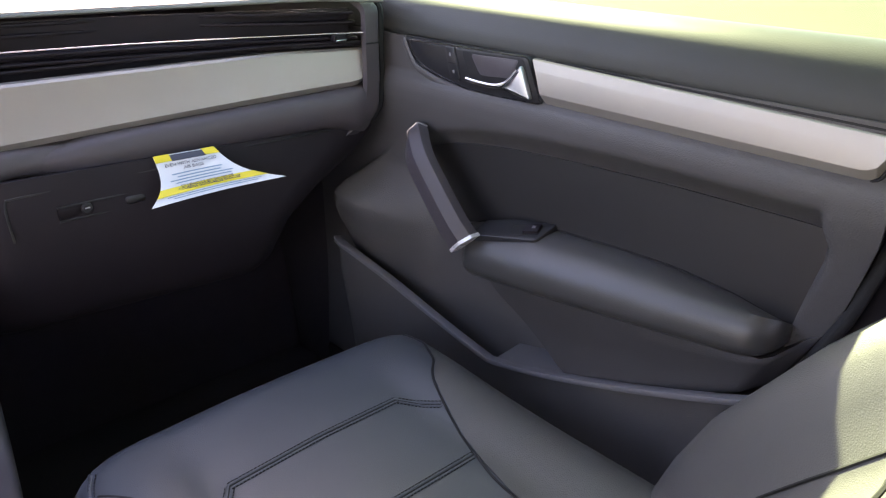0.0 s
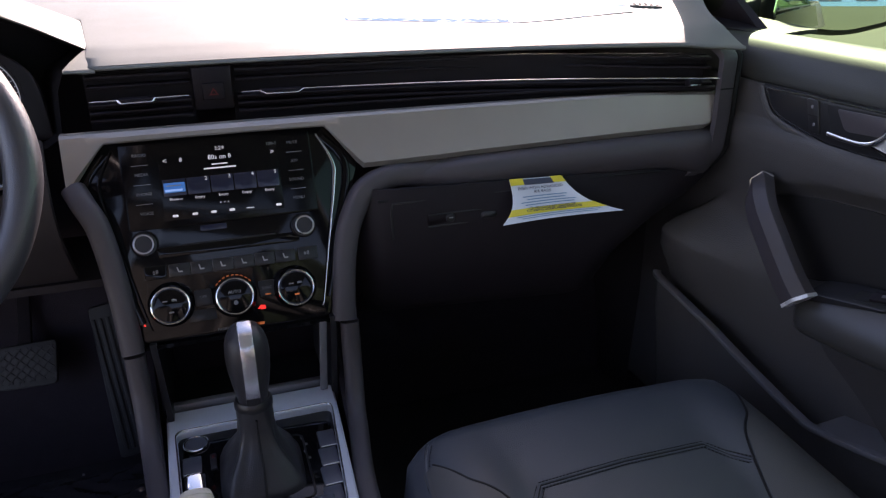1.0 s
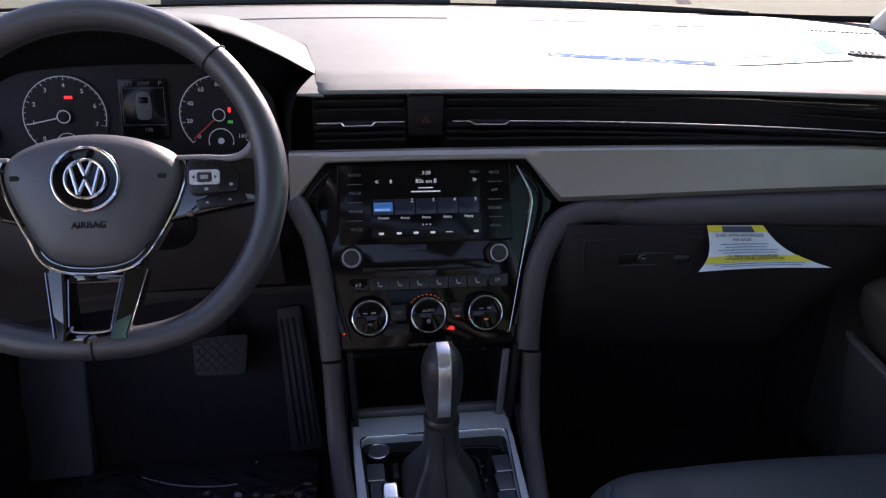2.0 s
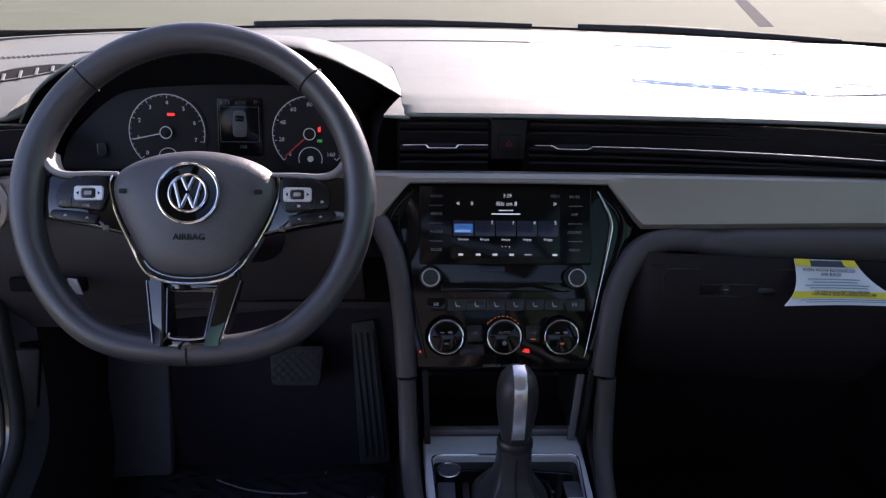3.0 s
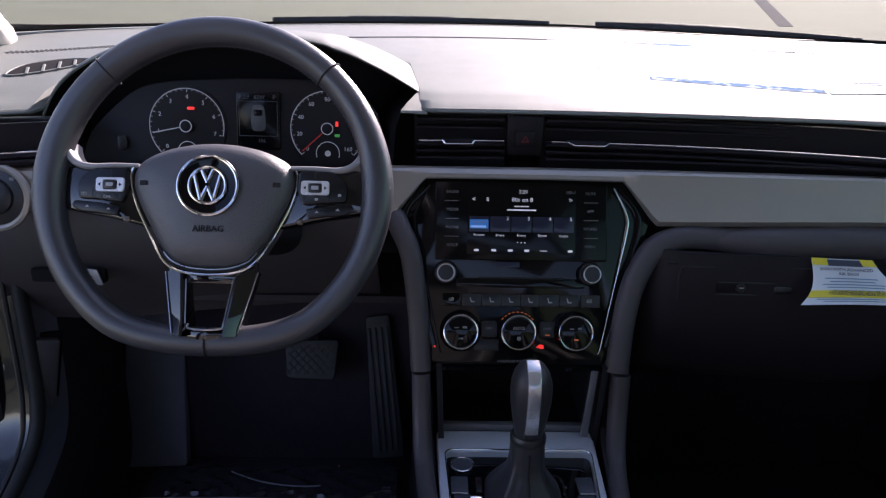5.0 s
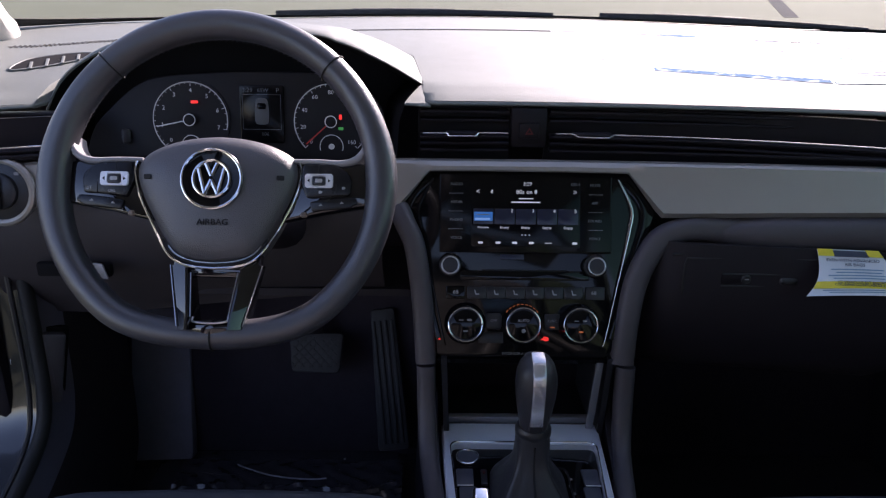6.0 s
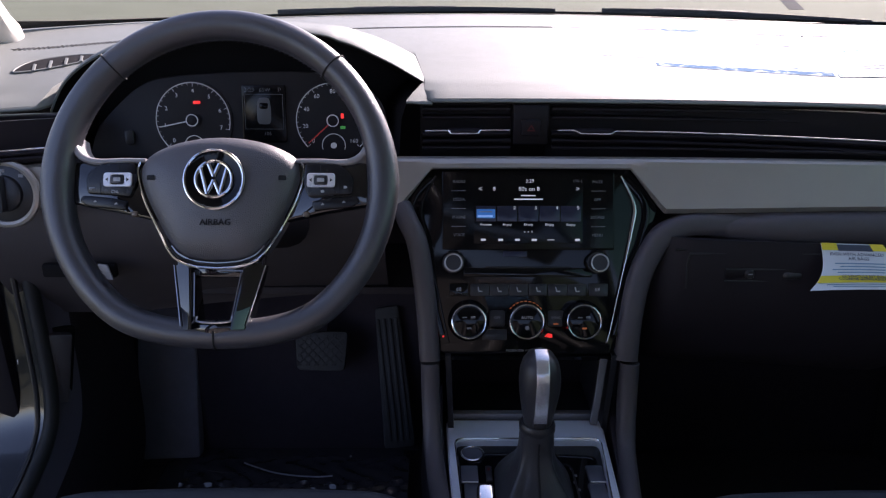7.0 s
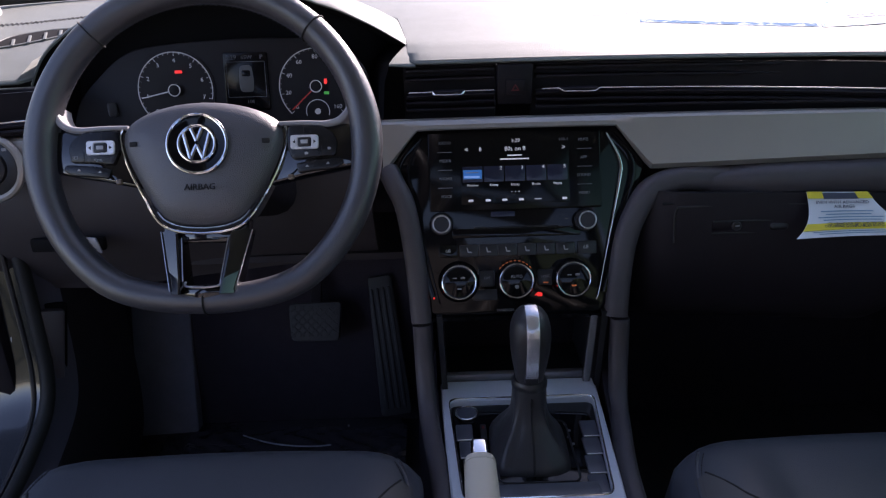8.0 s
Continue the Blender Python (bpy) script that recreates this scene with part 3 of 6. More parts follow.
roll_r = curve([(0.290, 0.199, 0.583), (0.250, 0.200, 0.5845), (0.215, 0.199, 0.583), (0.184, 0.195, 0.570),
                (0.164, 0.187, 0.542), (0.150, 0.177, 0.508), (0.140, 0.160, 0.46), (0.1345, 0.142, 0.405)], 6)
part("knee_roll", sweep(roll_r, roll_section(), (0.0, -1, 0.25)), M_SOFT, dash, "padded charcoal roll above the glovebox")
rings = []
for k in range(61):
    x = 0.240 + 0.457 * k / 60
    y, lo = strip_y(x) + 0.03 * max(0, (x - 0.64) / 0.057) ** 3, strip_low(x)
    drop = ease((x - 0.60) / 0.135) * 0.030
    s = 0.45 + 0.55 * ease((x - 0.240) / 0.09)
    lo -= 0.018 * (1 - s)
    rings.append([V(x, y + 0.030, lo - 0.004), V(x, y + 0.004, lo + 0.001), V(x, y - 0.009 * s, lo - 0.002 * s), V(x, y - 0.0155 * s, lo - 0.009 * s), V(x, y - 0.0175 * s, lo - 0.020 * s),
                  V(x, y - 0.0155 * s, lo - 0.033 * s - 0.3 * drop), V(x, y - 0.009 * s, lo - 0.044 * s - 0.7 * drop), V(x, y + 0.002, lo - 0.050 * s - drop), V(x, y + 0.030, lo - 0.052 * s - drop)])
part("knee_pad", loft(rings), M_SOFT, dash, "padded charcoal roll above the glovebox", angle=60)

# glovebox
def lid(u, v):
    z = 0.572 - 0.25 * v - 0.02 * max(0, v - 0.7)
    xr = lerp_table(z, [(0.30, 0.545), (0.40, 0.555), (0.45, 0.575), (0.49, 0.622), (0.53, 0.668), (0.572, 0.695)])
    y = 0.150 + 0.035 * (1 - u) - 0.012 * math.sin(math.pi * v) + 0.07 * v * v + 0.16 * max(0, v - 0.7) ** 2 / 0.09 - 0.015 * u + 0.05 * max(0.0, (u - 0.85) / 0.15) ** 2 * min(1.0, 3 * v)
    return (0.166 + (xr - 0.166) * u, y + 0.045 * max(0.0, 1 - u / 0.10) ** 2, z)


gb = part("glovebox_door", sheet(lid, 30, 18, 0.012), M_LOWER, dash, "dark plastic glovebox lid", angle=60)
part("latch_recess", block((0.104, 0.012, 0.016), (0.313, 0.1625, 0.5275), 0.004), M_VENT, gb)
for z, mat in ((0.5362, M_LATCH), (0.5190, M_LATCH)):
    part("recess_edge", sweep(curve([(0.262, 0.1570, z - 0.0008), (0.313, 0.1545, z), (0.362, 0.1520, z + 0.0010)], 6), ring_pts(0.0012, 0.0012, 6)), mat, gb)
lc = part("lock_cylinder", moved(turned([(0.0065, 0), (0.0065, 0.003), (0.005, 0.0045), (0.0, 0.0045)], 20), pose(0.2935, 0.1565, 0.5290, 90)), M_LATCH, gb, "small dark lock")
part("key_slot", block((0.0060, 0.001, 0.0014), (0.2935, 0.1517, 0.5300), 0.0003), M_LABEL, lc)
part("latch_handle", block((0.026, 0.014, 0.011), (0.350, 0.1545, 0.5280), 0.005, seg=3), M_LATCH, gb)
for pts in ([(0.214, 0.1655, 0.5545), (0.30, 0.1600, 0.5570), (0.390, 0.1500, 0.5600)], [(0.214, 0.1655, 0.5545), (0.211, 0.1640, 0.5400), (0.212, 0.1600, 0.505)]):
    part("lid_edge", sweep(curve(pts, 6), ring_pts(0.0013, 0.0013, 6), (0, -1, 0)), M_LATCH, gb)
bm = sweep([(0.195, 0.1708, 0.5580), (0.30, 0.1645, 0.5615), (0.45, 0.150, 0.5660), (0.62, 0.123, 0.5730)], ring_pts(0.0018, 0.0018, 6))
part("lid_gap", bm, M_SEAM, dash)
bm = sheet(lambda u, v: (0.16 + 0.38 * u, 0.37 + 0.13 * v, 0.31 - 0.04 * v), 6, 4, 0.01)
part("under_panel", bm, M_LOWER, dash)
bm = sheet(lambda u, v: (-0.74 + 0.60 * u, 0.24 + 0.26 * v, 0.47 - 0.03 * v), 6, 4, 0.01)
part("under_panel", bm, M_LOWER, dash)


# lower panel on the driver's side
def knee_panel(u, v):
    x = -0.735 + 0.535 * u
    z = 0.665 - 0.20 * v - 0.04 * max(0, 1 - abs(u - 0.25) / 0.8) * v
    y = 0.228 - 0.03 * ((x + 0.36) / 0.37) ** 2 - 0.03 * math.sin(math.pi * min(1, v * 1.05)) + 0.045 * v * v
    return (x, y, z)


part("knee_panel", sheet(knee_panel, 30, 20, 0.01), M_KNEE, dash, "dark lower panel below the steering wheel")
seam = [Vector(knee_panel(k / 24, 0.50)) + V(0, -0.001, 0) for k in range(25)]
part("panel_gap", sweep(seam, ring_pts(0.0016, 0.0016, 6)), M_SEAM, dash)
seam = [Vector(knee_panel(0.02 + 0.30 * k / 16, 0.55 + 0.42 * math.sin(math.pi / 2 * k / 16))) + V(0, -0.001, 0) for k in range(17)]
part("panel_gap", sweep(seam, ring_pts(0.0016, 0.0016, 6)), M_SEAM, dash)
dr = part("drawer_pull", block((0.100, 0.012, 0.020), (-0.612, 0.1725, 0.526), 0.004), M_DEEP, dash, "recessed pull of a small drawer")
part("pull_edge", moved(slab(rounded([(-0.011, 0.011), (0.004, 0.011), (0.012, -0.010), (-0.006, -0.010)], 0.002), 0, 0.002, 0.0006), pose(-0.574, 0.1645, 0.5265, 84, 0, -14)), M_BINEDGE, dr)

# light switch in its ring
ls = part("light_switch", moved(turned([(0.036, 0.0), (0.036, 0.005), (0.033, 0.007), (0.0, 0.007)], 40), pose(-0.661, 0.130, 0.648, 80)), M_SATIN, dash, "rotary headlamp switch")
part("switch_ring", moved(hoop(0.0385, 0.0048, 48, 0.005), pose(-0.661, 0.126, 0.648, 80)), M_STRIP, ls, "satin silver ring")
part("switch_knob", moved(turned([(0.023, 0.005), (0.022, 0.012), (0.019, 0.014), (0.0, 0.0145)], 32), pose(-0.661, 0.130, 0.648, 80)), M_SATIN, ls)
part("switch_grip", moved(slab(rrect(0.011, 0.044, 0.004, 3), 0.012, 0.024, 0.002), pose(-0.661, 0.130, 0.648, 80)), M_SATIN, ls)
for dx, dz in ((-0.024, 0.020), (0.0, 0.028), (0.022, 0.022)):
    part("switch_mark", moved(slab(rrect(0.006, 0.004, 0.001, 2), 0.007, 0.0076, 0.0002), pose(-0.661, 0.130, 0.648, 80) @ pose(dx, dz, 0)), M_PRINT, ls)

# demister vent on top
LENS = [(-0.7179, 0.2935), (-0.7133, 0.3413), (-0.6817, 0.3774), (-0.6492, 0.3943), (-0.6373, 0.3856), (-0.6408, 0.3699), (-0.6648, 0.3388), (-0.6969, 0.3063)]


def draped(bm):
    """Lays a flat piece, drawn in plan, on the pad."""
    for v in bm.verts:
        v.co.z += pad_z(v.co.x, v.co.y)
    return bm


def plan_fan(outline, z):
    """A plate of even strips across a plan outline, so that it bends with the pad."""
    c = sum((V(x, y, 0) for x, y in outline), V(0, 0, 0)) / len(outline)
    rings = [[V(c.x + (x - c.x) * f, c.y + (y - c.y) * f, z) for x, y in outline] for f in (1.0, 0.8, 0.6, 0.4, 0.2, 0.02)]
    return loft(rings, True, False)


def demister(side, dx=0.0, dy_=0.0, size=1.0):
    tips = [(-side * (-0.68 + (x + 0.68) * size) + dx, 0.34 + (y - 0.34) * size + dy_) for x, y in LENS]
    lens = [(p.x, p.y) for p in curve([(x, y, 0) for x, y in tips], 4, True)]
    dv = part("demister_vent", draped(sweep([V(x, y, 0.0015) for x, y in lens], ring_pts(0.0016, 0.0012, 8), (0, 0, 1), True)), M_DASH, dash, "small slotted demister vent")
    part("vent_opening", draped(plan_fan(lens, 0.0016)), M_DEEP, dv)
    across = (V(*tips[3], 0) - V(*tips[5], 0)).normalized()
    for k in range(4):
        mid = V(*tips[0], 0.0026).lerp(V(*tips[4], 0.0026), 0.24 + 0.185 * k)
        wide = 0.0165 * size * (1 - 0.25 * abs(k - 1.5) / 1.5)
        part("slat", draped(sweep([mid + across * (wide * f) for f in (-1, -0.5, 0, 0.5, 1)], rrect(0.0040, 0.002, 0.0006, 2))), M_DASH, dv)


demister(-1)
demister(1, -0.018, -0.055, 0.40)  # only its end shows beside the papers

# ---- instrument cluster ----
ic = thing("instrument_cluster", "dark instrument cluster with two white-ringed dials under a hood", "instrument panel")


def brow_pts():
    """The hood's outline, from its inner tip over the top to the outer foot; y is how far the edge runs back."""
    return curve([(-0.1449, 0.1005, 0.7548), (-0.1662, 0.0535, 0.7749), (-0.1884, 0.0205, 0.7931), (-0.2098, 0.0040, 0.8063), (-0.2316, 0, 0.8166), (-0.2535, 0, 0.8240), (-0.285, 0, 0.8325), (-0.38, 0, 0.838), (-0.47, 0, 0.833), (-0.53, 0, 0.820), (-0.585, 0, 0.796), (-0.6218, 0, 0.767), (-0.645, 0, 0.73)], 6)


rings = []
base = brow_pts()
for y, lift, grow in ((0.236, -0.0035, -0.001), (0.2345, -0.0015, 0.0), (0.238, 0.001, 0.001), (0.262, 0.003, 0.006), (0.32, 0.003, 0.010), (0.40, -0.004, 0.02), (0.48, -0.022, 0.04), (0.56, -0.05, 0.06)):
    ring = []
    for p in base:
        tip = ease((p.x + 0.21) / 0.066)
        # The tip runs back along the pad and sinks into it.
        ring.append(V(p.x + grow * (1 - 0.6 * tip) * (p.x + 0.385) / 0.25, y + p.y, p.z + lift * (1 - 0.7 * tip) - 0.03 * tip * max(0.0, y - 0.262)))
    rings.append(ring)
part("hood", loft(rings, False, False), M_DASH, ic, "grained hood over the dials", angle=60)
inner = []
for y, shrink in ((0.238, 0.0), (0.25, 0.03), (0.285, 0.08), (0.31, 0.12)):
    c = V(-0.375, 0, 0.735)
    loop_pts = [V(p.x, p.y, p.z - 0.003) for p in base] + [V(-0.655, 0, 0.67), V(-0.60, 0, 0.655), V(-0.36, 0, 0.648), V(-0.20, 0, 0.652), V(-0.1800, 0, 0.665), V(-0.1765, 0.012, 0.718), V(-0.1700, 0.030, 0.7370)]
    inner.append([V(c.x + (q.x - c.x) * (1 - shrink), y + q.y, c.z + (q.z - c.z) * (1 - shrink)) for q in loop_pts])
part("housing", loft(inner, True, False), M_DEEP, ic, "matt black inside of the hood", angle=60)
part("back_wall", loft([inner[3], [q + V(0, 0.01, 0) for q in inner[3]]]), M_DEEP, ic)
fascia = [(p.x, p.y) for p in curve([(-0.612, 0.660, 0), (-0.598, 0.700, 0), (-0.5684, 0.7319, 0), (-0.534, 0.759, 0), (-0.494, 0.771, 0), (-0.393, 0.7775, 0), (-0.300, 0.7775, 0), (-0.253, 0.771, 0), (-0.222, 0.756, 0), (-0.200, 0.725, 0), (-0.192, 0.660, 0)], 5)]
part("face", moved(slab([(x, (z - 0.713) / math.sin(radians(80))) for x, z in fascia], -0.012, -0.001, 0.002), pose(0, 0.262, 0.713, 80)), M_GAUGE, ic, "dark grey dial panel")
# cheek where the top pad runs up to the hood's tip
def cheek(u, v):
    x = -0.1700 + 0.036 * u
    d = (0.335 - dash_lip(x)) * min(1.0, 0.04 + (x + 0.1700) / 0.0250) * v
    z = lerp_table(d, [(0.0, 0.7372), (0.0015, 0.7398), (0.020, 0.7468), (0.055, top_z(x, dash_lip(x) + 0.055)), (0.08, top_z(x, dash_lip(x) + 0.08))])
    return (x, dash_lip(x) + d + 0.003 * u, z - 0.0008 - 0.0022 * u)


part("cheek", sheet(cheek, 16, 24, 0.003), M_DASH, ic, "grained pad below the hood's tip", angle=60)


def dial(cx, labels, start, end, needle, small_r, name):
    m = pose(cx, 0.262, 0.713, 80)
    d = part(name, moved(turned([(0.054, -0.006), (0.054, 0.001), (0.0535, 0.001), (0.0, 0.001)], 48), m), M_GAUGE, ic, "round dial with white figures")
    n = 44
    path = [V(0.0508 * math.cos(radians(start + (end - start) * k / n)), 0.0508 * math.sin(radians(start + (end - start) * k / n)), 0.002) for k in range(n + 1)]
    part("ring", moved(sweep(path, ring_pts(0.0006, 0.0006, 6)), m), M_MARK, d)
    bm = bmesh.new()
    nt = 4 * (len(labels) - 1)
    for k in range(nt + 1):
        a = radians(start + (end - start) * k / nt)
        ln = 0.004 if k % 4 == 0 else 0.0018
        bmesh.ops.create_cube(bm, size=1, matrix=Matrix.Rotation(a, 4, "Z") @ Matrix.Translation((0.0498 - ln / 2, 0, 0.0018)) @ Matrix.Diagonal((ln, 0.0007, 0.0006, 1)))
    part("tick_marks", moved(bm, m), M_MARK, d)
    for k, s in enumerate(labels):
        a = radians(start + (end - start) * k / (len(labels) - 1))
        if s:
            letters(s, 0.0080, m @ Matrix.Translation((0.0395 * math.cos(a), 0.0395 * math.sin(a), 0.0016)), M_MARK, d, "figure")
    a = radians(needle)
    bm = bmesh.new()
    bmesh.ops.create_cube(bm, size=1, matrix=Matrix.Rotation(a, 4, "Z") @ Matrix.Translation((0.026, 0, 0.006)) @ Matrix.Diagonal((0.040, 0.0014, 0.001, 1)))
    part("needle", moved(bm, m), M_MARK if name == "rev_counter" else M_NEEDLE, d)
    part("hub", moved(turned([(0.0075, 0.002), (0.0075, 0.007), (0.005, 0.008), (0, 0.008)], 24), m), M_GAUGE, d)
    part("hub_ring", moved(hoop(0.0078, 0.0007, 28, 0.0007, z=0.0075), m), M_MARK, d)
    path = [V(small_r * math.cos(radians(-20 + 220 * k / 24)), -0.034 + small_r * math.sin(radians(-20 + 220 * k / 24)), 0.002) for k in range(25)]
    part("small_ring", moved(sweep(path, ring_pts(0.0006, 0.0006, 6)), m), M_MARK, d)
    part("small_hub", moved(pose(0, -0.034, 0) and turned([(0.004, 0.001), (0.004, 0.004), (0, 0.004)], 16), m @ pose(0, -0.034, 0)), M_MARK, d)
    return d


tach = dial(-0.464, ["0", "1", "2", "3", "4", "5", "6", "7"], 225, -15, 192, 0.013, "rev_counter")
speed = dial(-0.271, ["0", "20", "40", "60", "80", "100", "120", "140", "160"], 225, -45, 222, 0.016, "speedometer")
part("warning_lamp", moved(slab(rrect(0.010, 0.004, 0.001, 2), 0, 0.0006, 0.0002), pose(-0.456, 0.2595, 0.738, 80)), M_RED, tach, "small red warning light")
part("warning_lamp", moved(slab(rrect(0.004, 0.007, 0.001, 2), 0, 0.0006, 0.0002), pose(-0.258, 0.2595, 0.720, 80)), M_RED, speed, "small red warning light")
part("warning_lamp", moved(slab(rrect(0.007, 0.004, 0.001, 2), 0, 0.0006, 0.0002), pose(-0.258, 0.2595, 0.704, 80)), M_GREEN, speed, "small green warning light")
md = part("trip_display", moved(slab(rrect(0.060, 0.078, 0.003, 3), -0.003, 0.002, 0.001), pose(-0.3655, 0.262, 0.722, 80)), M_SCREEN, ic, "small dark display between the dials")
DM = pose(-0.3655, 0.262, 0.722, 80)
letters("3:29", 0.0085, DM @ pose(-0.019, 0.032, 0.0021), M_DIM, md, "figure")
letters("65W", 0.0075, DM @ pose(0.002, 0.032, 0.0021), M_DIM, md, "figure")
letters("P", 0.0085, DM @ pose(0.022, 0.032, 0.0021), M_DIM, md, "figure")
letters("106", 0.007, DM @ pose(0.004, -0.027, 0.0021), M_DIM, md, "figure")
part("car_symbol", moved(slab(rounded([(-0.009, -0.017), (0.009, -0.017), (0.010, 0.0), (0.008, 0.019), (-0.008, 0.019), (-0.010, 0.0)], 0.006), 0.0016, 0.0026, 0.0003), DM @ pose(0, 0.003, 0)), M_DIM, md)
part("car_symbol_glass", moved(slab(rrect(0.012, 0.008, 0.002, 2), 0.0024, 0.003, 0.0002), DM @ pose(0, 0.011, 0)), M_SCREEN, md)
bars([(0, 0.0265, 0.052, 0.0006), (0, -0.0205, 0.052, 0.0006), (-0.026, 0.003, 0.0006, 0.047), (0.026, 0.003, 0.0006, 0.047)], M_DIM, md, DM @ pose(0, 0, 0.0019))
part("trip_button", moved(slab(rrect(0.012, 0.020, 0.004, 3), 0, 0.005, 0.002), pose(-0.553, 0.256, 0.690, 80, 0, 20)), M_SATIN, ic)

# ---- centre stack ----
STM = pose(-0.0015, 0.160, 0.4565, 68.7)
st = thing("centre_stack", "gloss black centre stack with a touchscreen radio and climate dials", "control panel", STM)
out = rounded([(-0.138, 0.2125), (0.141, 0.2125), (0.181, 0.158), (0.172, 0.128), (0.131, -0.012), (0.118, -0.047), (-0.120, -0.047), (-0.134, -0.012), (-0.174, 0.128), (-0.183, 0.158)], 0.010)
part("bezel", slab(out, -0.02, 0.002, 0.0025), M_PIANO, st, "gloss black bezel")
for s in (-1, 1):
    p = curve([(s * 0.128, 0.200, 0.004), (s * 0.146, 0.162, 0.004), (s * 0.144, 0.130, 0.004), (s * 0.127, 0.050, 0.004), (s * 0.112, -0.020, 0.004), (s * 0.108, -0.030, 0.003)], 8)
    part("chrome_edge", sweep(p, ring_pts(0.0024, 0.0016, 8), (0, 0, 1), scale=lambda t: 0.55 + 0.6 * math.exp(-((t - 0.33) / 0.2) ** 2) - 0.25 * t), M_CHROME if s > 0 else M_PIANO, st, "bright edge line")
    p = curve([(s * 0.135, 0.196, 0.002), (s * 0.163, 0.155, 0.002), (s * 0.146, 0.080, 0.002), (s * 0.120, -0.020, 0.002)], 8)
    part("gloss_rib", sweep(p, ring_pts(0.006, 0.004, 8), (0, 0, 1)), M_PIANO, st)
scr = part("screen_glass", slab(rrect(0.238, 0.110, 0.003, 3, 0, 0.1525), 0.0, 0.005, 0.0012), M_SCREEN, st, "black glass touchscreen showing a radio menu")
Z1 = 0.0052
part("display_area", slab(rrect(0.150, 0.0925, 0.001, 2, 0, 0.1525), 0.0045, Z1, 0.0001), M_SCREEN, scr)


def on(x, y, z=Z1 + 0.0002):
    return pose(x, y, z)


letters("3:29", 0.0070, on(0.002, 0.1925), M_GLYPH, scr)
letters("80s on 8", 0.0084, on(0.001, 0.1815), M_GLYPH, scr)
letters("<", 0.010, on(-0.066, 0.1815), M_GLYPH, scr)
letters(">", 0.010, on(0.068, 0.1815), M_GLYPH, scr)
letters("8", 0.0075, on(-0.047, 0.1815), M_GLYPH, scr)
letters("100-1", 0.006, on(0.068, 0.1925), M_PRINT, scr)
bars([(0.0, 0.1725, 0.020, 0.0016), (0.0, 0.1675, 0.040, 0.0018)], M_GLYPH, scr, on(0, 0), "song_title")
for k in range(5):
    x = -0.0585 + 0.0293 * k
    part("preset_tile", moved(slab(rrect(0.0278, 0.0215, 0.0008, 2), 0, 0.0003, 0.0001), on(x, 0.1475)), M_TILE, scr)
    if k:
        letters(str(k + 1), 0.0068, on(x + 0.010, 0.1555, Z1 + 0.0006), M_GLYPH, scr)
    letters("Empty" if k else "Preview", 0.0048, on(x, 0.1325), M_GLYPH, scr)
part("active_preset", moved(slab(rrect(0.0255, 0.0125, 0.0008, 2), 0, 0.0003, 0.0001), on(-0.0585, 0.1475, Z1 + 0.0004)), M_TILE_ON, scr, "lit blue tile")
bars([(-0.0595, 0.1440, 0.021, 0.0028)], M_PALETILE, scr, on(0, 0, Z1 + 0.0008))
bars([(-0.0590, 0.1500, 0.018, 0.0012)], M_PRINT, scr, on(0, 0, Z1 + 0.0008))
bars([(-0.005, 0.1225, 0.0015, 0.0015), (0, 0.1225, 0.0015, 0.0015), (0.005, 0.1225, 0.0015, 0.0015)], M_GLYPH, scr, on(0, 0), "page_dots")
for k, x in enumerate((-0.062, -0.038, -0.015, 0.008, 0.031, 0.068)):
    part("menu_symbol", moved(slab(rrect(0.007 if k != 4 else 0.010, 0.0032 if k != 4 else 0.0012, 0.001, 2), 0, 0.0003, 0.0001), on(x, 0.1115)), M_GLYPH, scr)
for s, words in ((-1, ("RADIO", "MEDIA", "PHONE", "VOICE")), (1, ("MUTE", "APP", "SOUND", "MENU"))):
    for k, w in enumerate(words):
        letters(w, 0.0055, on(s * 0.0955, 0.1915 - 0.0245 * k, 0.0053), M_PRINT, scr)
        if k < 3:
            bars([(s * 0.0965, 0.179 - 0.0245 * k, 0.020, 0.0007)], M_PRINT, scr, on(0, 0, 0.0051), "key_line")
part("badge_plate", moved(slab(rrect(0.033, 0.0075, 0.001, 2), 0.002, 0.0042, 0.0004), pose(-0.018, 0.092, 0)), M_TILE, st)
for s in (-1, 1):
    k = part("rotary_knob", moved(turned([(0.0160, 0.002), (0.0160, 0.004), (0.0135, 0.0045), (0.0130, 0.016), (0.0120, 0.0175), (0.0, 0.0175)], 36), pose(s * 0.1000 - 0.0035, 0.0805, 0)), M_SATIN, st, "round volume knob")
    part("knob_ring", moved(hoop(0.0115, 0.0011, 36, 0.0009, z=0.0176), pose(s * 0.1000 - 0.0035, 0.0805, 0)), M_SILVER, k)
    part("knob_ring", moved(hoop(0.0158, 0.0008, 36, 0.0009, z=0.0042), pose(s * 0.1000 - 0.0035, 0.0805, 0)), M_PIANO, k)
part("disc_slot", moved(slab(rrect(0.118, 0.0035, 0.001, 2), 0.002, 0.003, 0.0003), pose(0, 0.073, 0)), M_SEAM, st, "narrow disc slot")
part("slot_ledge", moved(slab(rrect(0.178, 0.013, 0.002, 2), 0.0, 0.0035, 0.001), pose(0, 0.0665, 0)), M_PIANO, st)
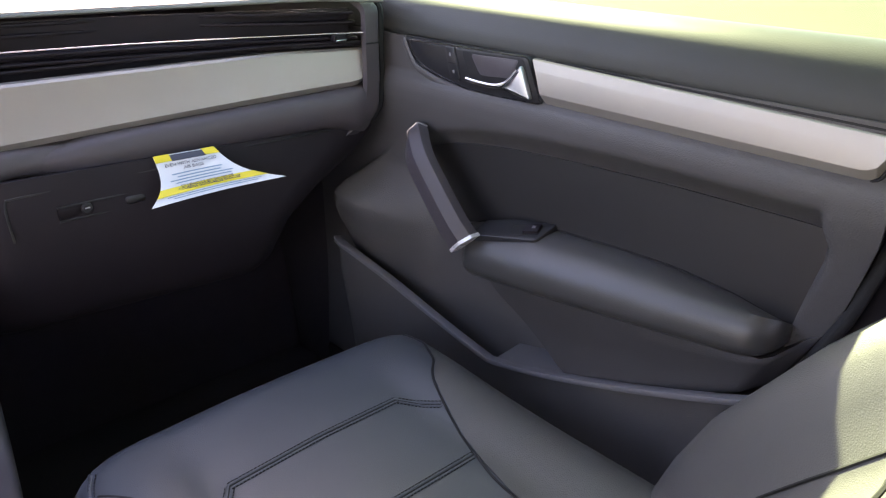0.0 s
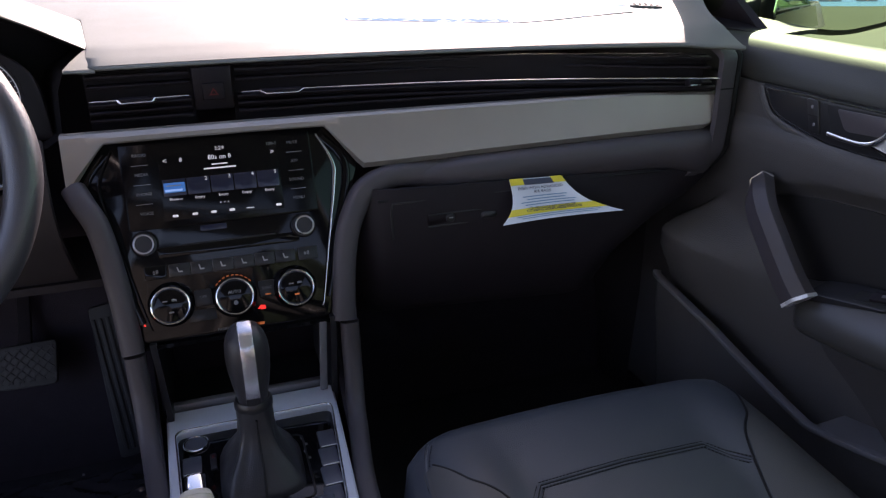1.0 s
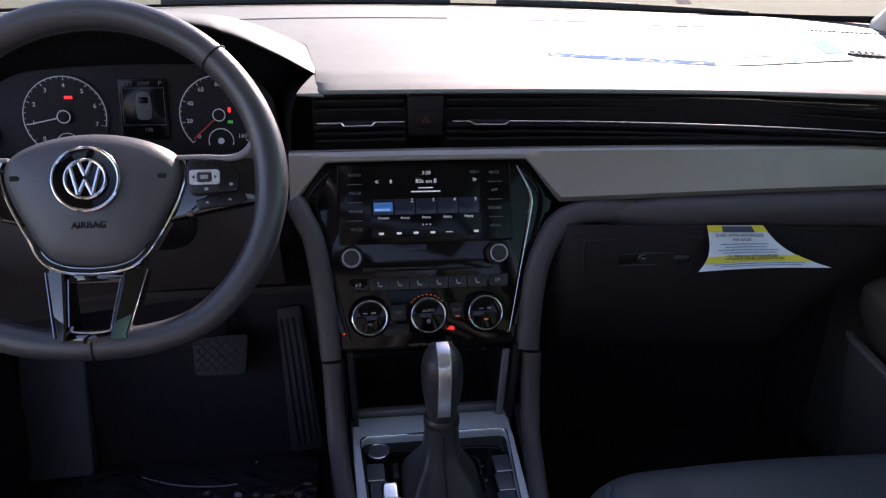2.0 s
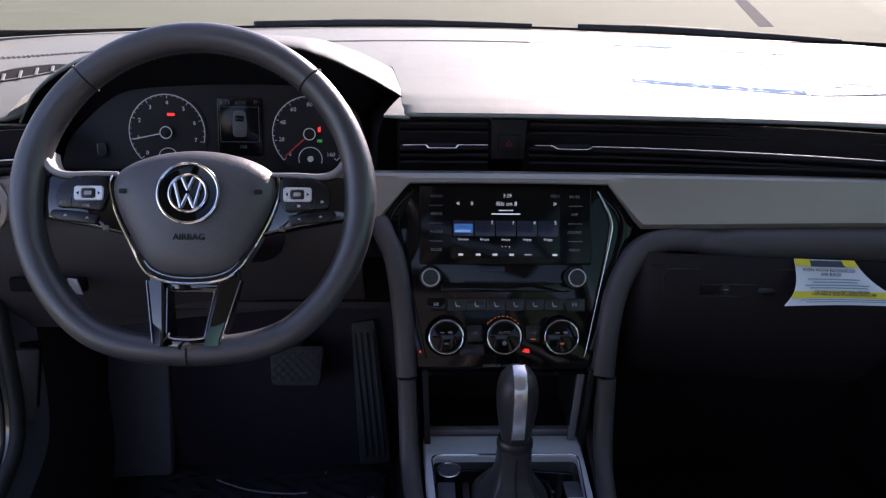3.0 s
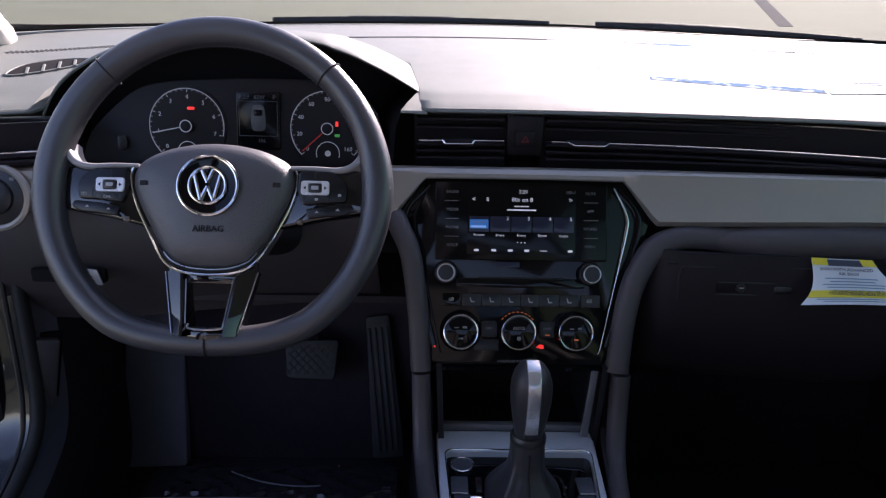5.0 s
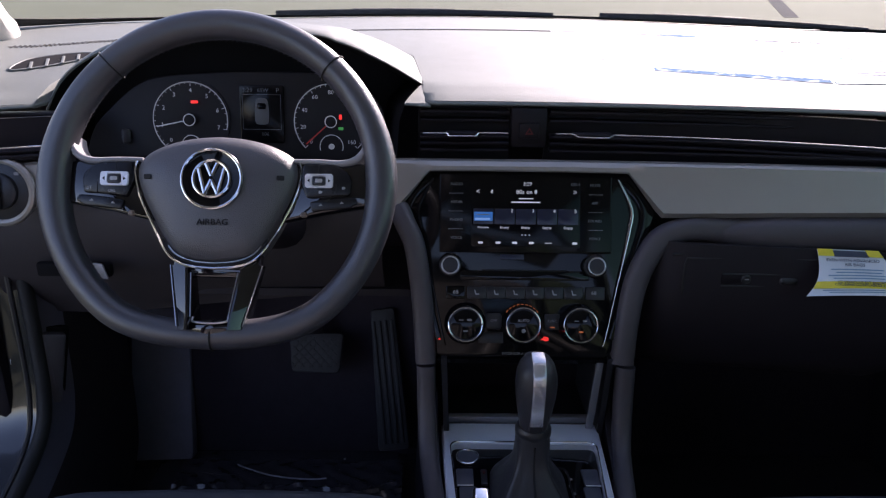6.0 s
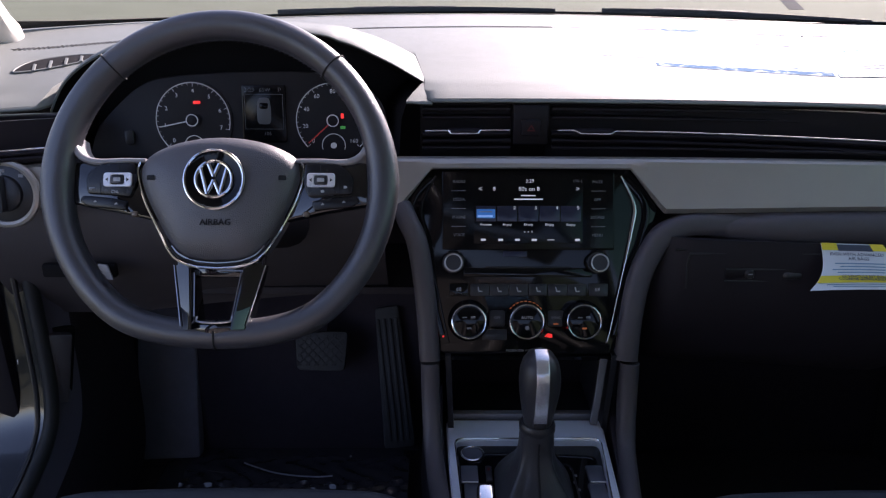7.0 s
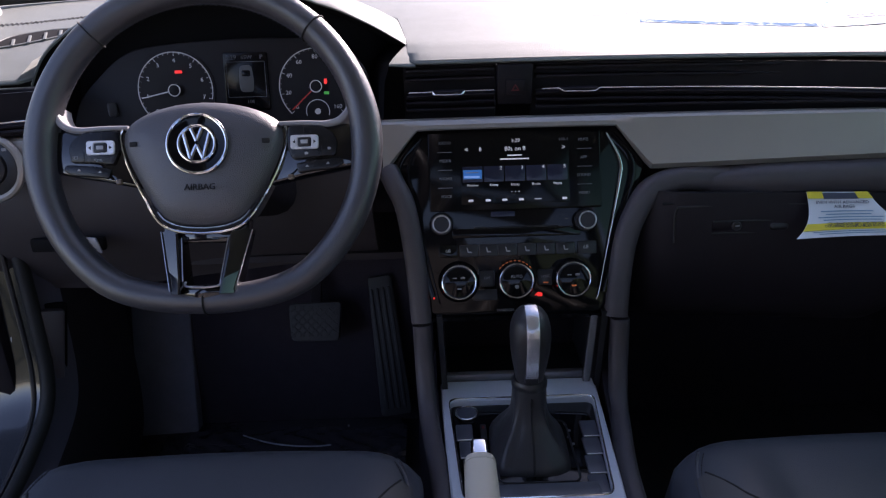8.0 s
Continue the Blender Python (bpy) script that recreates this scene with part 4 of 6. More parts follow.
for k in range(6):
    b = part("climate_key", moved(slab(rrect(0.0262, 0.0165, 0.0015, 2), 0.0, 0.0048, 0.0012), pose(-0.0665 + 0.0268 * k, 0.0425, 0)), M_SATIN, st)
    part("key_symbol", moved(slab(rounded([(-0.0034, 0.004), (-0.0020, 0.004), (-0.0008, -0.0012), (0.0035, -0.0012), (0.0035, -0.0028), (-0.0018, -0.0028)], 0.0004), 0, 0.0003, 0.0001), pose(-0.0665 + 0.0268 * k, 0.0425, 0.0049)), M_LABEL, b)
for s in (-1, 1):
    w = part("temperature_window", moved(slab(rrect(0.026, 0.0175, 0.0015, 2), 0.0, 0.0044, 0.001), pose(s * 0.0955 + (0.002 if s > 0 else 0), 0.0425, 0)), M_PIANO if s < 0 else M_SATIN, st)
    letters("68", 0.0075, pose(s * 0.0955, 0.043, 0.0046), M_LABEL, w, "figure")
for x, nm in ((-0.0820, "temperature_dial"), (-0.0035, "fan_dial"), (0.0745, "temperature_dial")):
    d = part(nm, moved(turned([(0.0285, 0.0), (0.0285, 0.004), (0.0265, 0.006), (0.0245, 0.020), (0.0220, 0.0225), (0.0, 0.0225)], 44), pose(x, 0, 0)), M_PIANO, st, "round climate dial with a silver ring")
    part("dial_ring", moved(hoop(0.0228, 0.0014, 44, 0.0013, z=0.0222), pose(x, 0, 0)), M_CHROME, d)
    part("dial_face", moved(slab(ring_pts(0.0205, 0.0205, 32), 0.020, 0.0230, 0.0006), pose(x, 0, 0)), M_PIANO, d)
    if nm == "fan_dial":
        letters("AUTO", 0.0058, pose(x, 0.006, 0.0232), M_LABEL, d)
        part("fan_symbol", moved(slab(ring_pts(0.003, 0.003, 10), 0.023, 0.0233, 0.0001), pose(x, -0.008, 0)), M_PRINT, d)
        for i in range(9):
            a = radians(40 + 100 * i / 8)
            part("level_light", moved(slab(rrect(0.0035, 0.002, 0.0005, 2), 0, 0.0004, 0.0001), pose(x + 0.0268 * math.cos(a), 0.0268 * math.sin(a), 0.0060, 0, 0, math.degrees(a) + 90)), M_ORANGE, d)
    else:
        bars([(x - 0.006, 0.0062, 0.006, 0.0014), (x + 0.005, 0.0065, 0.006, 0.0028)], M_PRINT, d, pose(0, 0, 0.0231))
        bars([(x, -0.0085, 0.006, 0.0022)], M_PRINT if x < 0 else M_ORANGE, d, pose(0, 0, 0.0231))
for x, w in ((-0.0425, "OFF"), (0.0385, "SYNC")):
    k = part("climate_key", moved(slab(rrect(0.0215, 0.022, 0.003, 2), 0.0, 0.0048, 0.0012), pose(x, 0.003, 0)), M_SATIN, st)
    letters(w, 0.0052, pose(x, 0.004, 0.0049), M_PRINT, k)
part("lit_symbol", moved(slab(rounded([(-0.006, -0.002), (-0.002, -0.0015), (-0.001, -0.003), (0.005, -0.003), (0.005, 0.002), (-0.001, 0.003)], 0.001), 0.002, 0.0042, 0.0004), pose(0.0285, -0.0205, 0)), M_RED, st, "glowing red symbol")
part("lit_line", moved(slab(rrect(0.007, 0.0018, 0.0004, 2), 0, 0.0003, 0.0001), pose(0.0385, -0.0045, 0.0049)), M_ORANGE, st)
part("lit_symbol", moved(slab(rrect(0.007, 0.0035, 0.0006, 2), 0.002, 0.0026, 0.0002), pose(0.026, -0.0415, 0)), M_ORANGE, st)
letters("PASSENGER AIR BAG", 0.0048, pose(-0.008, -0.0415, 0.0022), M_PRINT, st)
letters("OFF", 0.0048, pose(0.019, -0.0415, 0.0022), M_ORANGE, st)
part("sticker_gloss", moved(slab(rrect(0.034, 0.015, 0.001, 2), 0.0, 0.0028, 0.0004), pose(-0.046, -0.0195, 0)), M_SATIN, st)
part("lit_point", moved(turned([(0.0015, 0.002), (0.0012, 0.0032), (0, 0.0034)], 10), pose(-0.117, -0.022, 0)), M_RED, st)


# ---- centre console ----
cc = thing("centre_console", "charcoal centre console with a grey metal-look plate round the gear lever", "console")
for s in (-1, 1):
    rail = curve([(s * 0.1385 + 0.002, 0.142, 0.402), (s * 0.137 + 0.002, 0.128, 0.345), (s * 0.133 + 0.001, 0.095, 0.297), (s * 0.126, 0.04, 0.282), (s * 0.114 - 0.001, -0.06, 0.278), (s * 0.108 - 0.002, -0.25, 0.274), (s * 0.108, -0.60, 0.270)], 6)
    part("side_rail", sweep(rail, ring_pts(0.0130, 0.017, 14, 2.8), (0, -0.6, 1)), M_SOFT, cc, "soft padded rail")
    bm = sheet(lambda u, v: (s * (0.142 - 0.028 * min(1, u * 2) + 0.015 * v), 0.40 - 1.0 * u, (0.30 - 0.04 * u) * (1 - v) + 0.13 * max(0, 1 - 3 * u) * (1 - v)), 20, 4, 0.008)
    part("side_panel", bm, M_LOWER, cc)
roll_l = curve([(-0.176, 0.212, 0.604), (-0.167, 0.198, 0.588), (-0.153, 0.185, 0.556), (-0.142, 0.165, 0.48), (-0.1365, 0.142, 0.405)], 6)
part("side_rail", sweep(roll_l, ring_pts(0.0145, 0.016, 14, 2.6), (0.0, -1, 0.25)), M_SOFT, cc, "soft padded rail")
# open storage bin below the stack
part("bin_back", block((0.25, 0.01, 0.16), (0.003, 0.30, 0.345), 0.002), M_LOWER, cc)
part("bin_floor", sheet(lambda u, v: (-0.118 + 0.242 * u, 0.155 + 0.15 * v, 0.283 - 0.01 * v), 4, 4, 0.006), M_RUBBER, cc)
part("bin_ceiling", sheet(lambda u, v: (-0.125 + 0.256 * u, 0.138 + 0.16 * v, 0.412 + 0.02 * v), 4, 4, 0.006), M_PIANO, cc)
for s in (-1, 1):
    part("bin_wall", sheet(lambda u, v: (0.003 + s * (0.119 - 0.006 * v), 0.135 + 0.17 * u, 0.415 - 0.135 * v), 6, 6, 0.008), M_SATIN, cc)
    part("bin_edge", sweep(curve([(-0.004 + s * 0.108, 0.140, 0.408), (-0.004 + s * 0.104, 0.138, 0.345), (-0.003 + s * 0.1015, 0.142, 0.300)], 6), rrect(0.010 if s > 0 else 0.004, 0.006, 0.0015, 2), (0, -1, 0)), M_BINEDGE, cc, "grey edge of the storage bin")
part("sill_step", block((0.214, 0.012, 0.014), (0.000, 0.166, 0.297), 0.003), M_BINEDGE, cc)
# plate
outer = rounded([(-0.114, 0.156), (0.113, 0.156), (0.095, -0.135), (-0.104, -0.135)], 0.010, 5)
inner_o = rounded([(-0.1010, 0.108), (0.1010, 0.108), (0.0835, -0.090), (-0.0905, -0.090)], 0.012, 5)
part("metal_plate", frame_slab(outer, inner_o, 0.274, 0.297, 0.0025), M_PLATE, cc, "satin grey metal-look surround", angle=30)
rimline = [V(x, y, 0.2975) for x, y in inset(inner_o, -0.0015)]
part("bright_edge", sweep(rimline, ring_pts(0.0013, 0.0013, 6), (0, 0, 1), True), M_CHROME, cc)
part("black_panel", slab(inset(inner_o, -0.002), 0.262, 0.286, 0.0005), M_PIANO, cc, "gloss black panel")
for s in (-1, 1):
    for k in range(4):
        y = 0.045 - 0.0360 * k
        x = 0.000 + s * (0.0835 - 0.0034 * k)
        b = part("blank_key", block((0.0225, 0.0335, 0.006), (x, y, 0.2865), 0.0015), M_SLATE, cc)
        part("key_line", block((0.0205, 0.0016, 0.0012), (x, y - 0.0176, 0.2895), 0.0003), M_WHITE, b)
part("rear_key_bar", block((0.150, 0.026, 0.008), (-0.002, -0.0745, 0.2885), 0.003), M_SLATE, cc)
part("well_rim", sweep([V(x, y, 0.2868) for x, y in rrect(0.100, 0.122, 0.010, 4, 0.004, 0.006)], ring_pts(0.0014, 0.0012, 6), (0, 0, 1), True), M_SATIN, cc)
part("start_button", moved(turned([(0.0140, -0.006), (0.0140, 0.0008), (0.0130, 0.0018), (0.0, 0.0020)], 36), pose(-0.0780, 0.0890, 0.2865)), M_SLATE, cc, "blue-grey start button in a silver ring")
part("start_ring", moved(hoop(0.0150, 0.0013, 36, 0.0012), pose(-0.0780, 0.0890, 0.2878)), M_CHROME, cc)
part("lock_key", block((0.008, 0.030, 0.004), (-0.058, 0.045, 0.288), 0.001), M_SATIN, cc)
part("lock_lamp", block((0.003, 0.005, 0.001), (-0.058, 0.052, 0.2905), 0.0003), M_DULLRED, cc)
for k in range(4):
    part("shift_letter", block((0.003, 0.0045, 0.0008), (0.053 + 0.004 * (k % 2), 0.058 - 0.014 * k, 0.2866), 0.0003), M_PRINT, cc)
part("body", block((0.20, 0.50, 0.255), (0, -0.37, 0.130), 0.01), M_LOWER, cc)
part("rear_top", block((0.19, 0.45, 0.018), (0.002, -0.345, 0.268), 0.004), M_SOFT, cc)

# ---- gear lever ----
gl = thing("gear_lever", "black leather automatic gear lever with a silver insert", "gear lever", pose(-0.002, 0.018, 0.280))
rings = []
for z, w, d, o in ((0.0, 0.048, 0.056, -0.004), (0.006, 0.050, 0.058, -0.004), (0.016, 0.046, 0.053, -0.003), (0.032, 0.037, 0.041, -0.002), (0.047, 0.027, 0.030, 0.0), (0.060, 0.0225, 0.025, 0.002), (0.076, 0.0215, 0.024, 0.003), (0.090, 0.0215, 0.023, 0.003), (0.098, 0.020, 0.022, 0.003)):
    ring = []
    for i in range(48):
        a = 2 * math.pi * i / 48
        c, s = math.cos(a), math.sin(a)
        p = 2 / (5 - 2.6 * min(1, z / 0.08))
        fold = 1 + 0.05 * math.sin(8 * a + 40 * z) * math.sin(math.pi * min(1, z / 0.085)) + 0.03 * math.sin(5 * a + 1) * (1 if 0.02 < z < 0.07 else 0)
        ring.append(V(w * math.copysign(abs(c) ** p, c) * fold, o + d * math.copysign(abs(s) ** p, s) * fold, z))
    rings.append(ring)
part("boot", loft(rings), M_BOOT, gl, "creased black leather boot", angle=70)
part("boot_seam", sweep(curve([(0, -0.063, 0.008), (0.001, -0.045, 0.032), (0.0, -0.0235, 0.062), (0, -0.0215, 0.09)], 5), ring_pts(0.0014, 0.0014, 6)), M_SEAM, gl)
part("collar", moved(turned([(0.0205, 0.094), (0.0225, 0.097), (0.0225, 0.104), (0.020, 0.108), (0.0, 0.108)], 28), pose(0, 0.003, 0)), M_SATIN, gl)
rings = []
for z, w, d, o in ((0.106, 0.0170, 0.018, 0.003), (0.114, 0.0185, 0.020, 0.003), (0.130, 0.0215, 0.0225, 0.003), (0.150, 0.0245, 0.025, 0.003), (0.166, 0.0255, 0.0265, 0.004), (0.180, 0.0245, 0.0265, 0.005), (0.190, 0.0215, 0.0245, 0.006), (0.198, 0.0160, 0.019, 0.007), (0.2025, 0.009, 0.0105, 0.008), (0.204, 0.003, 0.003, 0.008)):
    rings.append([V(x, o + y, z) for x, y in ring_pts(w, d, 28, 2.3)])
part("knob", loft(rings), M_BOOT, gl, "smooth black grip", angle=70)
path = curve([(0, -0.0160, 0.112), (0, -0.0205, 0.135), (0, -0.0225, 0.155), (0, -0.0230, 0.170), (0, -0.0215, 0.182), (0, -0.0165, 0.192), (0, -0.006, 0.2010), (0, 0.008, 0.2045)], 5)
part("silver_insert", sweep(path, rrect(0.0160, 0.004, 0.0015, 2), (0, -1, 0.2)), M_INLAY, gl, "brushed silver insert")
part("release_button", block((0.017, 0.006, 0.014), (0, -0.0165, 0.118), 0.002), M_SATIN, gl)

# ---- hand brake ----
hb = thing("hand_brake", "cream leather hand brake lever with a chrome button", "hand brake")
path = curve([(-0.073, -0.106, 0.360), (-0.073, -0.14, 0.348), (-0.073, -0.20, 0.325), (-0.073, -0.30, 0.287), (-0.073, -0.36, 0.262)], 5)
part("grip", sweep(path, ring_pts(0.0185, 0.0175, 18, 2.4), scale=lambda t: 0.94 + 0.10 * min(1, t * 3)), M_LEVER, hb)
part("collar_ring", sweep([(-0.073, -0.101, 0.3618), (-0.073, -0.104, 0.3607), (-0.073, -0.108, 0.3593)], ring_pts(0.0182, 0.0172, 18, 2.4), scale=lambda t: 0.88 + 0.12 * t), M_LEVER, hb)
part("release_button", sweep([(-0.073, -0.081, 0.3693), (-0.073, -0.084, 0.3682), (-0.073, -0.103, 0.361)], rrect(0.019, 0.019, 0.004, 3), scale=lambda t: 0.86 + 0.14 * min(1, 2 * t)), M_CHROME, hb, "chrome release button")

# ---- steering wheel ----
SWM = pose(-0.3666, 0.0373, 0.6875, 65) @ Matrix.Scale(1.05, 4)
sw = thing("steering_wheel", "black leather flat-bottomed steering wheel with chrome edging", "steering wheel", SWM)
R = 0.1712


def rim_at(a):
    x, y = R * math.cos(a), R * math.sin(a)
    if y < -0.130:
        y = -0.130 - 0.052 * (1 - math.exp((y + 0.130) / 0.052))
    return V(x, y, 0)


NR = 128
rings = []
for k in range(NR):
    a = 2 * math.pi * k / NR - math.pi / 2
    p, q, r = rim_at(a), rim_at(a - 0.01), rim_at(a + 0.01)
    t = (r - q).normalized()
    nrm = V(t.y, -t.x, 0)
    th = 1 + 0.12 * math.exp(-((math.sin(a) - 0.05) / 0.25) ** 2)
    rings.append([p + nrm * (x * th) + V(0, 0, z) for x, z in ring_pts(0.0150, 0.0175, 18, 2.2)])
part("rim", loft(rings, True, False, True), M_RIM, sw, "smooth black leather rim", angle=80)
for deg in (47, 133, 270):
    a = radians(deg)
    p, q, r = rim_at(a), rim_at(a - 0.01), rim_at(a + 0.01)
    t = (r - q).normalized()
    nrm = V(t.y, -t.x, 0)
    path = [p + nrm * x + V(0, 0, z) for x, z in ring_pts(0.0158, 0.0182, 20, 2.2)]
    part("rim_seam", sweep(path, ring_pts(0.0011, 0.0009, 6), t, True), M_SEAM, sw)
bm = bmesh.new()
for k in range(170):
    a = 2 * math.pi * k / 170
    p, q, r = rim_at(a), rim_at(a - 0.01), rim_at(a + 0.01)
    t = (r - q).normalized()
    nrm = V(t.y, -t.x, 0)
    c = p - nrm * 0.0147 + V(0, 0, -0.006)
    bmesh.ops.create_cube(bm, size=1, matrix=Matrix.Translation(c) @ Matrix.Rotation(math.atan2(t.y, t.x) + 0.35, 4, "Z") @ Matrix.Diagonal((0.0040, 0.0009, 0.0009, 1)))
tagged(part("rim_stitching", bm, M_RIM, sw), kind="stuff")
# airbag cover
half = [(0.0, 0.0505), (0.022, 0.0490), (0.0466, 0.0440), (0.0676, 0.0355), (0.0810, 0.0245), (0.0852, 0.0110), (0.0825, -0.0040), (0.0750, -0.0225), (0.0658, -0.0400), (0.0570, -0.0560), (0.0475, -0.0705), (0.0370, -0.0790), (0.0210, -0.0838), (0.0, -0.0852)]
outl = [(p.x, p.y) for p in curve([(x, y, 0) for x, y in half], 3)]
outl = outl + [(-x, y) for x, y in outl[::-1]][1:-1]
rings = []
for s, z in ((1.0, -0.030), (1.0, -0.010), (0.992, -0.003), (0.97, 0.003), (0.93, 0.0085), (0.86, 0.0130), (0.76, 0.0165), (0.60, 0.0196), (0.40, 0.0215), (0.15, 0.0225), (0.03, 0.0226)):
    rings.append([V(x * s, (y + 0.01) * s - 0.01, z) for x, y in outl])
part("airbag_cover", loft(rings), M_PAD, sw, "grained charcoal airbag cover", angle=70)
side = [(0.0830, 0.0265), (0.0872, 0.0165), (0.0868, 0.0080), (0.0845, -0.0030), (0.0780, -0.0210), (0.0688, -0.0395), (0.0600, -0.0555), (0.0502, -0.0715), (0.0400, -0.0815), (0.0220, -0.0877), (0.0, -0.0895)]
edge = [(p.x, p.y) for p in curve([(x, y, 0) for x, y in side], 5)]
edge = edge + [(-x, y) for x, y in edge[::-1][1:]]
path = [V(x, y, 0.0010 + 0.007 * ease((-0.04 - y) / 0.04)) for x, y in edge]
part("chrome_edge", sweep(path, ring_pts(0.0016, 0.0022, 8)), M_CHROME, sw, "bright edging round the airbag cover")
part("edge_groove", sweep([V(p.x * 0.972, p.y + 0.0034, p.z - 0.0012) for p in path if p.y < -0.06], ring_pts(0.0014, 0.002, 6)), M_SEAM, sw)
part("inner_edge", sweep([V(p.x * 0.955, p.y + 0.0056, p.z - 0.0005) for p in path if p.y < -0.070], ring_pts(0.0008, 0.0010, 6)), M_SILVER, sw)
letters("AIRBAG", 0.0092, pose(0.001, -0.043, 0.0218, -6), M_SEAM, sw, depth=0.0006)
for s in (-1, 1):
    part("horn_mark", moved(slab(rrect(0.008, 0.005, 0.001, 2), 0, 0.0008, 0.0002), pose(s * 0.068, 0.004, 0.0165, 0, s * 10)), M_SEAM, sw)
em = part("emblem", moved(turned([(0.0315, 0.015), (0.0315, 0.0245), (0.0300, 0.0262), (0.0262, 0.0245), (0.0, 0.0245)], 48), pose(0, 0.001, 0)), M_PIANO, sw, "round chrome and black badge")
part("emblem_ring", moved(hoop(0.0302, 0.0018, 48, 0.0016, z=0.0256), pose(0, 0.001, 0)), M_CHROME, em)
part("emblem_disc_ring", moved(hoop(0.0185, 0.0019, 40, 0.0016, z=0.0258), pose(0, 0.001, 0)), M_CHROME, em)
for a, b in (((-0.0135, 0.012), (-0.0065, -0.015)), ((-0.0065, -0.015), (0.0, -0.001)), ((0.0, -0.001), (0.0065, -0.015)), ((0.0065, -0.015), (0.0135, 0.012)), ((-0.006, 0.0165), (0.0, 0.003)), ((0.0, 0.003), (0.006, 0.0165))):
    part("badge_bar", moved(sweep([(*a, 0.0255), (*b, 0.0255)], rrect(0.0040, 0.0026, 0.0008, 2), (0, 0, 1)), pose(0, 0.001, 0)), M_CHROME, em)
for s in (-1, 1):
    arm = [(s * 0.078, 0.0225), (s * 0.108, 0.0235), (s * 0.150, 0.0235), (s * 0.164, 0.020), (s * 0.163, -0.020), (s * 0.140, -0.0250), (s * 0.110, -0.0300), (s * 0.090, -0.0345), (s * 0.066, -0.040), (s * 0.070, 0.0)]
    sp = part("spoke", slab(rounded(arm, 0.005), -0.022, 0.000, 0.003), M_GLOSS, sw, "gloss black side spoke")
    blade = curve([(s * 0.079, 0.0245, 0.001), (s * 0.105, 0.0242, 0.001), (s * 0.128, 0.0228, 0.001), (s * 0.1430, 0.0262, 0.001), (s * 0.1530, 0.0360, 0.0), (s * 0.1585, 0.0500, -0.001)], 6)
    part("thumb_rest", sweep(blade, [(-0.0022, -0.016), (0.0022, -0.016), (0.0026, 0.002), (0.0012, 0.0040), (-0.0012, 0.0040), (-0.0026, 0.002)], (0, 0, 1), scale=lambda t: 0.75 + 1.1 * t), M_THUMB, sp, "smooth grey thumb rest over the keys", angle=60)
    k1 = rounded([(s * 0.0890, 0.0215), (s * 0.1230, 0.0212), (s * 0.1360, 0.0130), (s * 0.1405, 0.0040), (s * 0.1385, -0.0115), (s * 0.1150, -0.0125), (s * 0.0930, -0.0150), (s * 0.0875, 0.000)], 0.004)
    kp = part("key_pad", slab(k1, -0.001, 0.0055, 0.002), M_KEYS, sp, "dark key pad")
    part("pad_split", moved(slab(rrect(0.0007, 0.010, 0.0003, 2), 0.0054, 0.0058, 0.0001), pose(s * 0.1055, 0.0160, 0)), M_SEAM, kp)
    part("pad_split", moved(slab(rrect(0.0007, 0.012, 0.0003, 2), 0.0054, 0.0058, 0.0001), pose(s * 0.1240, -0.0060, 0)), M_SEAM, kp)
    part("key_frame", moved(frame_slab(rrect(0.0295, 0.0150, 0.003, 3), rrect(0.0140, 0.0098, 0.002, 3), 0, 0.0028, 0.0008), pose(s * 0.1062, 0.0032, 0.0052)), M_BRIGHT, kp, "bright silver key frame")
    part("rocker", moved(slab(rrect(0.0130, 0.0090, 0.001, 2), 0, 0.0035, 0.001), pose(s * 0.1062, 0.0032, 0.0052)), M_SATIN, kp)
    part("rocker_mark", moved(slab(rrect(0.0075, 0.0040, 0.0008, 2), 0.0034, 0.0038, 0.0001), pose(s * 0.1062, 0.0032, 0.0052)), M_LABEL, kp)
    for dx in (-0.0108, 0.0108):
        part("arrow_mark", moved(slab([(-0.0014, 0.0), (0.0012, 0.0020), (0.0012, -0.0020)][::1 if dx < 0 else -1], 0.0028, 0.0031, 0.0001), pose(s * 0.1062 + dx, 0.0032, 0.0052, 0, 0, 0 if dx < 0 else 180)), M_SEAM, kp)
    if s < 0:
        letters("SET", 0.0042, pose(-0.1330, -0.0065, 0.0057), M_LABEL, kp, "key_mark")
        letters("CNL", 0.0042, pose(-0.1090, -0.0095, 0.0057), M_LABEL, kp, "key_mark")
    else:
        for dx, dy_ in ((0.1320, -0.0040), (0.1080, -0.0085)):
            part("key_mark", moved(slab(rounded([(-0.002, -0.0014), (0.0006, -0.0014), (0.002, 0.0), (0.0006, 0.0014), (-0.002, 0.0014)], 0.0004), 0, 0.0003, 0.0001), pose(dx, dy_, 0.0056)), M_LABEL, kp)
    k2 = rounded([(s * 0.0960, -0.0185), (s * 0.1180, -0.0150), (s * 0.1440, -0.0130), (s * 0.1470, -0.0190), (s * 0.1370, -0.0250), (s * 0.1180, -0.0265), (s * 0.0985, -0.0290)], 0.003)
    lk = part("lower_key", slab(k2, -0.006, 0.0040, 0.0018), M_KEYS, sp)
    for bx, by in ((0.1080, -0.0215), (0.1300, -0.0190)):
        part("key_mark", moved(slab([(-0.0022, -0.0012), (0.0022, -0.0012), (0.0, 0.0012)], 0, 0.0003, 0.0001), pose(s * bx, by, 0.0041)), M_LABEL, lk)
    part("spoke_corner", block((0.007, 0.006, 0.006), (s * 0.0900, -0.0320, -0.001), 0.002), M_LEVERCAP, sp, "small corner piece")
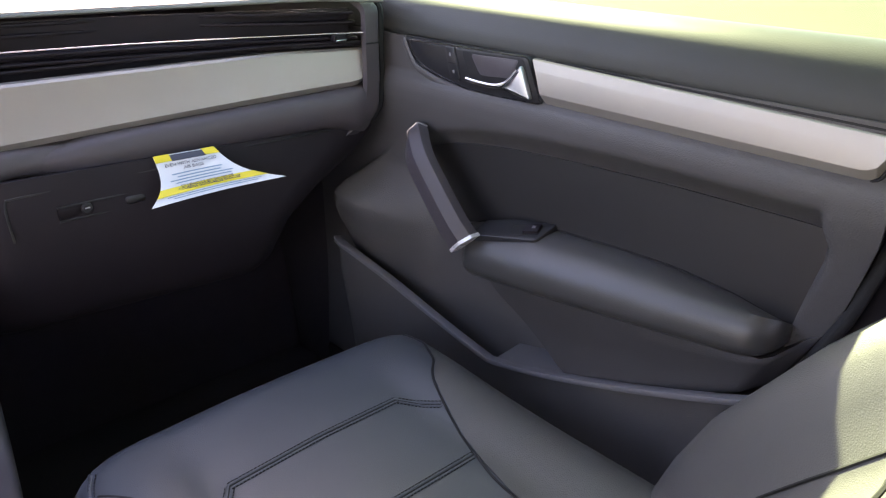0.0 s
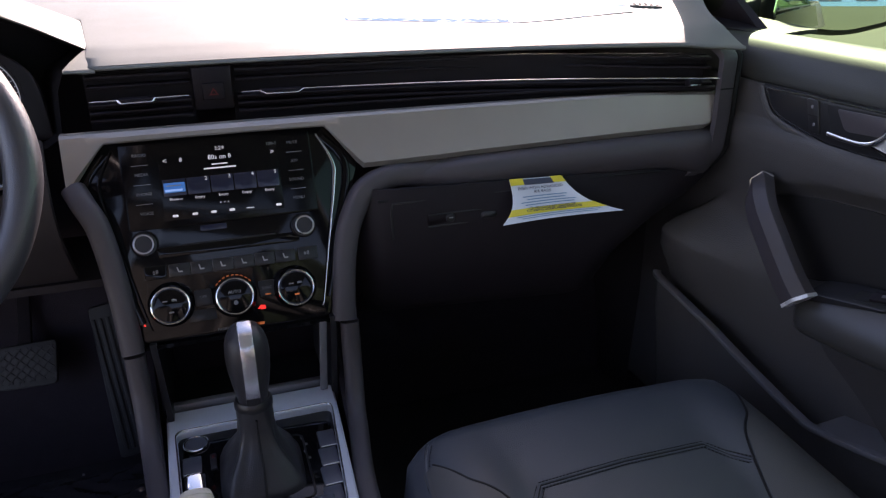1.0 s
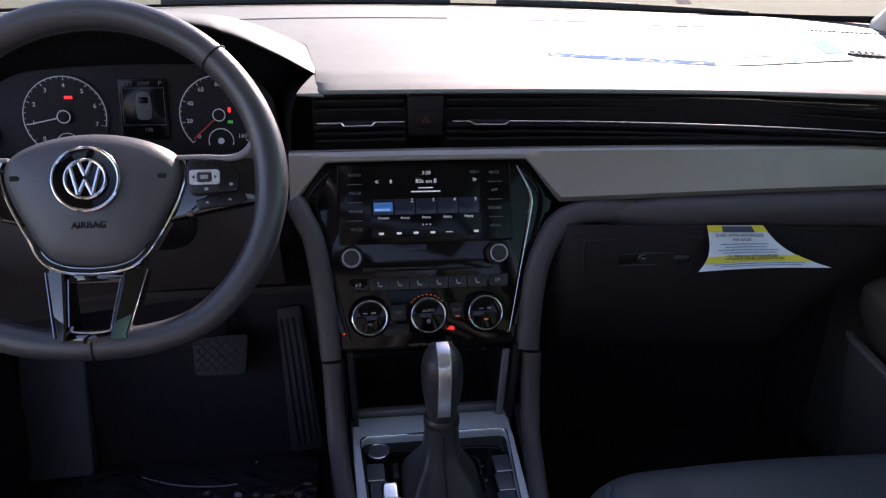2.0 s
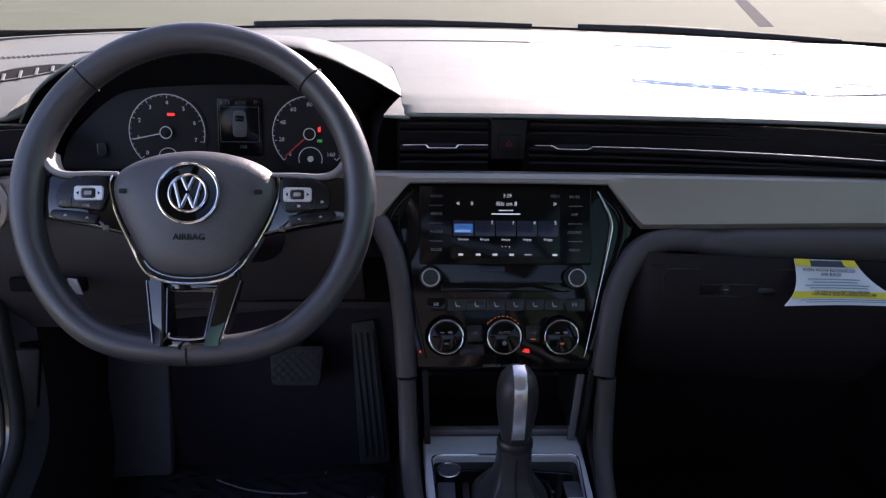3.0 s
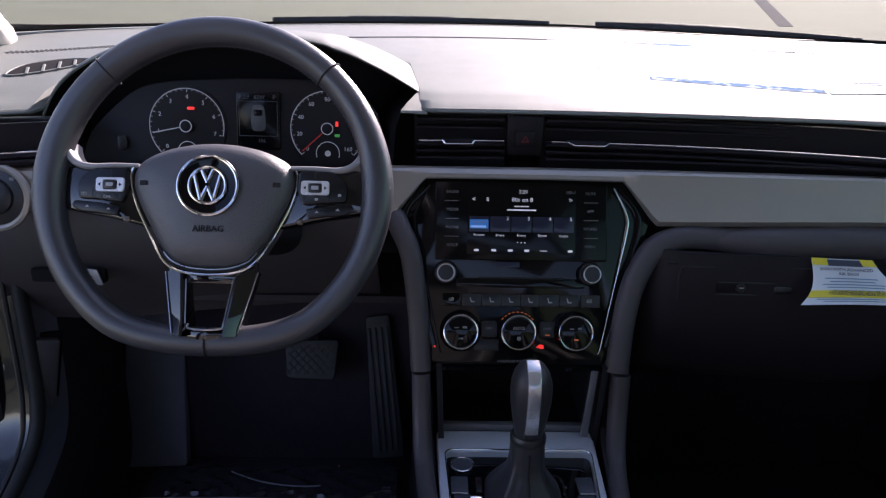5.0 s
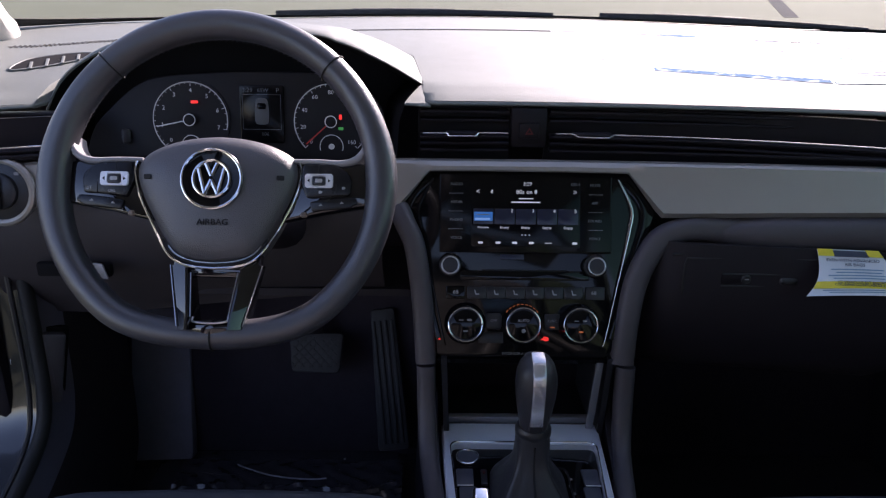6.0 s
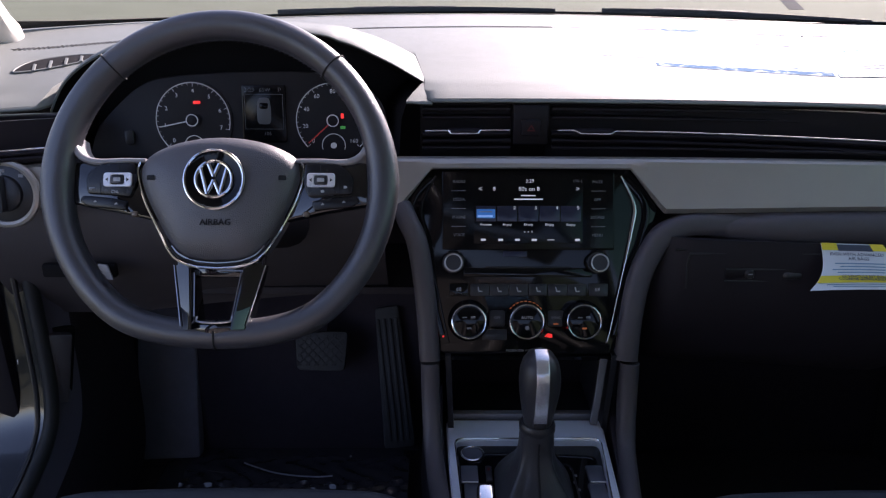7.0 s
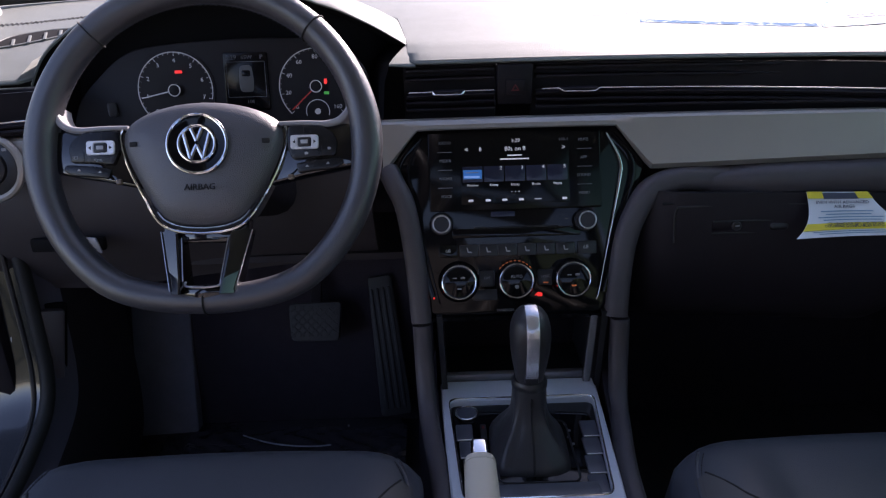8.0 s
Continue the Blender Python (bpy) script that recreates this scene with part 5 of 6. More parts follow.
# lower spoke: two faceted arms joined at the foot
for s in (-1, 1):
    rings = []
    for k in range(9):
        t = k / 8
        y = -0.086 - 0.066 * t
        xo, xi = 0.048 - 0.0155 * t, 0.0255 - 0.0075 * t
        lift = 0.0010 + 0.0200 * t
        rings.append([V(s * xo, y, -0.016), V(s * xo, y, -0.0045 + lift), V(s * (xo - 0.0012), y, -0.0030 + lift), V(s * (xi + 0.22 * (xo - xi)), y, 0.0048 + lift), V(s * (xi + 0.10 * (xo - xi)), y, 0.0046 + lift), V(s * xi, y, -0.001 + lift), V(s * xi, y, -0.016)])
    part("lower_spoke", loft(rings), M_GLOSS, sw, "gloss black arm of the forked lower spoke", angle=20)
    rim_ = [V(s * (0.048 - 0.0155 * t), -0.086 - 0.066 * t, -0.0025 + 0.0010 + 0.0200 * t) for t in (0.0, 0.25, 0.5, 0.75, 0.95)]
    part("fork_rim", sweep(rim_, ring_pts(0.0007, 0.0007, 6), (0, 0, 1)), M_SILVER, sw)
    rim_ = [V(s * (0.0252 - 0.0075 * t), -0.086 - 0.066 * t, 0.0030 + 0.0200 * t) for t in (0.12, 0.35, 0.6, 0.8)]
    part("fork_rim", sweep(rim_, ring_pts(0.0007, 0.0007, 6), (0, 0, 1)), M_SILVER, sw)
part("fork_root", slab(rounded([(-0.046, -0.074), (0.046, -0.074), (0.044, -0.094), (0.024, -0.0985), (-0.024, -0.0985), (-0.044, -0.094)], 0.003), -0.016, -0.0015, 0.002), M_GLOSS, sw)
rings = []
for k in range(13):
    t = 2 * k / 12 - 1
    x = 0.0325 * t
    z = 0.0190 - 0.0075 * t * t
    rings.append([V(x, -0.1455, -0.014), V(x, -0.1455, z - 0.004), V(x, -0.1475, z - 0.0005), V(x * 0.97, -0.1525, z), V(x * 0.90, -0.1590, z - 0.003), V(x * 0.86, -0.1605, -0.014)])
part("spoke_foot", loft(rings), M_GLOSS, sw, angle=35)
part("fork_edge", sweep(curve([(-0.0180, -0.1395, 0.0135), (-0.0165, -0.1440, 0.0165), (0.0, -0.1455, 0.0180), (0.0165, -0.1440, 0.0165), (0.0180, -0.1395, 0.0135)], 5), ring_pts(0.0013, 0.0013, 8), (0, 0, 1)), M_SILVER, sw)
part("hub_back", moved(turned([(0.045, -0.06), (0.052, -0.03), (0.052, -0.012), (0.0, -0.010)], 32), pose(0, -0.025, 0)), M_LOWER, sw)
# column cover and stalks
col = thing("steering_column", "black plastic steering column cover with stalks", "column cover")
path = [SWM @ V(0, -0.005, z) for z in (-0.055, -0.10, -0.16, -0.24)]
part("cover", sweep(path, ring_pts(0.058, 0.045, 20, 3.2), scale=lambda t: 0.9 + 0.35 * t), M_LOWER, col)
for s in (-1, 1):
    path = [SWM @ V(s * x, y, z) for x, y, z in ((0.04, 0.005, -0.075), (0.09, 0.004, -0.07), (0.14, 0.002, -0.062), (0.158, 0.0, -0.060))]
    part("stalk", sweep(path, ring_pts(0.009, 0.006, 12, 2.6), scale=lambda t: 0.8 + 0.5 * t), M_SATIN, col)


# ---- seats ----
def seat(name, cx, cy, label, recline):
    st_ = thing(name, label, "seat", pose(cx, cy, 0.0))
    W, L = 0.235, 0.52

    def top(u, v):
        """u across from -1 to 1, v from the front lip to the back."""
        z = 0.337 - 0.012 * v + 0.004 * math.cos(2 * math.pi * v)
        b = max(0.0, (abs(u) - 0.52) / 0.48)
        z += 0.013 * math.sin(math.pi * min(1, b * 0.92)) * ease(v * 3) - 0.034 * b ** 5
        z -= 0.055 * max(0, 1 - v / 0.10) ** 2.2
        return z

    def cushion(s, t):
        # s goes round the section from one lower side to the other, t from front to back
        u = 2 * s - 1
        w = W * (1 - 0.10 * max(0, 1 - t / 0.14) ** 2)
        y = -L * t - 0.016 * u * u * max(0, 1 - t * 3)
        zt = top(u, t)
        return (w * u, y, zt)

    bm = bmesh.new()
    sect = []
    for k in range(37):
        t = k / 36
        row = [V(-W * 0.99, -L * t, 0.17)] + [Vector(cushion(j / 32, t)) for j in range(33)] + [V(W * 0.99, -L * t, 0.17)]
        if k == 0:
            row = [V(p.x * 0.97, p.y + 0.002, p.z) for p in row]
        sect.append(row)
    front = [V(p.x * 0.95, 0.010 - 0.016 * (p.x / W) ** 2, min(p.z, 0.252)) for p in sect[0]]
    low = [V(p.x * 0.95, -0.02, 0.17) for p in sect[0]]
    loft([low, front] + sect, True, True, bm=bm)
    cu = part("cushion", bm, M_SEAT, st_, "smooth dark grey leatherette cushion", angle=75)

    def on_top(x, y, lift=0.0008):
        t = -y / L
        w = W * (1 - 0.10 * max(0, 1 - t / 0.14) ** 2)
        x = max(-0.95 * w, min(0.95 * w, x))
        return V(x, y - 0.016 * (x / w) ** 2 * max(0, 1 - t * 3), top(x / w, t) + lift)

    def seam_line(pts, r=0.0022, thread=True, gap=0.0034, bend=3):
        """A seam over points on the cushion; with thread, a raised fold between two rows of stitches."""
        pts = [V(x, y, 0) for x, y in pts]
        fine = curve([(p.x, p.y, 0) for p in pts], 14) if bend else [a + (b - a) * (k / 20) for a, b in zip(pts, pts[1:]) for k in range(20)] + [pts[-1]]
        c = [on_top(p.x, p.y) for p in fine]
        if not thread:
            part("seam", sweep(c, ring_pts(r, r * 0.6, 6)), M_SEAM, cu)
            return
        part("seam_fold", sweep([p + V(0, 0, -0.0004) for p in c], ring_pts(0.0012, 0.0007, 8)), M_SEAM, cu)
        for sg in (-1, 1):
            part("seam_ridge", sweep([on_top(p.x, p.y + sg * 0.0026, 0.0002) for p in fine], ring_pts(0.0017, 0.0008, 8)), M_SEAT, cu)
        bm2 = bmesh.new()
        run, want = 0.0, 0.0
        for a, b in zip(c, c[1:]):
            ln = (b - a).length
            t_ = (b - a).normalized()
            n_ = t_.cross(V(0, 0, 1)).normalized()
            while want < run + ln:
                p = a + t_ * (want - run)
                for d in (-gap - 0.0012, gap + 0.0012):
                    m_ = Matrix.Translation(on_top(p.x + n_.x * d, p.y + n_.y * d)) @ Matrix.Rotation(math.atan2(t_.y, t_.x), 4, "Z")
                    bmesh.ops.create_cube(bm2, size=1, matrix=m_ @ Matrix.Diagonal((0.0026, 0.0010, 0.0010, 1)))
                want += 0.0044
            run += ln
        tagged(part("stitching", bm2, M_SEAM, cu), kind="stuff")

    def bolster(s):
        inner = [(0.085, 0.2085), (0.12, 0.192), (0.139, 0.183), (0.169, 0.157), (0.232, 0.130), (0.292, 0.110), (0.354, 0.096), (0.50, 0.088)]

        def at(u, v):
            d = 0.088 + 0.41 * v
            xi = lerp_table(d, inner) + 0.002
            return tuple(on_top(s * (xi + (0.2245 - xi) * u), -d, 0.0016))

        return sheet(at, 10, 40, 0.001)

    for s in (-1, 1):
        part("bolster_panel", bolster(s), M_SEAT_SIDE, cu, "warm grey side bolster", angle=75)
        # seam between the insert and the bolster, and the outer piping
        seam_line([(s * 0.210, -0.085), (s * 0.192, -0.120), (s * 0.182, -0.139), (s * 0.157, -0.169), (s * 0.130, -0.232), (s * 0.110, -0.292), (s * 0.096, -0.354), (s * 0.088, -0.50)], 0.0016, False)
        seam_line([(s * 0.205, -0.045), (s * 0.216, -0.075), (s * 0.2235, -0.14), (s * 0.2265, -0.26), (s * 0.2265, -0.40), (s * 0.2265, -0.50)], 0.0024, True, 0.0016)
    seam_line([(-0.137, -0.205), (-0.108, -0.162), (0.0, -0.158), (0.104, -0.161), (0.137, -0.205)], bend=0)
    seam_line([(-0.110, -0.286), (0.0, -0.283), (0.110, -0.286)], bend=0)
    seam_line([(-0.092, -0.400), (0.0, -0.396), (0.092, -0.400)], bend=0)
    part("seat_base", block((0.44, 0.46, 0.15), (0, -0.27, 0.10), 0.02), M_LOWER, st_, "black plastic seat base")
    part("side_trim", block((0.018, 0.40, 0.09), (0.243 if cx > 0 else -0.243, -0.30, 0.20), 0.006), M_LOWER, st_)
    # backrest: leans back, with raised side bolsters
    lean = radians(recline)
    up, back = V(0, -math.sin(lean), math.cos(lean)), V(0, -math.cos(lean), -math.sin(lean))
    foot = V(0, -0.465, 0.285)

    def back_ring(h):
        w = lerp_table(h, [(0.0, 0.225), (0.12, 0.245), (0.30, 0.255), (0.42, 0.245), (0.52, 0.215), (0.60, 0.175), (0.635, 0.14)])
        bol = lerp_table(h, [(0.0, 0.03), (0.06, 0.060), (0.14, 0.080), (0.30, 0.088), (0.45, 0.055), (0.60, 0.01), (0.635, 0.0)])
        thick = lerp_table(h, [(0.0, 0.11), (0.30, 0.12), (0.60, 0.07), (0.635, 0.05)])
        ring = []
        for k in range(25):
            u = -1 + 2 * k / 24
            b = max(0.0, (abs(u) - 0.55) / 0.45)
            fwd = bol * math.sin(math.pi * min(1, b) * 0.62) - 0.05 * max(0, b - 0.72) ** 2 / 0.08
            ring.append(foot + V(w * u, 0, 0) + up * h - back * fwd)
        for k in range(13):
            u = 1 - 2 * k / 12
            ring.append(foot + V(w * 0.96 * u, 0, 0) + up * h + back * (thick * (1 - 0.25 * u * u)))
        return ring

    hs = [0.0, 0.04, 0.08, 0.14, 0.20, 0.26, 0.32, 0.38, 0.44, 0.50, 0.55, 0.59, 0.62, 0.635]
    part("backrest", loft([back_ring(h) for h in hs]), M_SEAT_SIDE, st_, "grey leatherette backrest with side bolsters", angle=75)

    def on_back(h, u):
        r = back_ring(h)
        k = (u + 1) * 12
        i0 = min(23, int(k))
        return r[i0] + (r[i0 + 1] - r[i0]) * (k - i0) - back * 0.001

    bk = st_
    for s in (-1, 1):
        part("back_seam", sweep([on_back(0.02 + 0.56 * k / 24, s * (0.57 + 0.02 * math.sin(k / 4))) for k in range(25)], ring_pts(0.0014, 0.0012, 6), (1, 0, 0)), M_SEAM, bk)
        part("back_seam", sweep([on_back(0.02 + 0.56 * k / 24, s * 0.965) for k in range(25)], ring_pts(0.0010, 0.001, 6), (1, 0, 0)), M_SEAM, bk)
    for h in (0.16, 0.29, 0.42):
        part("back_seam", sweep([on_back(h + 0.008 * math.cos(k / 10 * math.pi), -0.57 + 1.14 * k / 20) for k in range(21)], ring_pts(0.0022, 0.002, 6)), M_SEAM, bk)
    return st_


seat("passenger_seat", 0.392, -0.010, "dark grey leatherette front passenger seat with stitched panels", 37)
seat("driver_seat", -0.372, -0.005, "dark grey leatherette driver's seat with stitched panels", 37)

# ---- passenger door ----
dp = thing("door_1", "charcoal car door lining with a silver trim strip, closed", "door", kind="structure")
YF, YR = 0.34, -0.575


def dy(u):
    return YF + (YR - YF) * u


def smooth_rows(rows, per=5):
    """A finer run through (parameter, x, z) rows."""
    return [(p.x, p.y, p.z) for p in curve(rows, per)]


SILL = smooth_rows([(0.0, 0.822, 0.7480), (0.16, 0.800, 0.7555), (0.34, 0.775, 0.7575), (0.50, 0.755, 0.7520), (0.64, 0.7395, 0.7390),
                    (0.78, 0.7300, 0.7215), (0.90, 0.7270, 0.7080), (0.96, 0.7275, 0.7010), (1.0, 0.7320, 0.6975)])


def upper(u, v):
    y = dy(u)
    k = min(len(SILL) - 2, int(v * (len(SILL) - 1)))
    t = v * (len(SILL) - 1) - k
    a, b = SILL[k], SILL[k + 1]
    return (a[1] + (b[1] - a[1]) * t, y, a[2] + (b[2] - a[2]) * t - 0.0105 * max(0.0, u - 0.5) * v)


part("sill_pad", sheet(upper, 48, 40, 0.006), M_SILL, dp, "grained soft sill pad below the window", angle=60)


def shoulder(y):
    """Lower edge of the rounded shoulder below the strip."""
    return lerp_table(-y, [(-0.12, 0.520), (-0.10, 0.532), (-0.06, 0.557), (-0.025, 0.5765), (0.02, 0.590), (0.074, 0.601), (0.17, 0.612), (0.29, 0.6185), (0.42, 0.6195), (0.56, 0.621)])


def arc(y):
    """Upper edge of the insert."""
    return lerp_table(-y, [(-0.05, 0.542), (-0.035, 0.551), (0.0, 0.562), (0.054, 0.572), (0.12, 0.5795), (0.1986, 0.585), (0.35, 0.5915), (0.473, 0.5930), (0.503, 0.5920), (0.515, 0.5880), (0.521, 0.578)])


def insert_rear(z):
    return lerp_table(z, [(0.40, -0.484), (0.495, -0.505), (0.560, -0.5205), (0.580, -0.522), (0.60, -0.514)])


def rear_edge(z):
    """The slanting rear end of the lining."""
    return lerp_table(z, [(0.08, -0.34), (0.30, -0.435), (0.395, -0.488), (0.45, -0.516), (0.515, -0.5415), (0.595, -0.560), (0.70, -0.568)])


def speaker_front(z):
    """Front rim of the loudspeaker housing."""
    return lerp_table(z, [(0.30, 0.215), (0.366, 0.197), (0.382, 0.187), (0.400, 0.182), (0.427, 0.184), (0.455, 0.180), (0.478, 0.168), (0.500, 0.150), (0.54, 0.11), (0.60, 0.10)])


def middle(u, v):
    """From under the sill to the foot of the lining."""
    z = 0.699 - 0.62 * v
    y = YF + (rear_edge(z) - YF) * u
    x = lerp_table(z, [(0.08, 0.742), (0.25, 0.750), (0.40, 0.748), (0.50, 0.739), (0.56, 0.729), (0.595, 0.7195), (0.615, 0.7150), (0.630, 0.7140), (0.640, 0.7155), (0.646, 0.7195), (0.650, 0.7265), (0.703, 0.7275)])
    into = max(0.0, min(1.0, (shoulder(y) - z) / max(0.012, shoulder(y) - arc(y))))
    x += (0.7465 - x) * into * ease((y - insert_rear(z)) / 0.010 + 0.3) * ease((0.060 - y) / 0.03 + 0.3)
    # loudspeaker housing: sharp in front, dying away to the rear
    rim_y = speaker_front(z)
    crest = 0.4500 + 0.23 * (y - 0.17)
    swell = math.exp(-((z - crest) / (0.050 if z > crest else 0.120)) ** 2) * ease((y + 0.015) / 0.19)
    swell *= 1 - ease((y - rim_y) / 0.010 + 0.5)
    x -= 0.082 * swell
    return (x, y, z)


part("lining", sheet(middle, 200, 170, 0.004), M_DOOR, dp, "charcoal grained door lining", angle=60)

rim = []
for k in range(25):
    z = 0.385 + 0.100 * k / 24
    rim.append(Vector(middle((speaker_front(z) - 0.0012 - YF) / (rear_edge(z) - YF), (0.699 - z) / 0.62)) + V(-0.0004, 0, 0))
part("speaker_seam", sweep(rim, ring_pts(0.0017, 0.0017, 6), (1, 0, 0)), M_SEAM, dp)

# strip with three facets, and the handle bowl
rows = []
for k in range(61):
    s = k / 60
    y = -0.1585 - 0.391 * s
    sl = 0.024 * (1 - min(1.0, s * 8)) * 1.0  # the front end leans back
    top_, lo = 0.7005 - 0.0105 * s, 0.6490 - 0.003 * s
    e = max(0.0, (y + 0.530) / -0.0195)
    lo += 0.020 * (1 - math.sqrt(max(0.0, 1 - e * e)))
    fac = min(lo + 0.0125, top_ - 0.016)
    rows.append([V(0.729, y, top_), V(0.7205, y, top_ - 0.0004), V(0.7188, y, top_ - 0.0016), V(0.7162, y - 0.28 * sl, top_ - 0.0125), V(0.7158, y - 0.32 * sl, top_ - 0.0140),
                 V(0.7138, y - 0.76 * sl, fac + 0.0008), V(0.7142, y - 0.80 * sl, fac - 0.0006), V(0.7215, y - sl, lo + 0.0005), V(0.7235, y - sl, lo), V(0.732, y - sl, lo)])
part("trim_strip", loft(rows), M_STRIP, dp, "warm silver satin strip", angle=18)
gap = [V(0.7195, -0.182 - 0.345 * k / 30, 0.6480 - 0.003 * k / 30) for k in range(31)] + [V(0.7200, -0.538, 0.6480), V(0.7205, -0.5470, 0.6545), V(0.7205, -0.5515, 0.665), V(0.7205, -0.5520, 0.680)]
part("strip_gap", sweep(gap, ring_pts(0.0016, 0.0016, 6), (1, 0, 0)), M_SEAM, dp)
gap = [V(0.7245, 0.075 - 0.63 * k / 40, 0.6985 - 0.0105 * max(0.0, (k - 20) / 40)) for k in range(41)]
part("sill_gap", sweep(gap, ring_pts(0.0018, 0.0018, 6), (1, 0, 0)), M_SEAM, dp)
DM1 = pose(0.7165, 0, 0, 90, 0, -90)  # local x runs to the rear, local y up, local z into the cabin
bowl_o = rounded([(-0.066, 0.6965), (0.013, 0.6995), (0.155, 0.7020), (0.179, 0.6495), (0.110, 0.6465), (0.055, 0.6465), (0.015, 0.6530), (-0.022, 0.6610), (-0.045, 0.6700)], 0.006)
part("handle_panel", moved(slab(bowl_o, -0.012, 0.0008, 0.002), DM1), M_SATIN, dp, "black panel round the door handle")
part("panel_bevel", moved(sweep(curve([(-0.0745, 0.6960, 0.0), (-0.0530, 0.6655, 0.0), (-0.0260, 0.6545, 0.0), (0.0140, 0.6460, 0.0), (0.0560, 0.6400, 0.0), (0.1120, 0.6400, 0.0)], 6), ring_pts(0.0050, 0.0016, 8), (0, 0, 1)), DM1), M_DOOR, dp)
part("panel_rim", moved(sweep([V(x, y, 0.0006) for x, y in inset(bowl_o, 0.0012)], ring_pts(0.0012, 0.0010, 6), (0, 0, 1), True), DM1), M_KEYS, dp)
lk = part("lock_keys", moved(slab(rounded([(0.012, 0.6965), (0.031, 0.6975), (0.043, 0.6560), (0.025, 0.6560)], 0.002), 0.0004, 0.0030, 0.001), DM1), M_SATIN, dp, "pair of black lock keys")
for x, y in ((0.0235, 0.688), (0.0310, 0.667)):
    part("key_mark", moved(slab(rrect(0.0035, 0.0045, 0.001, 2, x, y), 0.0030, 0.0033, 0.0001), DM1), M_PRINT, lk)
part("key_gap", moved(slab(rrect(0.016, 0.0008, 0.0002, 2, 0.0275, 0.6775), 0.0029, 0.0032, 0.0001), DM1), M_SEAM, lk)
part("handle_bowl", moved(slab(rounded([(0.043, 0.6955), (0.148, 0.6990), (0.166, 0.6560), (0.062, 0.6570)], 0.006), 0.0007, 0.0014, 0.0003), DM1), M_SEAM, dp, "dark bowl behind the handle")
part("bowl_back", moved(slab(rounded([(0.060, 0.6930), (0.142, 0.6965), (0.128, 0.6730), (0.078, 0.6690)], 0.006), 0.0012, 0.0022, 0.0006), DM1), M_SOFT, dp)
part("handle_lever", moved(sweep(curve([(0.058, 0.6620, 0.006), (0.085, 0.6615, 0.009), (0.112, 0.6625, 0.010), (0.130, 0.6690, 0.010), (0.146, 0.6860, 0.008)], 5), rrect(0.0060, 0.0045, 0.0020, 3), (0, 0, 1)), DM1), M_CHROME, dp, "chrome door handle")
part("handle_plate", moved(slab(rounded([(0.118, 0.6625), (0.130, 0.6680), (0.149, 0.6925), (0.166, 0.6540), (0.140, 0.6560)], 0.003), 0.002, 0.0085, 0.002), DM1), M_SILVER, dp, "silver handle end")


# insert panel in its recess
def ins(u, v):
    y = 0.048 + (insert_rear(0.55) + 0.003 - 0.048) * u
    hi, lo = arc(y) - 0.002, 0.42 + 0.05 * u
    z = hi + (lo - hi) * v
    if u > 0.9:
        y = y + (insert_rear(z) + 0.003 - y) * (u - 0.9) / 0.1
    return (0.7440 - 0.004 * math.sin(math.pi * u) * math.sin(math.pi * min(1.0, v * 0.8 + 0.1)), y, z)


part("insert", sheet(ins, 60, 20, 0.004), M_INSERT, dp, "black leatherette door insert", angle=60)
edge_line = [V(0.7432, 0.045 - 0.557 * k / 60, arc(0.045 - 0.557 * k / 60)) for k in range(61)] + [V(0.7432, insert_rear(0.585 - 0.012 * k) + 0.0015, 0.585 - 0.012 * k) for k in range(1, 10)]
part("insert_piping", sweep(edge_line, ring_pts(0.0013, 0.0013, 6), (1, 0, 0)), M_DOOR, dp)
part("insert_gap", sweep([p + V(0.001, 0.0018 if p.z < 0.58 else 0.0, -0.0022 if p.z > 0.58 else 0.0) for p in edge_line], ring_pts(0.0010, 0.0014, 6), (1, 0, 0)), M_SEAM, dp)


# armrest
def crease(y):
    return lerp_table(-y, [(0.03, 0.440), (0.05, 0.450), (0.085, 0.466), (0.146, 0.482), (0.21, 0.491), (0.295, 0.4965), (0.37, 0.4975), (0.437, 0.4915), (0.499, 0.478), (0.53, 0.465)])


def armrest_ring(t):
    y = -0.045 - 0.456 * t
    zc = crease(y)
    f = ease((-0.118 - y) / -0.073)
    xi = 0.668 + 0.060 * f ** 1.4 + 0.030 * max(0, t - 0.15) ** 1.6
    zl = 0.411 + 0.047 * t + 0.008 * f
    zt = zl + 0.041 - 0.010 * f
    ring = [V(0.760, y, zc), V(0.7445, y, zc - 0.001), V(0.7445 - 0.12 * (0.7445 - xi), y, 0.10 * zt + 0.90 * zc + 0.0035), V(0.7445 - 0.35 * (0.7445 - xi), y, 0.32 * zt + 0.68 * zc + 0.006), V(xi + 0.38 * (0.7445 - xi), y, 0.62 * zt + 0.38 * zc + 0.006), V(xi + 0.014, y, zt + 0.003),
            V(xi + 0.005, y, zt - 0.005), V(xi + 0.001, y, zt - 0.016), V(xi, y, zl + 0.012), V(xi + 0.002, y, zl + 0.004), V(xi + 0.008, y, zl - 0.001), V(0.760, y, zl - 0.002)]
    e = max(0.0, (t - 0.93) / 0.07)
    if e:  # rounded rear end
        s = 1 - 0.55 * (1 - math.sqrt(max(0.0, 1 - e * e)))
        c = V(0.752, y, 0.5 * (zc + zl) + 0.012)
        ring = [V(c.x + (p.x - c.x) * s, y, c.z + (p.z - c.z) * s) for p in ring]
    return ring


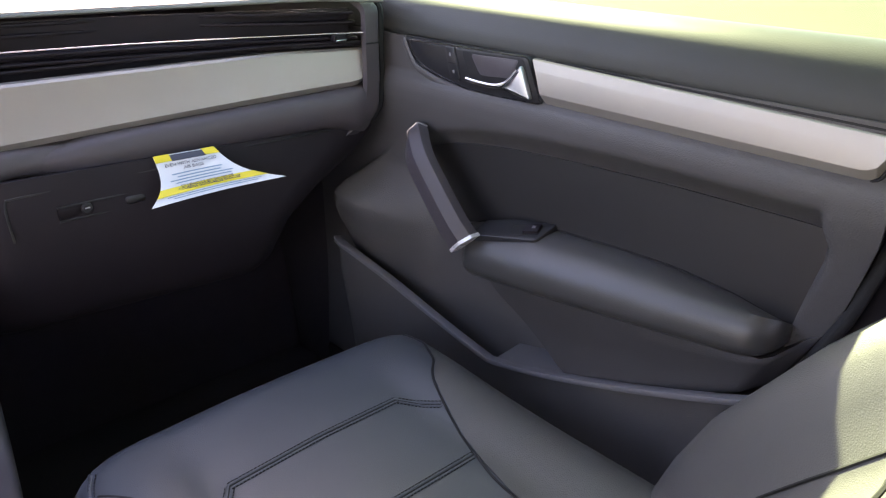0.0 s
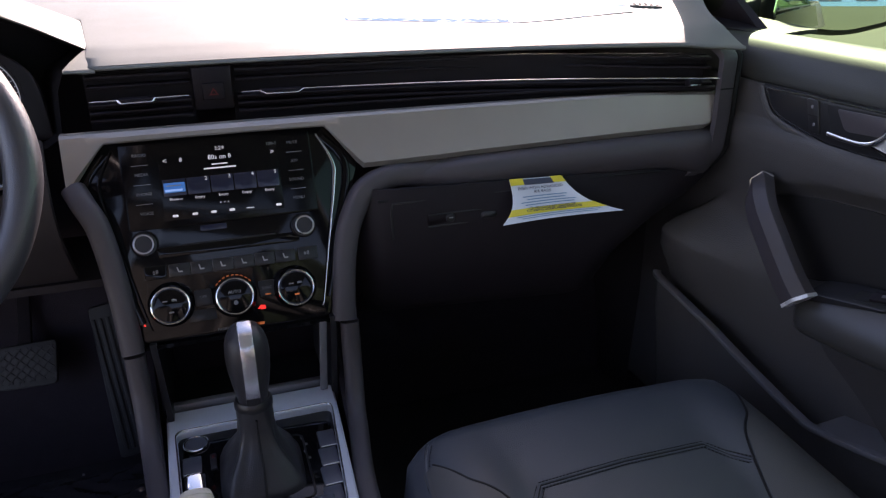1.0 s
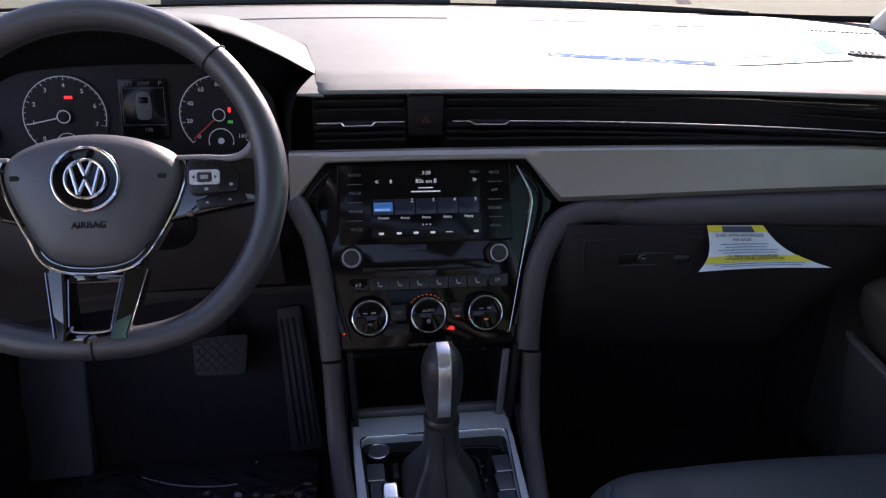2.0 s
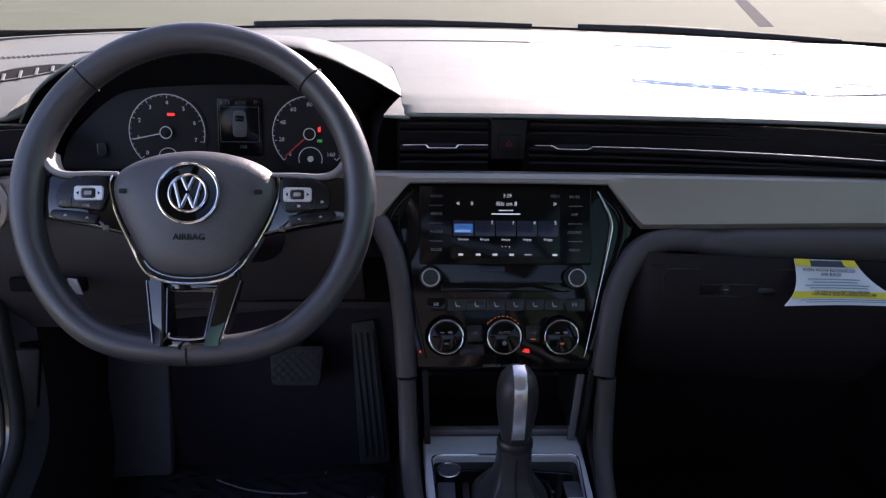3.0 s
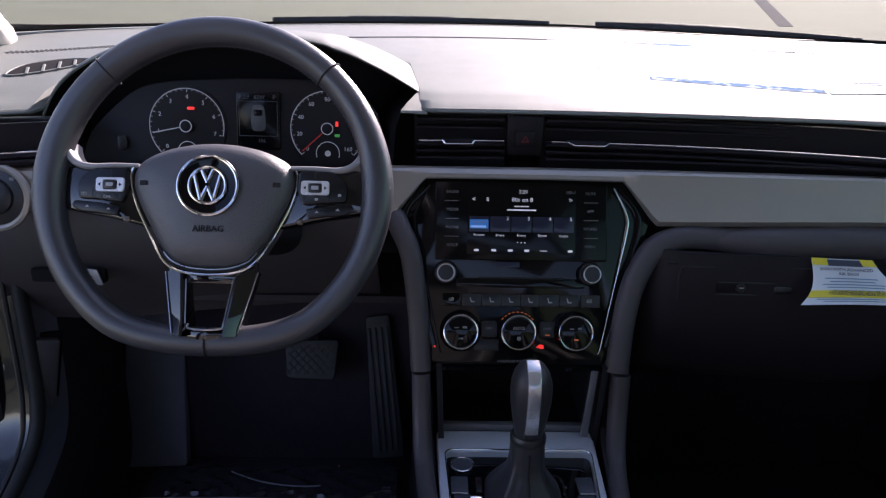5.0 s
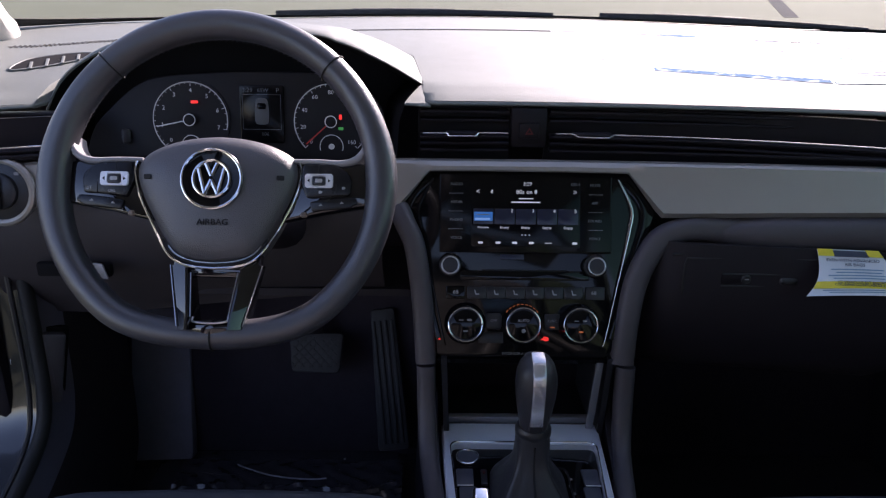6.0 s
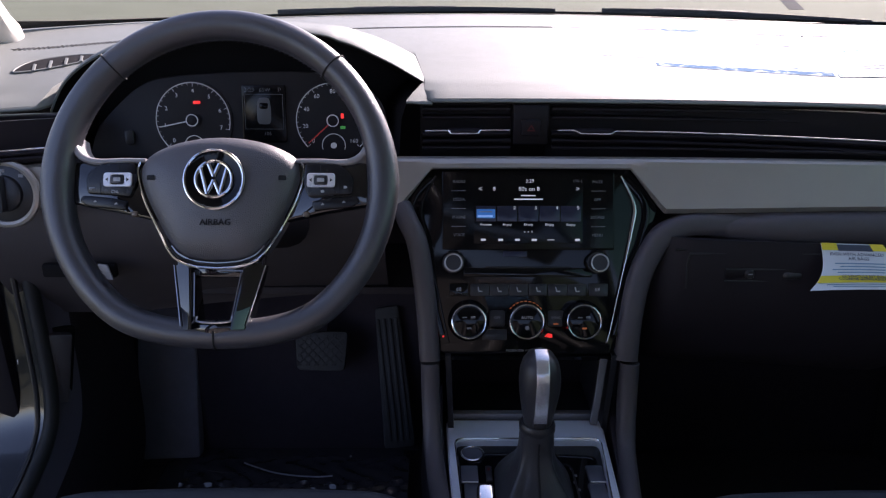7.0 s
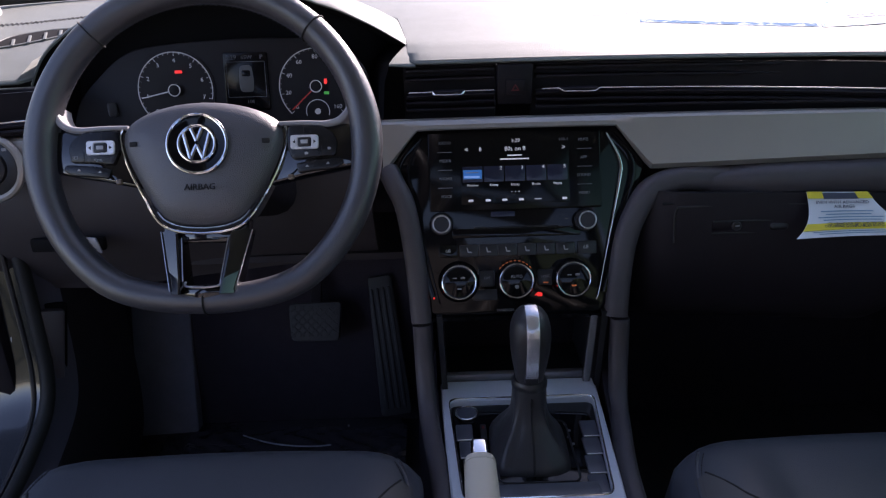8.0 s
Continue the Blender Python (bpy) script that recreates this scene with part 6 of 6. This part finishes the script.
ts = [0.93 * k / 50 for k in range(51)] + [0.93 + 0.07 * math.sin(math.pi / 2 * k / 10) for k in range(1, 11)]
part("armrest", loft([armrest_ring(t) for t in ts]), M_ARM, dp, "padded black armrest", angle=50)
gap = [V(0.7380, -0.06 - 0.435 * k / 40, crease(-0.06 - 0.435 * k / 40) + 0.0025) for k in range(41)]
part("armrest_gap", sweep(gap, ring_pts(0.0022, 0.0022, 6), (1, 0, 0)), M_SEAM, dp)


def base_ring(u):
    """Panel under the armrest: a slanting front edge, rising behind the armrest's end."""
    ring = []
    for k in range(9):
        v = k / 8
        yf, yr = -0.125 - 0.140 * v, -0.529 + 0.030 * v
        y = yf + (yr - yf) * u
        ytop = -0.125 + (-0.529 + 0.125) * u
        zt = 0.4085 + 0.050 * u + 0.026 * ease((u - 0.90) / 0.10)
        zb = lerp_table(-y, [(0.10, 0.300), (0.263, 0.3215), (0.359, 0.356), (0.446, 0.391), (0.50, 0.418), (0.53, 0.43)])
        x = 0.690 + 0.006 * v + 0.012 * u * u + 0.028 * ease((u - 0.90) / 0.10) + 0.010 * math.sin(math.pi * v) * (1 - u)
        ring.append(V(x, y, zt + (zb - zt) * v))
    return [ring[0] + V(0.064, 0, 0.0)] + [ring[0] + V(0.004, 0, 0.001)] + ring[1:-1] + [ring[-1] + V(0.0015, 0, 0.001), ring[-1] + V(0.006, 0, -0.0005), ring[-1] + V(0.058, 0, 0.0)]


part("armrest_base", loft([base_ring(k / 40) for k in range(41)]), M_DOORLOW, dp, "charcoal panel below the armrest", angle=40)
lie = V(-0.36, 0.06, 0.93).normalized()
along = (V(0.027, -0.083, 0.0125) - lie * V(0.027, -0.083, 0.0125).dot(lie)).normalized()
across = lie.cross(along)
SWP = Matrix.Translation((0.7090, -0.158, 0.4845)) @ Matrix((along, across, lie)).transposed().to_4x4()
sp_ = part("switch_panel", moved(slab(rounded([(-0.062, -0.014), (0.034, -0.020), (0.052, 0.014), (-0.010, 0.022), (-0.050, 0.018)], 0.005), -0.010, 0.0022, 0.001), SWP), M_SATIN, dp, "window switch panel")
part("switch_well", moved(slab(rrect(0.040, 0.020, 0.003, 3), 0.0015, 0.0027, 0.0003), SWP @ pose(0.014, 0.001, 0)), M_SEAM, sp_)
part("window_switch", moved(block((0.022, 0.016, 0.006), (0.0225, 0.001, 0.004), 0.002), SWP), M_LOWER, sp_)
part("switch_mark", moved(block((0.005, 0.005, 0.0006), (0.026, 0.001, 0.0072), 0.0002), SWP), M_PRINT, sp_)
# grab handle: an angular bar with a ridge along it
BAR = [(0.0235, -0.006), (0.0235, 0.002), (0.0210, 0.0070), (-0.0015, 0.0145), (-0.0050, 0.0148), (-0.0195, 0.0060), (-0.0205, 0.0025), (-0.0195, -0.010), (0.017, -0.011)]
gp = curve([(0.716, 0.034, 0.566), (0.690, 0.016, 0.572), (0.670, -0.014, 0.554), (0.666, -0.048, 0.521), (0.666, -0.083, 0.484), (0.669, -0.1035, 0.4625)], 8)
gh = part("grab_handle", sweep(gp, BAR, (-1, 0, 0.2), scale=lambda t: 0.95 + 0.05 * t), M_SOFT, dp, "slanting charcoal pull handle", angle=24)
part("handle_cap", sweep([gp[-1] + V(0, 0.001, 0.0012), gp[-1] + V(0.0, -0.0022, -0.0022)], [(x * 1.06, y * 1.08) for x, y in BAR], (-1, 0, 0.2)), M_BRIGHT, gh, "bright end ring")
part("handle_cap", sweep([gp[6], gp[7]], [(x * 0.985, y * 1.03) for x, y in BAR], (-1, 0, 0.2)), M_SILVER, gh)
# pocket with its light upper edge
pe = curve([(0.678, 0.200, 0.3672), (0.673, 0.188, 0.3640), (0.680, 0.140, 0.350), (0.690, 0.067, 0.3285), (0.694, -0.0084, 0.3088), (0.693, -0.083, 0.296), (0.691, -0.138, 0.2895)], 6)
pe += curve([(0.690, -0.152, 0.2925), (0.690, -0.20, 0.3045), (0.690, -0.269, 0.3255), (0.690, -0.38, 0.366), (0.694, -0.480, 0.4055), (0.705, -0.520, 0.420), (0.745, -0.560, 0.430)], 6)
part("pocket_edge", sweep(pe, rrect(0.0135, 0.0075, 0.0018, 2)), M_EDGE, dp, "lighter edge of the door pocket", angle=30)
part("pocket_ledge", sheet(lambda u, v: (0.690 + 0.055 * v, -0.148 - 0.130 * u, 0.2945 + 0.0345 * u + 0.004 * v), 8, 3, 0.004), M_EDGE, dp)
part("pocket_face", loft([[p + V(0.002, 0, 0) for p in pe], [V(p.x + 0.003, p.y, p.z - 0.05) for p in pe], [V(0.715, p.y, 0.06) for p in pe]], False, False), M_DOOR, dp)
bm = block((0.06, 0.70, 0.06), (0.76, -0.01, 0.05), 0.01)
part("lower_edge", bm, M_LOWER, dp)
ob = part("window_glass", sheet(lambda u, v: (0.812 - 0.20 * v, 0.36 - 1.08 * u - 0.28 * v * (1 - u), 0.748 + 0.46 * v), 12, 10, 0.004), M_SIDE, dp, "green-tinted side window")
part("corner_trim", sheet(lambda u, v: (0.815 - 0.025 * v, 0.385 - 0.225 * u - 0.05 * v * (1 - u), 0.748 + 0.12 * v * (1 - 0.9 * u)), 10, 8, 0.010), M_LOWER, dp, "black triangle at the mirror")
# Real trim, but widened inward to blacken the sill where shade falls.
part("corner_base", sheet(lambda u, v: (0.838 - v * (0.096 - 0.030 * u), 0.37 - 0.255 * u, 0.7620 + 0.012 * (1 - v) * (1 - u) - 0.005 * v * v), 10, 6, 0.006), M_LOWER, dp, "black trim at the mirror triangle's foot, widened for shade on the sill")
part("weather_strip", sweep([(0.738, rear_edge(0.71 - 0.02 * k) - 0.006, 0.71 - 0.02 * k) for k in range(31)], ring_pts(0.007, 0.008, 10, 2.6), (1, 0, 0)), M_RUBBER, dp)
part("outer_skin", sheet(lambda u, v: (0.84 - 0.03 * v, 0.42 - 1.16 * u, 0.74 - 0.72 * v), 6, 6, 0.01), M_BODY, dp)

# door mirror outside
mm = pose(0.985, 0.235, 0.800, 85.5, 0, -23)
dm = thing("door_mirror", "black door mirror with its glass", "door mirror", mm)
ho = rounded([(-0.115, -0.055), (0.02, -0.068), (0.110, -0.045), (0.120, 0.045), (0.06, 0.070), (-0.10, 0.062)], 0.03, 6)
rings = []
for s, z in ((0.93, 0.006), (1.0, 0.0), (1.02, -0.02), (0.92, -0.06), (0.66, -0.095), (0.25, -0.11)):
    rings.append([V(x * s, y * s, z) for x, y in ho])
part("housing", loft(rings), M_LOWER, dm, angle=60)
part("mirror_glass", slab([(x * 0.90, y * 0.88) for x, y in ho], 0.0045, 0.0085, 0.001), M_MIRROR, dm, "clear mirror glass")
part("stalk", sweep(curve([(-0.10, -0.03, -0.04), (-0.15, -0.045, -0.045), (-0.20, -0.05, -0.04)], 4), ring_pts(0.025, 0.018, 12)), M_LOWER, dm)

# ---- driver's doorway ----
jb = thing("door_frame", "dark car body sill with rubber seal at the open doorway", "door frame", kind="structure")
seal = curve([(-0.705, 0.212, 0.62), (-0.703, 0.204, 0.50), (-0.702, 0.200, 0.40), (-0.702, 0.194, 0.32), (-0.702, 0.172, 0.268), (-0.703, 0.12, 0.235), (-0.705, 0.03, 0.205), (-0.71, -0.10, 0.185), (-0.715, -0.30, 0.18), (-0.715, -0.70, 0.18)], 6)
part("rubber_seal", sweep(seal, ring_pts(0.012, 0.010, 12), (1, 0, 0)), M_RUBBER, jb)
part("seal_lip", sweep([p + V(-0.014, -0.014, 0.0) for p in seal], ring_pts(0.004, 0.004, 8), (1, 0, 0)), M_SATIN, jb)
bm = loft([[p + V(-0.01, 0.0, 0) for p in seal], [V(p.x - 0.035, p.y + 0.004, p.z - 0.006) for p in seal], [V(p.x - 0.10, p.y - 0.01, p.z - 0.02) for p in seal], [V(p.x - 0.15, p.y - 0.03, p.z - 0.06) for p in seal], [V(p.x - 0.16, p.y - 0.02, p.z - 0.16) for p in seal]], False, False)
part("sill_body", bm, M_BODY, jb, "dark glossy body edge")
bm = loft([[p + V(0.008, 0.004, 0.0) for p in seal], [V(-0.694, p.y + 0.018, p.z - 0.004) for p in seal], [V(-0.686, p.y + 0.034, max(0.0, p.z - 0.016)) for p in seal], [V(-0.681, p.y + 0.044, max(0.0, p.z - 0.026)) for p in seal]], False, False)
part("kick_panel", bm, M_KICK, jb, "charcoal kick panel beside the footwell, blue sky light in its colour", angle=60)
# Inner kick panel as a separate piece, coloured black for its shade.
bm = loft([[V(-0.681, p.y + 0.044, max(0.0, p.z - 0.026)) for p in seal], [V(-0.664, p.y + 0.090, max(0.0, p.z - 0.06)) for p in seal], [V(-0.655, p.y + 0.18, max(0.0, p.z - 0.18)) for p in seal]], False, False)
part("kick_panel_shaded", bm, M_LOWER, jb, "inner part of the kick panel, coloured black for shade", angle=60)
part("release_recess", moved(slab(rounded([(-0.021, -0.062), (0.021, -0.064), (0.021, 0.058), (-0.021, 0.062)], 0.004), 0.0, 0.008, 0.002), pose(-0.700, 0.223, 0.352, 90, 12, 42)), M_DEEP, jb)
part("release_cover", moved(slab(rounded([(-0.017, -0.056), (0.017, -0.058), (0.017, 0.052), (-0.017, 0.056)], 0.004), 0.0, 0.012, 0.003), pose(-0.697, 0.214, 0.352, 90, 12, 42)), M_SOFT, jb, "bonnet release lever")
# White plate added for the bright ground showing through the door gap.
part("ground_glimpse", moved(slab(rrect(0.018, 0.060, 0.002, 2), 0, 0.0006, 0.0002), pose(-0.738, 0.205, 0.340, 90, 0, 25)), M_WHITE, jb, "white plate standing in for sunlit ground past the door")
bm = block((0.03, 0.30, 0.50), (-0.80, 0.44, 0.30), 0.01)
part("hinge_post", bm, M_BODY, jb)

# ---- driver's door, swung open ----
DD = pose(-0.83, 0.40, 0.0, 0, 0, 202)
d2 = thing("door_2", "dark driver's door standing open beside the sill", "door", DD, kind="structure")
part("outer_skin", sheet(lambda u, v: (0.0 + 1.0 * u, 0.055 - 0.03 * math.sin(math.pi * v), 0.74 - 0.62 * v), 8, 10, 0.008), M_BODY, d2)
part("lining", sheet(lambda u, v: (0.03 + 0.95 * u, -0.035 - 0.03 * math.sin(math.pi * min(1, 1.4 * v)), 0.73 - 0.60 * v), 20, 20, 0.008), M_LOWER, d2, "black door lining")
part("edge", block((0.012, 0.085, 0.60), (0.006, 0.01, 0.43), 0.004), M_BODY, d2)
part("pocket", block((0.70, 0.05, 0.10), (0.48, -0.07, 0.22), 0.02), M_LOWER, d2)

# ---- footwell ----
bm = bmesh.new()
block((0.46, 0.62, 0.012), (0, 0, 0.006), 0.004, bm)
alone("floor_mat", bm, M_MAT, "black floor mat under clear crinkled film", "floor mat", pose(-0.42, 0.16, 0.002))
fm = thing("protective_film", "crinkled clear protective film edge lying on the floor mat", "plastic film")
def crinkle(u, v):
    fold = abs(math.sin(17 * u + 5 * v + 2 * math.sin(9 * v))) ** 3 + 0.6 * abs(math.sin(29 * u - 13 * v)) ** 4
    return (-0.60 + 0.42 * u, 0.43 - 0.13 * v + 0.006 * math.sin(14 * u), 0.020 + 0.007 * fold * (0.3 + 0.7 * v))


part("film_sheet", sheet(crinkle, 90, 24, 0.0006), M_FILM, fm, angle=20)
# Pale bead along the fold; the film's white highlight is in its colour.
part("film_fold", sweep(curve([(-0.494, 0.406, 0.027), (-0.475, 0.395, 0.028), (-0.434, 0.376, 0.029), (-0.390, 0.366, 0.029), (-0.347, 0.364, 0.028), (-0.321, 0.368, 0.027)], 6), ring_pts(0.0011, 0.0016, 6)), M_FOLDGLINT, fm, "crease in the film, its highlight painted pale")
part("film_fold", sweep(curve([(-0.560, 0.385, 0.026), (-0.500, 0.372, 0.030), (-0.450, 0.392, 0.029)], 6), ring_pts(0.0008, 0.0010, 6)), M_FILM, fm)
bp = thing("brake_pedal", "brake pedal with a cross-ribbed rubber pad", "pedal", pose(-0.342, 0.45, 0.246, 62))
part("pedal_pad", slab(rounded([(-0.050, 0.034), (0.050, 0.036), (0.044, -0.038), (-0.044, -0.036)], 0.010), -0.012, 0.0, 0.003), M_PEDAL, bp)
bm = bmesh.new()
for k in range(-5, 6):
    for sg in (-1, 1):
        a = radians(45 * sg)
        c = V(k * 0.016, 0, 0.001)
        for j in range(-6, 7):
            p = c + V(math.cos(a), math.sin(a), 0) * (j * 0.006)
            if abs(p.x) < 0.043 and abs(p.y) < 0.031:
                bmesh.ops.create_cube(bm, size=1, matrix=Matrix.Translation(p) @ Matrix.Rotation(a, 4, "Z") @ Matrix.Diagonal((0.0063, 0.003, 0.003, 1)))
tagged(part("pad_ribs", bm, M_PEDAL, bp), kind="stuff")
part("pedal_arm", sweep([(0, 0.02, -0.01), (0.0, 0.07, -0.03), (0.0, 0.22, -0.06)], rrect(0.02, 0.012, 0.003, 2)), M_LOWER, bp)
ap = thing("accelerator_pedal", "tall black ribbed accelerator pedal", "pedal", pose(-0.212, 0.47, 0.172, 66, -7, 0))
part("pedal_plate", slab(rounded([(-0.020, 0.140), (0.026, 0.140), (0.030, -0.130), (-0.030, -0.130)], 0.008), -0.014, 0.0, 0.003), M_PEDAL, ap)
for k in range(4):
    part("rib", block((0.006, 0.235, 0.005), (-0.016 + 0.0115 * k, 0.0, 0.0015), 0.0015), M_PEDAL, ap)
fr_ = thing("foot_rest", "flat carpeted foot rest beside the pedals", "foot rest", pose(-0.648, 0.475, 0.145, 70, 0, 4))
part("rest_pad", slab(rounded([(-0.054, 0.16), (0.054, 0.16), (0.058, -0.135), (-0.058, -0.135)], 0.008), -0.03, 0.0, 0.004), M_REST, fr_)
part("heel_plate", block((0.112, 0.030, 0.012), (0, -0.142, -0.012), 0.004), M_LOWER, fr_)
dots = thing("crumbs", "tiny pale specks of grit on the floor", "grit", kind="stuff")
bm = bmesh.new()
for x, y in ((-0.341, 0.431), (-0.295, 0.436), (-0.336, 0.432), (-0.30, 0.40)):
    bmesh.ops.create_icosphere(bm, subdivisions=1, radius=0.0025, matrix=Matrix.Translation((x, y, 0.019)))
part("speck", bm, M_THREAD, dots)

# ---- warning card ----
wc = thing("warning_card", "white and yellow airbag warning card hanging from the glovebox lid", "card")


def card_pt(u, v):
    """u across, v from the gripped top to the free lower edge."""
    a, b = V(0.378, 0.150, 0.576), V(0.452, 0.138, 0.578)
    c, d = V(0.349, 0.100, 0.530), V(0.511, 0.063, 0.545)
    w = v ** 1.0
    bow = 0.006 * math.sin(math.pi * v)
    p = (a * (1 - u) + b * u) * (1 - w) + (c * (1 - u) + d * u) * w
    pinch = 0.010 * math.sin(math.pi * v) * (2 * u - 1)
    return p + V(-pinch, 0.006 * math.sin(math.pi * u) * v, -bow)


part("card_sheet", sheet(lambda u, v: card_pt(u, v), 20, 16, 0.0006), M_CARD, wc)


def on_card(u0, u1, v0, v1, lift=0.0012):
    def fn(u, v):
        p = card_pt(u0 + (u1 - u0) * u, v0 + (v1 - v0) * v)
        return p + V(-0.1, -0.75, 0.65) * lift
    return sheet(fn, 12, 4, 0.0002)


part("yellow_band", on_card(0.0, 0.25, 0.0, 0.12), M_YELLOW, wc, "yellow printed band")
part("yellow_band", on_card(0.78, 1.0, 0.0, 0.12), M_YELLOW, wc, "yellow printed band")
# Shade at the gripped top, laid on as a band of ink colour.
part("clip_shadow", on_card(0.25, 0.78, 0.02, 0.13), M_INK, wc)
part("yellow_band", on_card(0.0, 1.0, 0.62, 0.80), M_YELLOW, wc, "yellow printed band")


def card_words(text, size, u, v):
    p, px, py = card_pt(u, v), card_pt(min(1, u + 0.1), v), card_pt(u, v - 0.1)
    ex = (px - p).normalized()
    ez = ex.cross((py - p).normalized()).normalized()
    if ez.y > 0:
        ez = -ez
    ey = ez.cross(ex)
    m = Matrix((ex, ey, ez)).transposed().to_4x4()
    m.translation = p + ez * 0.0022
    letters(text, size, m, M_INK, wc)


card_words("EVEN WITH ADVANCED", 0.0058, 0.5, 0.20)
card_words("AIR BAGS", 0.0058, 0.5, 0.28)
card_words("CE VEHICULE EST EQUIPE DE", 0.0050, 0.5, 0.665)
card_words("COUSSINS GONFLABLES EVOLUES", 0.0050, 0.5, 0.735)
for k, (a, b) in enumerate(((0.16, 0.84), (0.22, 0.78), (0.12, 0.88), (0.18, 0.82))):
    v = 0.35 + 0.062 * k
    part("print_bar", on_card(a, b, v, v + 0.022), M_PALEBLUE, wc)
for k, (a, b) in enumerate(((0.10, 0.90), (0.16, 0.84))):
    v = 0.84 + 0.06 * k
    part("print_bar", on_card(a, b, v, v + 0.02), M_PALEBLUE, wc)


# ---- papers on the dashboard ----
def paper(name, label, corner, ex, ey, w, d, prints, lift, group="papers on the dashboard"):
    """A sheet on the pad: corner is its near left corner, ex and ey its edge directions."""
    ex, ey = Vector((*ex, 0)).normalized(), Vector((*ey, 0)).normalized()
    p0 = Vector((*corner, 0))

    def at(u, v, up=0.0):
        q = p0 + ex * (u * w) + ey * (v * d)
        q.z = pad_z(q.x, q.y) + lift + up + 0.0004 * abs(math.sin(5 * u + 2.3 * v)) * u
        return q

    pp = thing(name, label, "paper", group=group)
    part("sheet", sheet(lambda u, v: at(u, v), 24, 14, 0.0003), M_WHITE, pp)
    for nm, mat, u0, u1, v0, v1 in prints:
        part(nm, sheet(lambda u, v: at(u0 + (u1 - u0) * u, v0 + (v1 - v0) * v, 0.0005), 24, 8, 0.0001), mat, pp)
    return pp


rows_of = lambda u0, u1, v0, v1, n: [("print_bar", M_TEXT, u0, u1 - 0.06 * (k % 3), v0 + (v1 - v0) * k / n, v0 + (v1 - v0) * (k + 0.4) / n) for k in range(n)]  # noqa: E731
paper("document", "white printed sheet with a mottled blue band along its edge", (0.207, 0.408), (0.951, -0.305), (0.165, 0.985), 0.26, 0.32,
      [("blue_band", M_BANDPRINT, 0.02, 0.99, 0.006, 0.062), ("print_bar", M_INK, 0.02, 0.10, 0.010, 0.050), ("print_bar", M_BANDPRINT, 0.16, 0.42, 0.86, 0.95), ("print_bar", M_FAINT, 0.55, 0.98, 0.10, 0.13)]
      + rows_of(0.10, 0.18, 0.36, 0.42, 2) + rows_of(0.70, 0.98, 0.52, 0.62, 3), 0.0003)
paper("document", "white printed sheet with faint blue print beside the window sticker", (0.456, 0.326), (0.955, -0.296), (0.22, 0.975), 0.185, 0.30,
      [("sleeve_edge", M_PALEBLUE, 0.86, 1.0, 0.12, 1.0), ("blue_band", M_FAINT, 0.0, 1.0, 0.0, 0.05), ("print_bar", M_FAINT, 0.10, 0.95, 0.36, 0.46), ("print_bar", M_TEXT, 0.30, 0.95, 0.66, 0.76), ("print_bar", M_FAINT, 0.05, 0.95, 0.84, 0.90)]
      + rows_of(0.2, 0.5, 0.12, 0.20, 2), 0.0005)
paper("document", "plain white sheet lying in the glare of the sun", (0.075, 0.47), (1, -0.10), (0.08, 1), 0.16, 0.34,
      [("print_bar", M_TEXT, 0.40, 0.98, 0.02, 0.05), ("print_bar", M_TEXT, 0.45, 0.80, 0.08, 0.10)], 0.0004)
